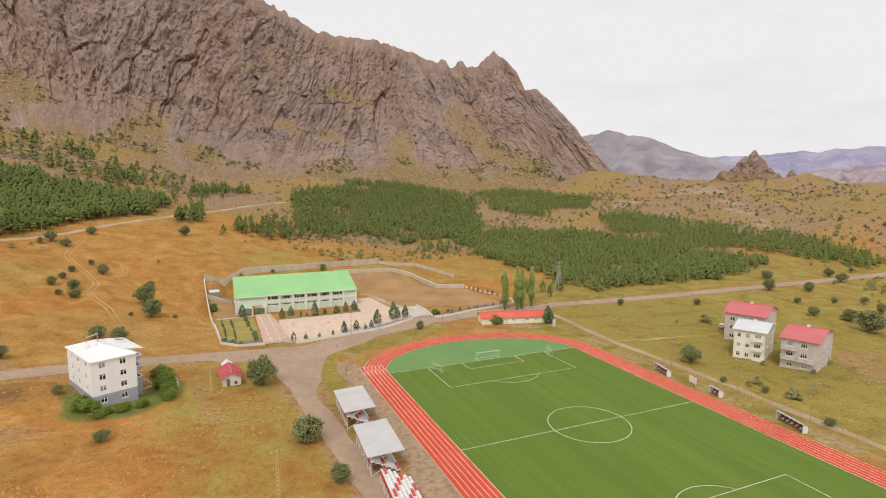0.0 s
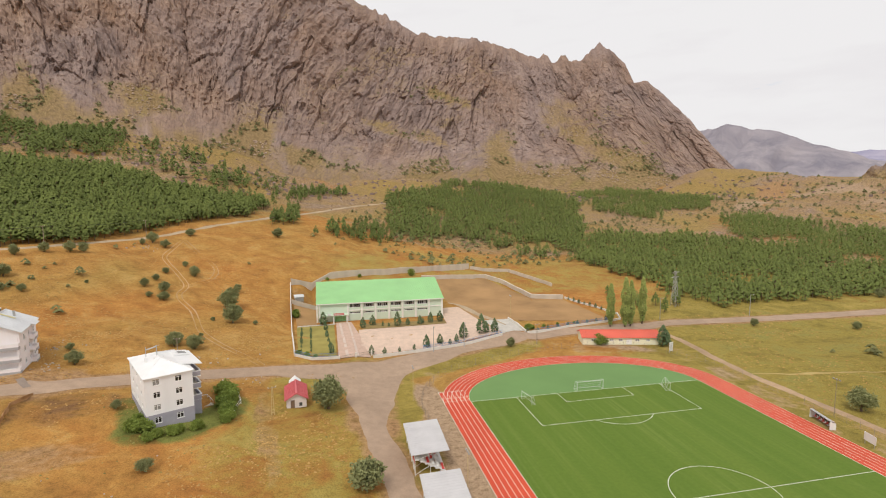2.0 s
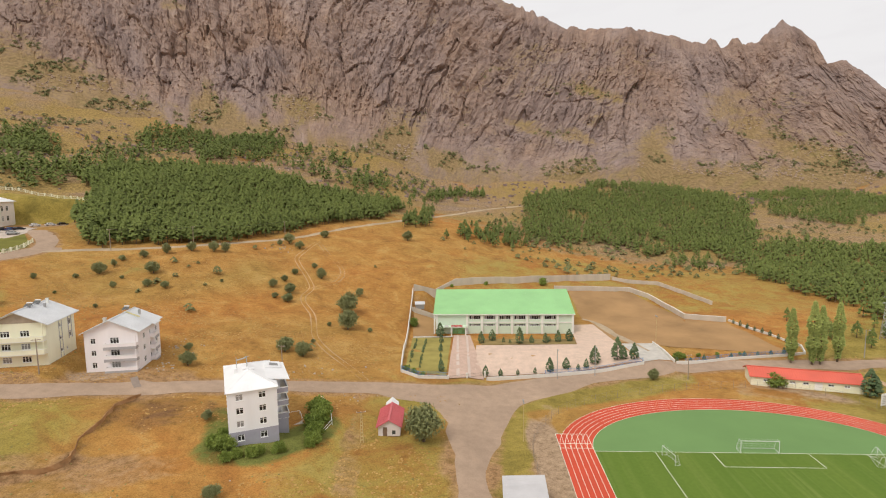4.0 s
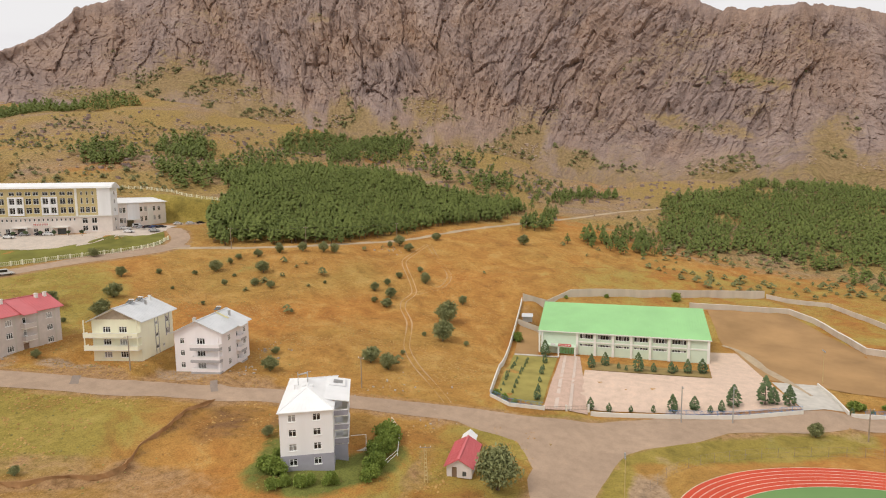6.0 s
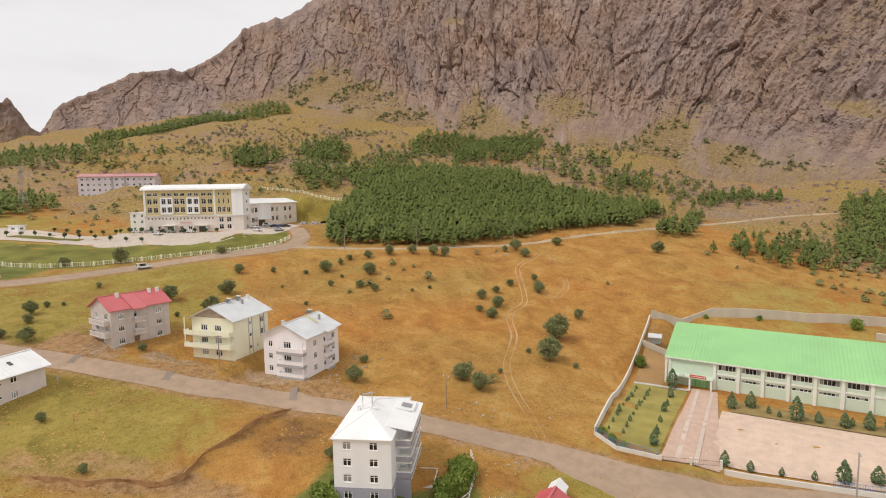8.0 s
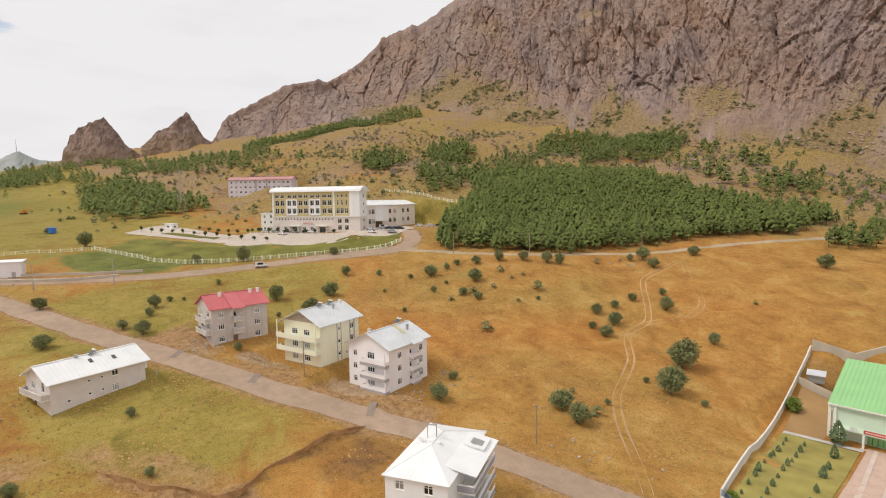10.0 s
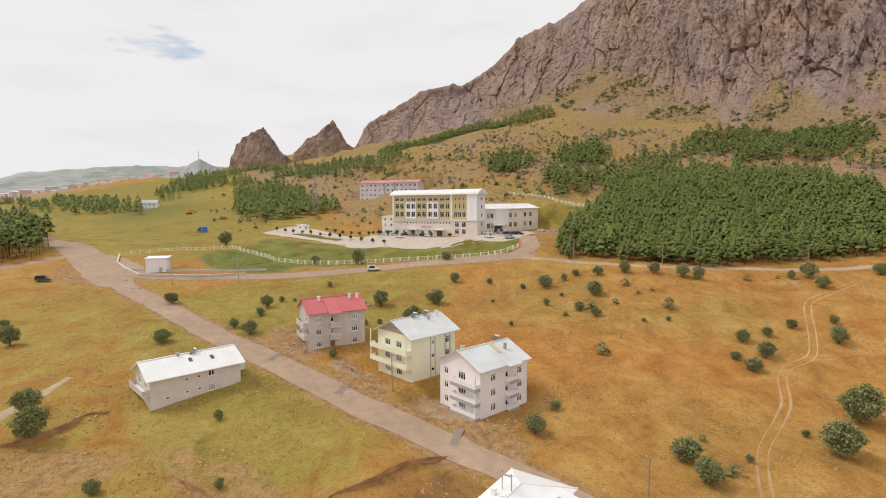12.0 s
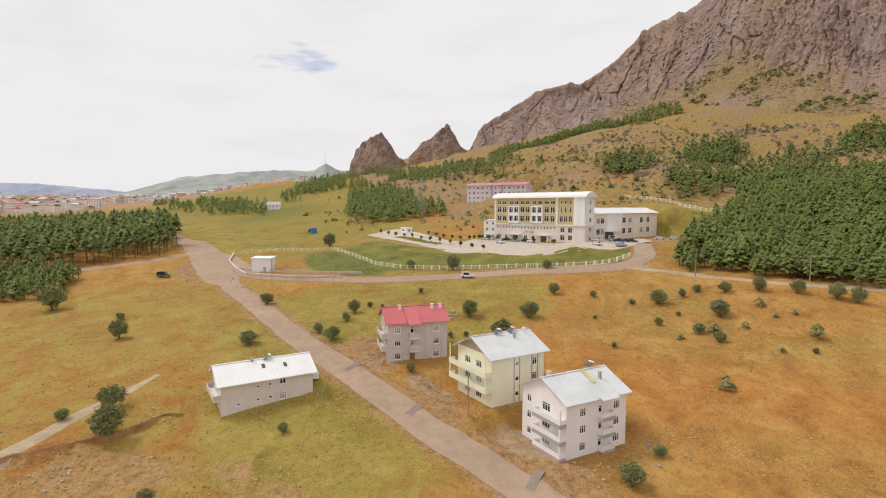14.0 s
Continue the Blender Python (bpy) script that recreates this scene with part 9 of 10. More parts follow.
def limb_mesh(height, reach, seed, r0=0.14):
    r = random.Random(seed)
    bm = bmesh.new()
    rod(bm, (0, 0, -0.4), (0.05, 0.03, height), r0, r0 * 0.6, 7)
    for k in range(5):
        a = k * 1.26 + r.random()
        rod(bm, (0.04, 0.02, height * (0.6 + 0.08 * k)), (math.cos(a) * reach, math.sin(a) * reach, height + reach * (0.5 + 0.5 * r.random())), r0 * 0.5, r0 * 0.15, 5)
    return finish(bm, "trunk", BARK)


FIELD_TREES = []
for k in range(5):
    t = thing("tree", pose(0, 0, 0), "round grey-green field tree standing in dry grass", "tree", "field trees")
    part("trunk", limb_mesh(0.6, 0.6, k), None, t)
    c = part("crown", crown_mesh(40 + k, 60, 56, 1.42, 0.9, 0.10, BROAD_LEAF, "crown", 0.30), None, t)
    c.location = (0, 0, 1.35)
    FIELD_TREES.append(t)


def plant(kinds, x, y, size, seed, lift=0.0):
    r = random.Random(seed)
    t = kinds[r.randrange(len(kinds))]
    ob = copy_thing(t, at(x, y, r.random() * 360, lift) @ Matrix.Scale(size, 4))
    ob.scale = (size * (0.9 + 0.25 * r.random()), size * (0.9 + 0.25 * r.random()), size * (0.85 + 0.25 * r.random()))
    return ob


# place and crown width of every field tree, in metres
TREES_FIELD = [(-252.0, -94.2, 9.7), (-232.5, -70.8, 3.4), (-214.3, -66.8, 6.2), (-231.3, -30.8, 4.8), (-197.7, -34.6, 5.1), (-315.2, -4.3, 7.6), (-256.9, 20.6, 4.7), (-245.8, 33.9, 7.0), (-229.1, 63.2, 4.9), (-211.6, -6.9, 4.6), (-205.6, -9.9, 3.2), (-199.9, -17.8, 3.3), (-193.3, -14.9, 4.9), (-215.1, -1.8, 2.0), (-213.5, 1.6, 1.5), (-198.0, 23.0, 5.7), (-192.4, 38.6, 6.7), (-182.9, 25.9, 6.7), (-205.2, 52.9, 4.2), (-186.4, 13.8, 2.0), (-186.2, 17.8, 1.7), (-224.1, 16.0, 2.2), (-199.2, 62.8, 2.5)]
TREES_ROADSIDE = [(-186.1, 75.5, 5.5), (-190.4, 69.9, 2.3), (-186.2, 83.7, 3.0), (-186.8, 89.3, 3.3), (-181.1, 93.8, 4.4), (-171.1, 82.9, 6.4), (-177.9, 75.3, 1.8), (-175.9, 67.6, 2.6), (-167.3, 72.6, 4.1), (-161.7, 73.7, 3.7), (-169.4, 49.6, 1.7), (-148.1, 87.0, 1.9), (-186.4, 55.2, 1.5), (-176.2, 101.0, 5.0), (-169.2, 106.7, 4.6), (-162.9, 112.6, 5.4), (-159.1, 115.2, 5.4), (-143.5, 148.7, 6.5), (-136.9, 143.8, 4.9), (-146.4, 143.8, 3.6), (-130.9, 165.3, 5.3), (-127.7, 24.3, 4.9), (-132.1, 33.0, 2.9)]
TREES_MEADOW = [(-109.3, 42.4, 6.0), (-103.5, 40.4, 6.0), (-100.7, 83.3, 9.3), (-97.2, 68.2, 8.5), (-104.3, 52.8, 1.7), (-100.7, 103.9, 4.2), (-118.5, 113.7, 5.3), (-124.0, 123.0, 3.2), (-128.8, 111.6, 3.4), (-132.1, 95.3, 4.6), (-130.1, 102.6, 3.3), (-124.8, 93.1, 5.5), (-123.1, 85.2, 4.6), (-128.1, 86.3, 3.0), (-103.9, 70.0, 2.0), (-90.1, 69.3, 2.2), (-90.7, 182.7, 6.9), (-171.4, -0.2, 2.6), (-109.6, -2.4, 2.7), (-66.2, 0.6, 9.9), (-60.2, -34.2, 7.6), (-57.3, -51.1, 4.9), (-97.8, -24.9, 3.5)]
TREES_EAST = [(-171.9, -57.5, 6.2), (-161.8, -56.0, 7.1), (-169.5, -64.9, 3.1), (-155.9, -27.0, 2.4), (-142.3, -46.0, 3.1), (-136.0, -29.5, 2.2), (55.3, -26.2, 7.3), (146.4, -25.1, 11.9), (197.2, 29.9, 6.9), (203.6, 56.9, 7.3), (178.6, 37.8, 7.3), (179.5, 68.3, 5.6), (120.3, 29.5, 3.9), (87.5, 41.1, 3.4), (194.8, 3.4, 4.6), (179.7, -11.5, 5.5), (155.1, -13.3, 6.2), (149.3, -3.1, 5.1), (49.2, -70.2, 2.9), (50.4, -41.7, 2.7), (54.5, -50.9, 2.5), (165.8, 14.7, 3.7), (183.4, 9.3, 3.5), (245.5, 50.0, 7.2), (235.4, 37.1, 7.6), (-7.2, 40.7, 3.8)]
for i, (x, y, w) in enumerate(TREES_FIELD + TREES_ROADSIDE + TREES_MEADOW + TREES_EAST):
    plant(FIELD_TREES, x, y, w / 3.1, i)
for t in FIELD_TREES:
    for o in (*t.children_recursive, t):
        bpy.data.objects.remove(o)


# ---- dry grass tufts and weeds over the near fields ----
def tufts(name, regions, label, material, seed, size):
    r = np.random.RandomState(seed)
    X, Y = [], []
    for x0, y0, x1, y1, count in regions:
        px, py = x0 + r.rand(count) * (x1 - x0), y0 + r.rand(count) * (y1 - y0)
        keep = value_noise(px / 11, py / 11, 0, seed) + 0.5 * value_noise(px / 3.5, py / 3.5, 0, seed + 2) > -0.05
        X.append(px[keep])
        Y.append(py[keep])
    x, y = np.concatenate(X), np.concatenate(Y)
    ok = road_distance(x, y) > 0.5
    ok &= ~((np.abs(x) < 45) & (y < 38) & (y > -135))
    ok &= ~((x > -80) & (x < 45) & (y > 33) & (y < 140))
    x, y = x[ok], y[ok]
    z = top(x, y)
    n = len(x)
    s = size * (0.5 + r.rand(n))
    a = r.rand(n) * 6.28
    base = np.stack([x, y, z], 1)
    d1, d2 = np.stack([np.cos(a), np.sin(a), 0 * a], 1), np.stack([-np.sin(a), np.cos(a), 0 * a], 1)
    up = np.array([0, 0, 1.0])
    V = np.stack([base - d1 * s[:, None] * 0.7, base + d1 * s[:, None] * 0.7, base + d2 * s[:, None] * 0.6, base - d2 * s[:, None] * 0.6, base + up * (s * (0.25 + 0.3 * r.rand(n)))[:, None] + d1 * (s * (r.rand(n) - 0.5))[:, None]], 1).reshape(-1, 3)
    k = np.arange(n)[:, None] * 5
    F = np.concatenate([k + np.array([[0, 2, 4]]), k + np.array([[2, 1, 4]]), k + np.array([[1, 3, 4]]), k + np.array([[3, 0, 4]])])
    return tagged(mesh_object(name, V, F, material), label, "grass", kind="stuff")


STRAW = leaf_material("straw_tufts", (0.34, 0.18, 0.055), (0.53, 0.33, 0.115))
WEED = leaf_material("green_weeds", (0.17, 0.15, 0.045), (0.34, 0.28, 0.09))
tufts("dry_grass", [(-190, -110, -62, 60, 20000), (-190, 20, -82, 150, 10000), (48, -100, 140, 60, 6000), (-260, -100, -150, 10, 6000), (-80, 120, 60, 200, 4000), (-250, 20, -150, 110, 4000)], "dry straw-coloured grass tufts in the fields", STRAW, 71, 0.34)
tufts("weeds", [(-190, -110, -62, 60, 1900), (-190, 20, -82, 150, 1000), (48, -100, 140, 60, 2000), (-260, -100, -150, 30, 2400), (-80, 120, 60, 200, 2500), (-250, 20, -150, 110, 2000)], "low grey-green weeds in the dry grass", WEED, 73, 0.32)


# ---- garden trees ----
def kind_tree(name, label, group, trunk, crown, lift):
    t = thing(name, pose(0, 0, 0), label, "tree", group)
    part("trunk", trunk, None, t)
    c = part("crown", crown, None, t)
    c.location = (0, 0, lift)
    return t


def array_mesh(name, arrays, material):
    me = bpy.data.meshes.new(name)
    me.from_pydata(arrays[0].tolist(), [], arrays[1].tolist())
    me.materials.append(material)
    return me


def stem(height, r):
    bm = bmesh.new()
    rod(bm, (0, 0, -0.3), (0, 0, height), r, r * 0.4, 6)
    return finish(bm, "trunk", BARK)


SPRUCES = [kind_tree("spruce", "young dark green spruce in the yard", "spruces in the yard", stem(3.4, 0.09), array_mesh("crown", pine_arrays(60 + k, 4.0, 1.05, 190, 0.06, leaf=0.36), SPRUCE_LEAF), 0.0) for k in range(3)]
POPLARS = [kind_tree("poplar", "tall slender green poplar behind the low building", "row of poplars", stem(15, 0.3), array_mesh("crown", pine_arrays(70 + k, 19.5, 1.5, 1300, 0.06, True, leaf=0.5), POPLAR_LEAF), 0.0) for k in range(2)]
BUSHES = []
for k in range(3):
    b = thing("bush", pose(0, 0, 0), "dense bright green garden bush beside the house", "bush", "garden bushes")
    c = part("foliage", crown_mesh(90 + k, 26, 64, 1.0, 0.95, 0.10, GARDEN_LEAF, "foliage", 0.4), None, b)
    c.location = (0, 0, 0.7)
    BUSHES.append(b)
for i, (x, y, s) in enumerate([(-53.3, 68.5, 1.0), (-49.6, 71.3, 1.05), (-40.9, 68, 1.35), (-36.9, 69, 0.75), (-32.4, 68.8, 0.9), (-28.2, 70, 1.05), (-24.4, 71, 1.15), (-67.2, 76.2, 1.2), (-34.2, 46.6, 1.1), (-29.3, 48.2, 1.0), (-20.8, 50.0, 1.25), (-14.0, 51.6, 1.6), (-12.0, 52.6, 1.1), (-8.9, 52.2, 1.25), (-52.6, 42.2, 0.75), (-48.4, 43.0, 0.6), (-43.5, 44.0, 0.45), (-38.5, 45.2, 0.5), (-26, 47.6, 0.5), (-23.6, 48.2, 0.7), (-64.8, 40, 0.8), (-65.2, 45, 0.5), (-65.6, 51, 0.45), (-66.0, 58, 0.6), (-66.2, 63, 0.4), (-66.4, 69, 0.7), (-46, 69.3, 0.45), (-44, 68.2, 0.4), (-31, 70.4, 0.5)]):
    plant(SPRUCES, x, y, s, 200 + i)
for i in range(10):
    plant(SPRUCES, -70.9 - 0.08 * i, 41 + i * 3.3, 0.26 + 0.06 * (i % 3), 240 + i)
    plant(SPRUCES, -73.8 - 0.11 * i, 41 + i * 3.3 + (i % 3) * 0.5, 0.24 + 0.06 * (i % 4), 260 + i)
for i, (x, y, s) in enumerate([(36.9, 54.6, 0.98), (42.2, 53.4, 1.02), (44.6, 53.6, 1.0), (50.6, 55.4, 1.04)]):
    plant(POPLARS, x, y, s, 290 + i)
for i, (x, y, s) in enumerate([(22.6, 36.0, 1.5), (41.6, 29.6, 1.75), (43.6, 30.6, 1.4)]):
    plant(SPRUCES if i else BUSHES, x, y, s * (1.0 if i else 1.6), 300 + i)
for i, (x, y, s) in enumerate([(-77.6, 88, 2.4), (-24, 140, 2.4), (-72, 36.6, 1.2), (-74.4, 38.6, 1.1), (-69.6, 35.8, 0.9), (5.2, 56.4, 1.5), (7.2, 57.2, 1.2), (12, 58.4, 0.8), (18, 59.4, 0.8), (25, 60, 0.7), (-50, 133, 1.2), (-65, 126.6, 0.9)]):
    plant(BUSHES, x, y, s, 320 + i)
for i in range(9):
    plant(SPRUCES, 4.0 + i * 4.3, 54.0 + i * 0.85, 0.42 + 0.05 * (i % 3), 340 + i)
    plant(SPRUCES, 39.0 + i * 0.9, 94.0 - i * 3.2, 0.42 + 0.05 * (i % 3), 350 + i)
# the overgrown garden round the white house
garden = random.Random(4)
for i in range(44):
    a = garden.random()
    if i < 11:
        x, y = -104.8 + a * 3.6, -11.5 + garden.random() * 8
        s = 1.2 + 0.9 * garden.random()
    elif i < 23:
        u = garden.random()
        x, y = -101.5 + u * 9.6 + garden.random(), -13.2 + u * 4.6 - garden.random() * 1.8
        s = 0.85 + 0.5 * garden.random()
    else:
        u = (i - 23 + garden.random()) / 21
        x, y = -87.6 - u * 3.6 + garden.random() * 2.0, -6.5 + u * 17
        s = 1.2 + 1.2 * garden.random()
    plant(BUSHES, x, y, s, 400 + i)
# clipped ball trees in the school car park
BALLS = []
for k in range(2):
    b = thing("ball_tree", pose(0, 0, 0), "clipped round tree in the school car park", "tree", "clipped trees at the school")
    part("trunk", stem(1.1, 0.1), None, b)
    c = part("crown", crown_mesh(120 + k, 10, 30, 0.75, 0.9, 0.2, SPRUCE_LEAF, "crown"), None, b)
    c.location = (0, 0, 1.5)
    BALLS.append(b)
for i in range(30):
    if i < 12:
        x, y = -352 + i * 7.4, 27 + i * 2.6
    elif i < 20:
        x, y = -330 + (i - 12) * 6.5, 48 + (i - 12) * 2.2
    else:
        x, y = -300 + (i - 20) * 5.0, 62 + (i - 20) * 2.0
    plant(BALLS, x, y, 1.3, 500 + i)
for t in SPRUCES + POPLARS + BUSHES + BALLS:
    for o in (*t.children_recursive, t):
        bpy.data.objects.remove(o)


# ---- poles, wires, cars and clutter ----
POLE_WOOD = surface("weathered_pole_wood", (0.34, 0.27, 0.20), 0.9, spread=0.2, coarse=1.0, fine=8)


def utility_pole(x, y, h=8.0, arms=1, lamp=False, material=None, label="weathered wooden utility pole with a cross-arm", turn=0.0, group="utility poles"):
    p = thing("street_lamp" if lamp else "utility_pole", at(x, y, turn), label, "lamp post" if lamp else "pole", group)
    bm = bmesh.new()
    rod(bm, (0, 0, -0.6), (0, 0, h), 0.15, 0.1, 7)
    part("post", bm, material or POLE_WOOD, p)
    for k in range(arms):
        bm = bmesh.new()
        box(bm, -0.9, -0.06, h - 0.35 - 0.7 * k, 0.9, 0.06, h - 0.22 - 0.7 * k)
        part("cross_arm", bm, material or POLE_WOOD, p)
        for s in (-0.75, 0.0, 0.75):
            bm = bmesh.new()
            rod(bm, (s, 0, h - 0.22 - 0.7 * k), (s, 0, h - 0.02 - 0.7 * k), 0.06, 0.04, 6)
            part("insulator", bm, PALE_TRIM, p)
    if lamp:
        bm = bmesh.new()
        rod(bm, (0, 0, h - 0.1), (0, -1.2, h + 0.15), 0.04)
        part("lamp_arm", bm, GREY_METAL, p)
        bm = bmesh.new()
        box(bm, -0.12, -1.75, h + 0.08, 0.12, -1.15, h + 0.22)
        part("lamp_head", bm, GREY_METAL, p)
    return p


for x, y, h in ((-104.8, 27.6, 7.5), (-151.0, 5.7, 8.0), (-196.8, 97.8, 8.5), (-172.6, 115.0, 8.0), (-149.0, 159, 8.0), (2.2, 41.0, 7.0)):
    utility_pole(x, y, h, 1, turn=(x * 7) % 180)


def ladder_pole(x, y, h, turn):
    """A cast concrete pole: two tapering legs joined by rungs, with a short steel cross-arm."""
    p = thing("ladder_pole", at(x, y, turn), "yellowed concrete ladder pole standing in dry grass", "pole", "utility poles")
    for s in (-1, 1):
        bm = bmesh.new()
        rod(bm, (s * 0.30, 0, -0.5), (s * 0.13, 0, h), 0.10, 0.07, 4)
        part("leg", bm, POLE_CONCRETE, p)
    for k in range(int(h / 0.75)):
        z = 0.6 + k * 0.75
        w = 0.30 - 0.17 * z / h
        bm = bmesh.new()
        box(bm, -w, -0.06, z - 0.09, w, 0.06, z + 0.09)
        part("rung", bm, POLE_CONCRETE, p)
    bm = bmesh.new()
    box(bm, -0.95, -0.05, h + 0.02, 0.95, 0.05, h + 0.12)
    part("cross_arm", bm, RUST_METAL, p)
    for s in (-0.85, 0.0, 0.85):
        bm = bmesh.new()
        rod(bm, (s, 0, h + 0.12), (s, 0, h + 0.34), 0.06, 0.04, 6)
        part("insulator", bm, PALE_TRIM, p)


POLE_CONCRETE = surface("yellowed_concrete", (0.56, 0.42, 0.20), 0.9, spread=0.15, coarse=0.6, fine=6)
ladder_pole(-78.4, -1.8, 6.3, 20)
ladder_pole(-68.1, -53.4, 8.6, 15)
for x, y in ((-33.0, 40.8), (-22.2, 43.4), (-244.8, -9.5), (-253.3, -29.5), (60, 58), (98, 55)):
    utility_pole(x, y, 8.5, 0, True, GREY_METAL, "slim grey steel street lamp at the roadside", group="street lamps")
for x, y in ((46.9, -26.8), (47.0, -48.6), (47.4, -67.0), (47.2, -88), (-45.7, 4.0), (-43.6, -39.7), (3.4, 70.5)):
    p = thing("floodlight_mast", at(x, y), "slim floodlight mast beside the sports ground", "floodlight", "floodlight masts")
    bm = bmesh.new()
    rod(bm, (0, 0, -0.4), (0, 0, 8.6), 0.07, 0.05, 6)
    part("post", bm, POLE_CONCRETE if x < 5 else RUST_METAL, p)
    bm = bmesh.new()
    rod(bm, (0, -0.9, 8.5), (0, 0.9, 8.5), 0.05)
    part("cross_arm", bm, RUST_METAL, p)
    for s in (-0.8, 0.0, 0.8):
        bm = bmesh.new()
        box(bm, -0.18, s - 0.16, 8.55, 0.08, s + 0.16, 8.8)
        part("lamp_head", bm, GREY_METAL, p)


def wire(a, b, sag, label="thin sagging overhead line between poles"):
    pts = []
    for k in range(13):
        u = k / 12
        pts.append((a[0] + (b[0] - a[0]) * u, a[1] + (b[1] - a[1]) * u, a[2] + (b[2] - a[2]) * u - sag * 4 * u * (1 - u)))
    bm = bmesh.new()
    for p, q in zip(pts, pts[1:]):
        rod(bm, p, q, 0.02, sides=3)
    solid("overhead_wire", bm, DARK_GLASS, pose(0, 0, 0), label, "wire", "overhead lines", kind="")


POLE_TOPS = [(-253.3, -29.5, 8.3), (-196.8, 97.8, 8.4), (-172.6, 115.0, 7.9), (-149.0, 159, 7.9)]
for (xa, ya, ha), (xb, yb, hb) in zip(POLE_TOPS[1:], POLE_TOPS[2:]):
    for s in (-0.7, 0.0, 0.7):
        wire((xa + s, ya, level(xa, ya) + ha), (xb + s, yb, level(xb, yb) + hb), 0.9)


def pylon(x, y, h, base):
    p = thing("lattice_pylon", at(x, y, 20), "grey steel lattice power pylon", "pylon", "lattice pylons")
    legs = [(sx, sy) for sx in (-1, 1) for sy in (-1, 1)]
    for sx, sy in legs:
        bm = bmesh.new()
        rod(bm, (sx * base, sy * base, -0.5), (sx * 0.25, sy * 0.25, h), 0.09, 0.06, 4)
        part("leg", bm, GREY_METAL, p)
    n = 8
    for k in range(n):
        z0, z1 = h * k / n, h * (k + 1) / n
        r0, r1 = base + (0.25 - base) * k / n, base + (0.25 - base) * (k + 1) / n
        bm = bmesh.new()
        for (ax, ay), (bx, by) in (((-1, -1), (1, -1)), ((1, -1), (1, 1)), ((1, 1), (-1, 1)), ((-1, 1), (-1, -1))):
            rod(bm, (ax * r0, ay * r0, z0), (bx * r1, by * r1, z1), 0.04, sides=3)
            rod(bm, (bx * r0, by * r0, z0), (ax * r1, ay * r1, z1), 0.04, sides=3)
        part("bracing", bm, GREY_METAL, p)
    for z in (h - 0.6, h - 2.6):
        bm = bmesh.new()
        rod(bm, (-2.6, 0, z), (2.6, 0, z), 0.08, sides=4)
        rod(bm, (-2.6, 0, z), (0, 0, z + 0.7), 0.05, sides=3)
        rod(bm, (2.6, 0, z), (0, 0, z + 0.7), 0.05, sides=3)
        part("cross_arm", bm, GREY_METAL, p)


pylon(78.5, 75.0, 15.0, 1.2)
pylon(-398.7, 62, 26.0, 2.0)

CAR_PAINTS = {n: surface("car_paint_" + n, c, 0.25, 0.0, 0.04, spec=0.6) for n, c in (("white", (0.78, 0.78, 0.77)), ("black", (0.025, 0.025, 0.03)), ("silver", (0.42, 0.43, 0.44)), ("blue", (0.06, 0.10, 0.22)), ("red", (0.40, 0.04, 0.035)))}
TYRE = surface("tyre_rubber", (0.03, 0.03, 0.03), 0.9, spread=0.2)
LAMP_RED = surface("tail_lamp", (0.45, 0.03, 0.02), 0.3)


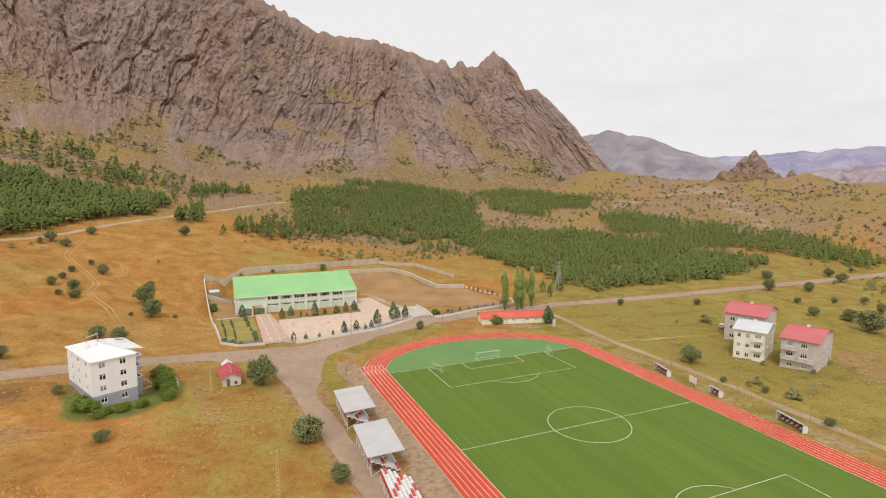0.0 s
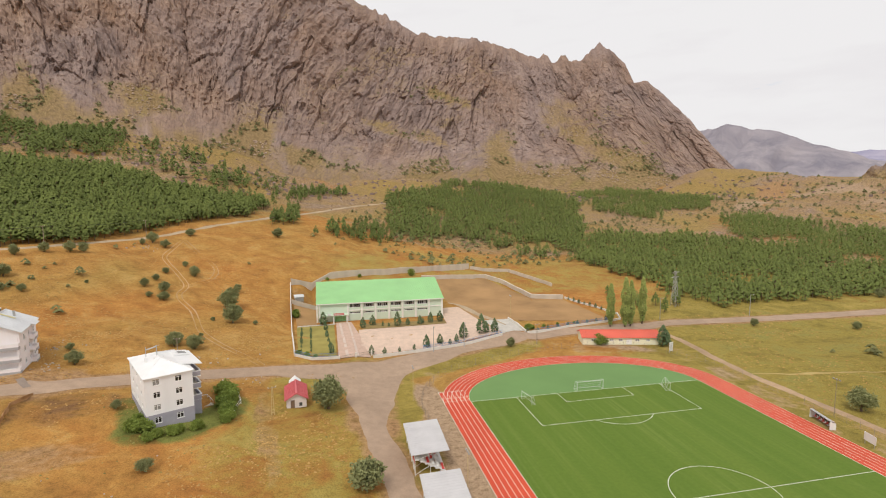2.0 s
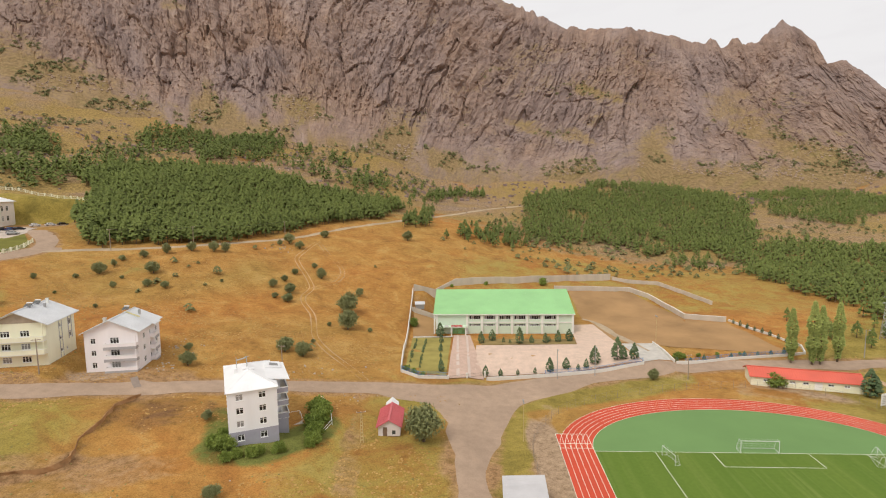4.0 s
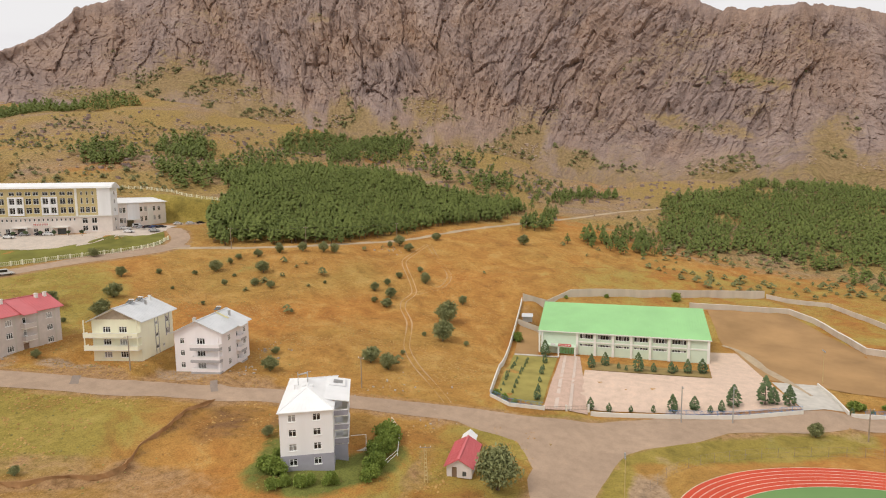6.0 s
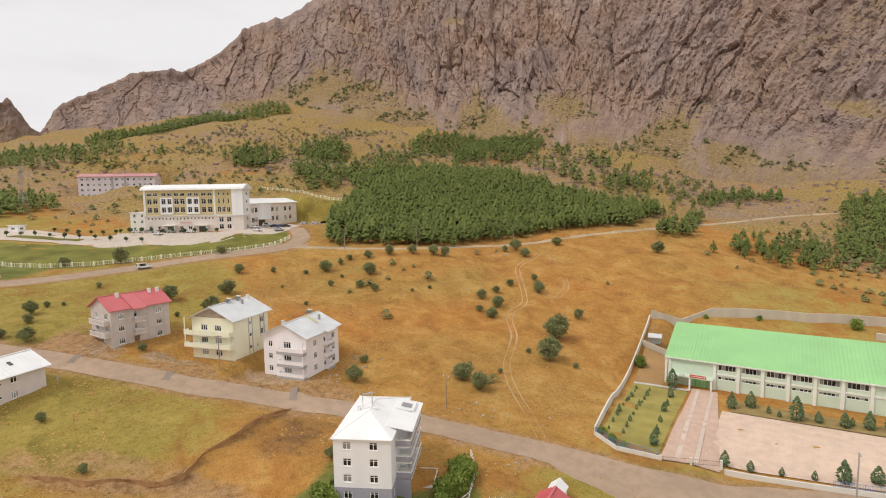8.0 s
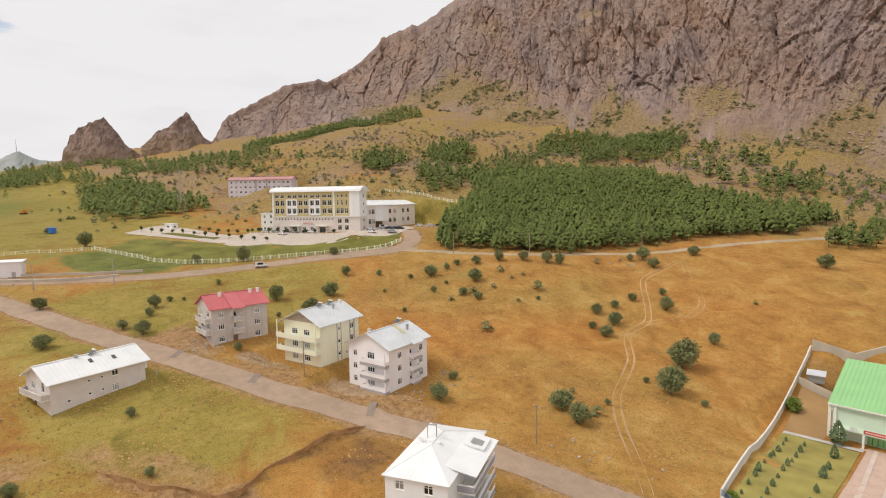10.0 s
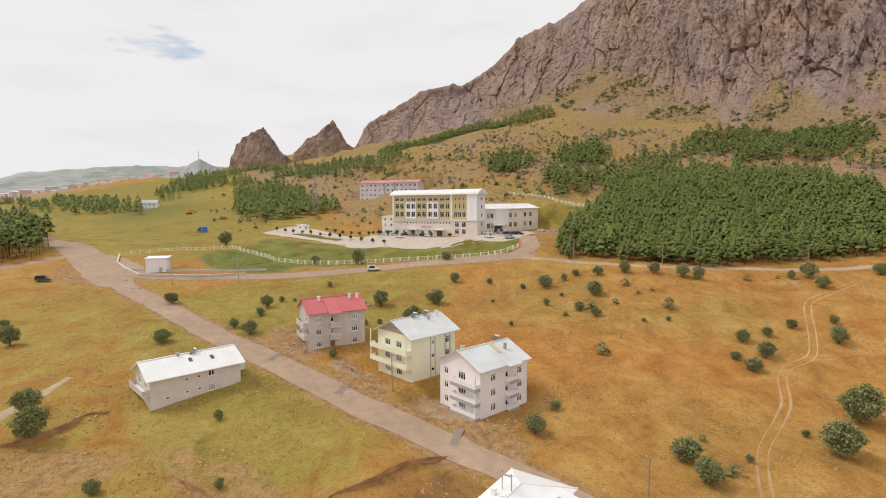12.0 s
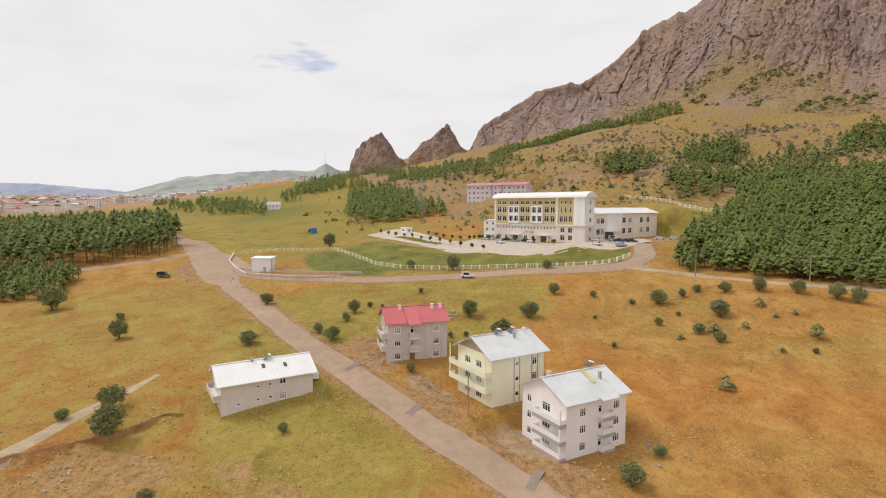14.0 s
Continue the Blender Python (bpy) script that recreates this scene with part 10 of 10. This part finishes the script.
def car(x, y, turn, paint, van=False, name="car"):
    L, W, H = (4.6, 1.85, 1.9) if van else (4.2, 1.75, 1.45)
    c = thing(name, at(x, y, turn, 0.16), paint + (" panel van" if van else " passenger car") + " parked or standing on the road", "van" if van else "car", "cars")
    nose = 0.95
    prof = [(-L / 2, 0.35), (-L / 2, 0.85), (-L / 2 + 0.1, H * 0.62)] + ([(-L / 2 + 0.2, H - 0.06), (L / 2 - 1.7, H), (L / 2 - 0.95, nose + 0.1)] if van else [(-L / 2 + 0.55, H * 0.64), (-L / 2 + 1.0, H), (L / 2 - 1.75, H), (L / 2 - 1.05, nose)]) + [(L / 2 - 0.15, 0.8), (L / 2, 0.62), (L / 2, 0.35)]
    bm = bmesh.new()
    rows = []
    for sy, inset in ((-1, 0.0), (1, 0.0)):
        rows.append([bm.verts.new((px, sy * (W / 2 - (0.14 if pz > 1.0 else 0.0)), pz)) for px, pz in prof])
    n = len(prof)
    for i in range(n):
        j = (i + 1) % n
        bm.faces.new((rows[0][i], rows[0][j], rows[1][j], rows[1][i]))
    bm.faces.new(rows[0][::-1])
    bm.faces.new(rows[1])
    body = part("body", bm, CAR_PAINTS[paint], c)
    for sy in (-1, 1):
        bm = bmesh.new()
        y0, y1 = sy * (W / 2 - 0.10), sy * (W / 2 - 0.07)
        box(bm, -L / 2 + 0.95, min(y0, y1) - 0.03, 0.98, L / 2 - 1.75, max(y0, y1) + 0.02, H - 0.16)
        part("side_window", bm, GLASS, c)
        for px in (-L / 2 + 0.8, L / 2 - 0.8):
            w = new("wheel", None)
            w.parent = c
            w.location = (px, sy * (W / 2 - 0.08), 0.31)
            bm = bmesh.new()
            rod(bm, (0, -0.1, 0), (0, 0.1, 0), 0.31, sides=14)
            part("tyre", bm, TYRE, w)
            bm = bmesh.new()
            rod(bm, (0, -0.11, 0), (0, 0.11, 0), 0.18, sides=10)
            part("rim", bm, GREY_METAL, w)
        bm = bmesh.new()
        box(bm, L / 2 - 0.08, sy * (W / 2 - 0.3) - 0.16, 0.58, L / 2 + 0.015, sy * (W / 2 - 0.3) + 0.16, 0.74)
        part("headlight", bm, PALE_TRIM, c)
        bm = bmesh.new()
        box(bm, -L / 2 - 0.015, sy * (W / 2 - 0.2) - 0.1, 0.7, -L / 2 + 0.08, sy * (W / 2 - 0.2) + 0.1, 0.95)
        part("tail_light", bm, LAMP_RED, c)
    bm = bmesh.new()
    xa, xb = L / 2 - 1.72, L / 2 - 1.02
    slab(bm, [(xa, -W / 2 + 0.2, H - 0.03), (xb + 0.02, -W / 2 + 0.14, nose + 0.1), (xb + 0.02, W / 2 - 0.14, nose + 0.1), (xa, W / 2 - 0.2, H - 0.03)], 0.05)
    part("windscreen", bm, GLASS, c)
    bm = bmesh.new()
    box(bm, -L / 2 - 0.01, -W / 2 + 0.25, 1.0, -L / 2 + (0.24 if van else 0.6), W / 2 - 0.25, H - 0.3)
    part("rear_window", bm, GLASS, c)
    return c


car(-232.2, 34.6, 68, "white", True)
car(-279.6, -68.0, 75, "black", True)
car(97.0, -3.0, 20, "white")
for x, y, t, paint in ((-283, 71.5, 70, "black"), (-278.5, 73.5, 68, "silver"), (-273.5, 76.5, 20, "black"), (-270.0, 77.5, 22, "white"), (-252.5, 98.5, 20, "white"), (-249.2, 103.6, 70, "silver"), (-246.6, 104.8, 70, "black"), (-244.0, 106.0, 70, "blue"), (-241.6, 107.2, 70, "black"), (-288.5, 69.0, 65, "silver"), (-293.5, 66, 65, "white"), (-274.6, 64.9, 30, "white"), (-246.2, 94.4, 25, "white"), (-237.6, 99.4, 28, "silver"), (-250.6, 134.8, 60, "white"), (-246.4, 137.2, 60, "black"), (-254.6, 130.8, 62, "white")):
    car(x, y, t, paint)
car(-258.4, 110.6, 30, "white", True)

# tar repairs on the road
for x, y, t, w, l in ((-177.0, -12.2, 40, 2.2, 0.7), (-156.2, -3.2, 44, 2.0, 0.75), (-132.2, 10.0, 42, 2.3, 0.75)):
    u, v = np.meshgrid(np.linspace(-1, 1, 9), np.linspace(-1, 1, 7))
    a = radians(t)
    px = x + u * l * math.cos(a) - v * w * math.sin(a) + 0.12 * value_noise(u * 3 + x, v * 3)
    py = y + u * l * math.sin(a) + v * w * math.cos(a) + 0.12 * value_noise(u * 3, v * 3 + y)
    ob = mesh_object("road_patch", np.stack([px.ravel(), py.ravel(), top(px.ravel(), py.ravel()) + 0.185], 1), grid_faces(7, 9), PATCH, True)
    tagged(ob, "dark tar repair across the road", "road patch", kind="structure")


def rubble(name, spots, label, material, seed):
    r = np.random.RandomState(seed)
    V, F, n = [], [], 0
    cube = np.array([(x, y, z) for x in (-1, 1) for y in (-1, 1) for z in (-1, 1)], float)
    quad = np.array([(0, 1, 3, 2), (4, 6, 7, 5), (0, 4, 5, 1), (2, 3, 7, 6), (0, 2, 6, 4), (1, 5, 7, 3)])
    for cx, cy, rad, count, size in spots:
        for _ in range(count):
            x, y = cx + r.randn() * rad, cy + r.randn() * rad
            s = size * (0.4 + r.rand() * 1.2)
            v = cube * s * (0.5 + 0.7 * r.rand(3)) + r.randn(8, 3) * s * 0.22
            V.append(v + np.array([x, y, level(x, y) + s * 0.25]))
            F.append(quad + n)
            n += 8
    ob = mesh_object(name, np.concatenate(V), np.concatenate(F), material)
    return tagged(ob, label, "rubble", kind="stuff")


STONE = surface("pale_field_stone", (0.46, 0.39, 0.32), 0.95, spread=0.2, coarse=1.5, fine=6, random=0.0)
rubble("rubble", [(-178, -5, 1.6, 30, 0.16), (-134, 34, 2.5, 24, 0.16), (-133, 21, 2.0, 22, 0.15), (-201, 17, 2.0, 50, 0.3), (-152, -63, 3, 16, 0.16), (-168, -48, 4, 30, 0.14), (-262, -52, 8, 40, 0.22), (-108, -40, 7, 24, 0.12), (-95, 30, 6, 20, 0.14), (100, -60, 9, 50, 0.18), (-86, 18, 4, 14, 0.12), (-146, 140, 3, 20, 0.2)], "scattered pale stones and building rubble in the grass", STONE, 5)
rubble("boulders", [(x, y, 34, 90, 0.9) for x, y in ((-300, 330), (-220, 350), (-140, 330), (-90, 380), (-380, 330), (-450, 260), (0, 380), (60, 470), (200, 430), (330, 440), (420, 400), (480, 250), (-520, 200), (-330, 240))], "grey-brown boulders and scree on the mountain's lower slopes", ROCK, 6)


def notice_board(x, y):
    b = thing("notice_board", at(x, y, 20), "tall white notice board on legs near the track", "sign")
    bm = bmesh.new()
    box(bm, -0.9, -0.05, 0.5, 0.9, 0.05, 3.4)
    part("panel", bm, WHITE_METAL, b)
    bm = bmesh.new()
    for k in range(5):
        box(bm, -0.6 + 0.1 * (k % 2), -0.07, 2.7 - k * 0.42, 0.5, -0.052, 2.85 - k * 0.42)
    part("text_bar", bm, GREY_METAL, b)
    for s in (-0.7, 0.7):
        bm = bmesh.new()
        rod(bm, (s, 0, -0.3), (s, 0, 0.55), 0.05)
        part("leg", bm, GREY_METAL, b)


notice_board(40.0, 23.0)


def blue_kiosk():
    k = thing("kiosk", at(-371, -8, 10), "small bright blue kiosk on the meadow", "kiosk")
    bm = bmesh.new()
    box(bm, -2.6, -1.2, 0, 2.6, 1.2, 2.6)
    part("wall", bm, surface("blue_sheet", (0.05, 0.18, 0.55), 0.5, spread=0.08), k)
    bm = bmesh.new()
    slab(bm, [(-2.8, -1.4, 2.72), (2.8, -1.4, 2.72), (2.8, 1.4, 2.8), (-2.8, 1.4, 2.8)], 0.11)
    part("roof", bm, bpy.data.materials["blue_sheet"], k)


blue_kiosk()


def gate_lodge():
    h = house("gate_lodge", pose(-352, 38, level(-350, 40) - 0.3, 0, 0, 20), 5.5, 4.0, 0, 2.9, WHITE_WALL, {"S": [(2.7, 1.0, 2.2, 1.1, 3)], "E": [(2, 1.0, 1.4, 1.1, 2)]}, "small white gate lodge at the school car park", group="small outbuildings")
    bm = bmesh.new()
    slab(bm, [(-0.4, -0.4, 3.12), (5.9, -0.4, 3.12), (5.9, 4.4, 3.12), (-0.4, 4.4, 3.12)], 0.2)
    part("roof", bm, WHITE_ROOF, h)


gate_lodge()


def excavator():
    e = thing("excavator", at(-492, -6, 40), "small orange excavator on the earth bank", "excavator")
    paint = surface("orange_machine_paint", (0.62, 0.25, 0.03), 0.5, spread=0.12)
    for s in (-1, 1):
        bm = bmesh.new()
        box(bm, -1.8, s * 1.1 - 0.3, 0, 1.8, s * 1.1 + 0.3, 0.8)
        part("track", bm, TYRE, e)
    bm = bmesh.new()
    box(bm, -1.7, -1.2, 0.85, 1.3, 1.2, 1.9)
    box(bm, -0.2, -1.1, 1.9, 1.1, 0.0, 3.0)
    part("cab", bm, paint, e)
    bm = bmesh.new()
    rod(bm, (1.2, 0.4, 1.6), (3.6, 0.4, 4.2), 0.28, 0.2, 6)
    rod(bm, (3.6, 0.4, 4.2), (5.4, 0.4, 2.2), 0.2, 0.15, 6)
    part("boom", bm, paint, e)
    bm = bmesh.new()
    box(bm, 5.0, -0.1, 1.3, 5.9, 0.9, 2.3)
    part("bucket", bm, RUST_METAL, e)


excavator()
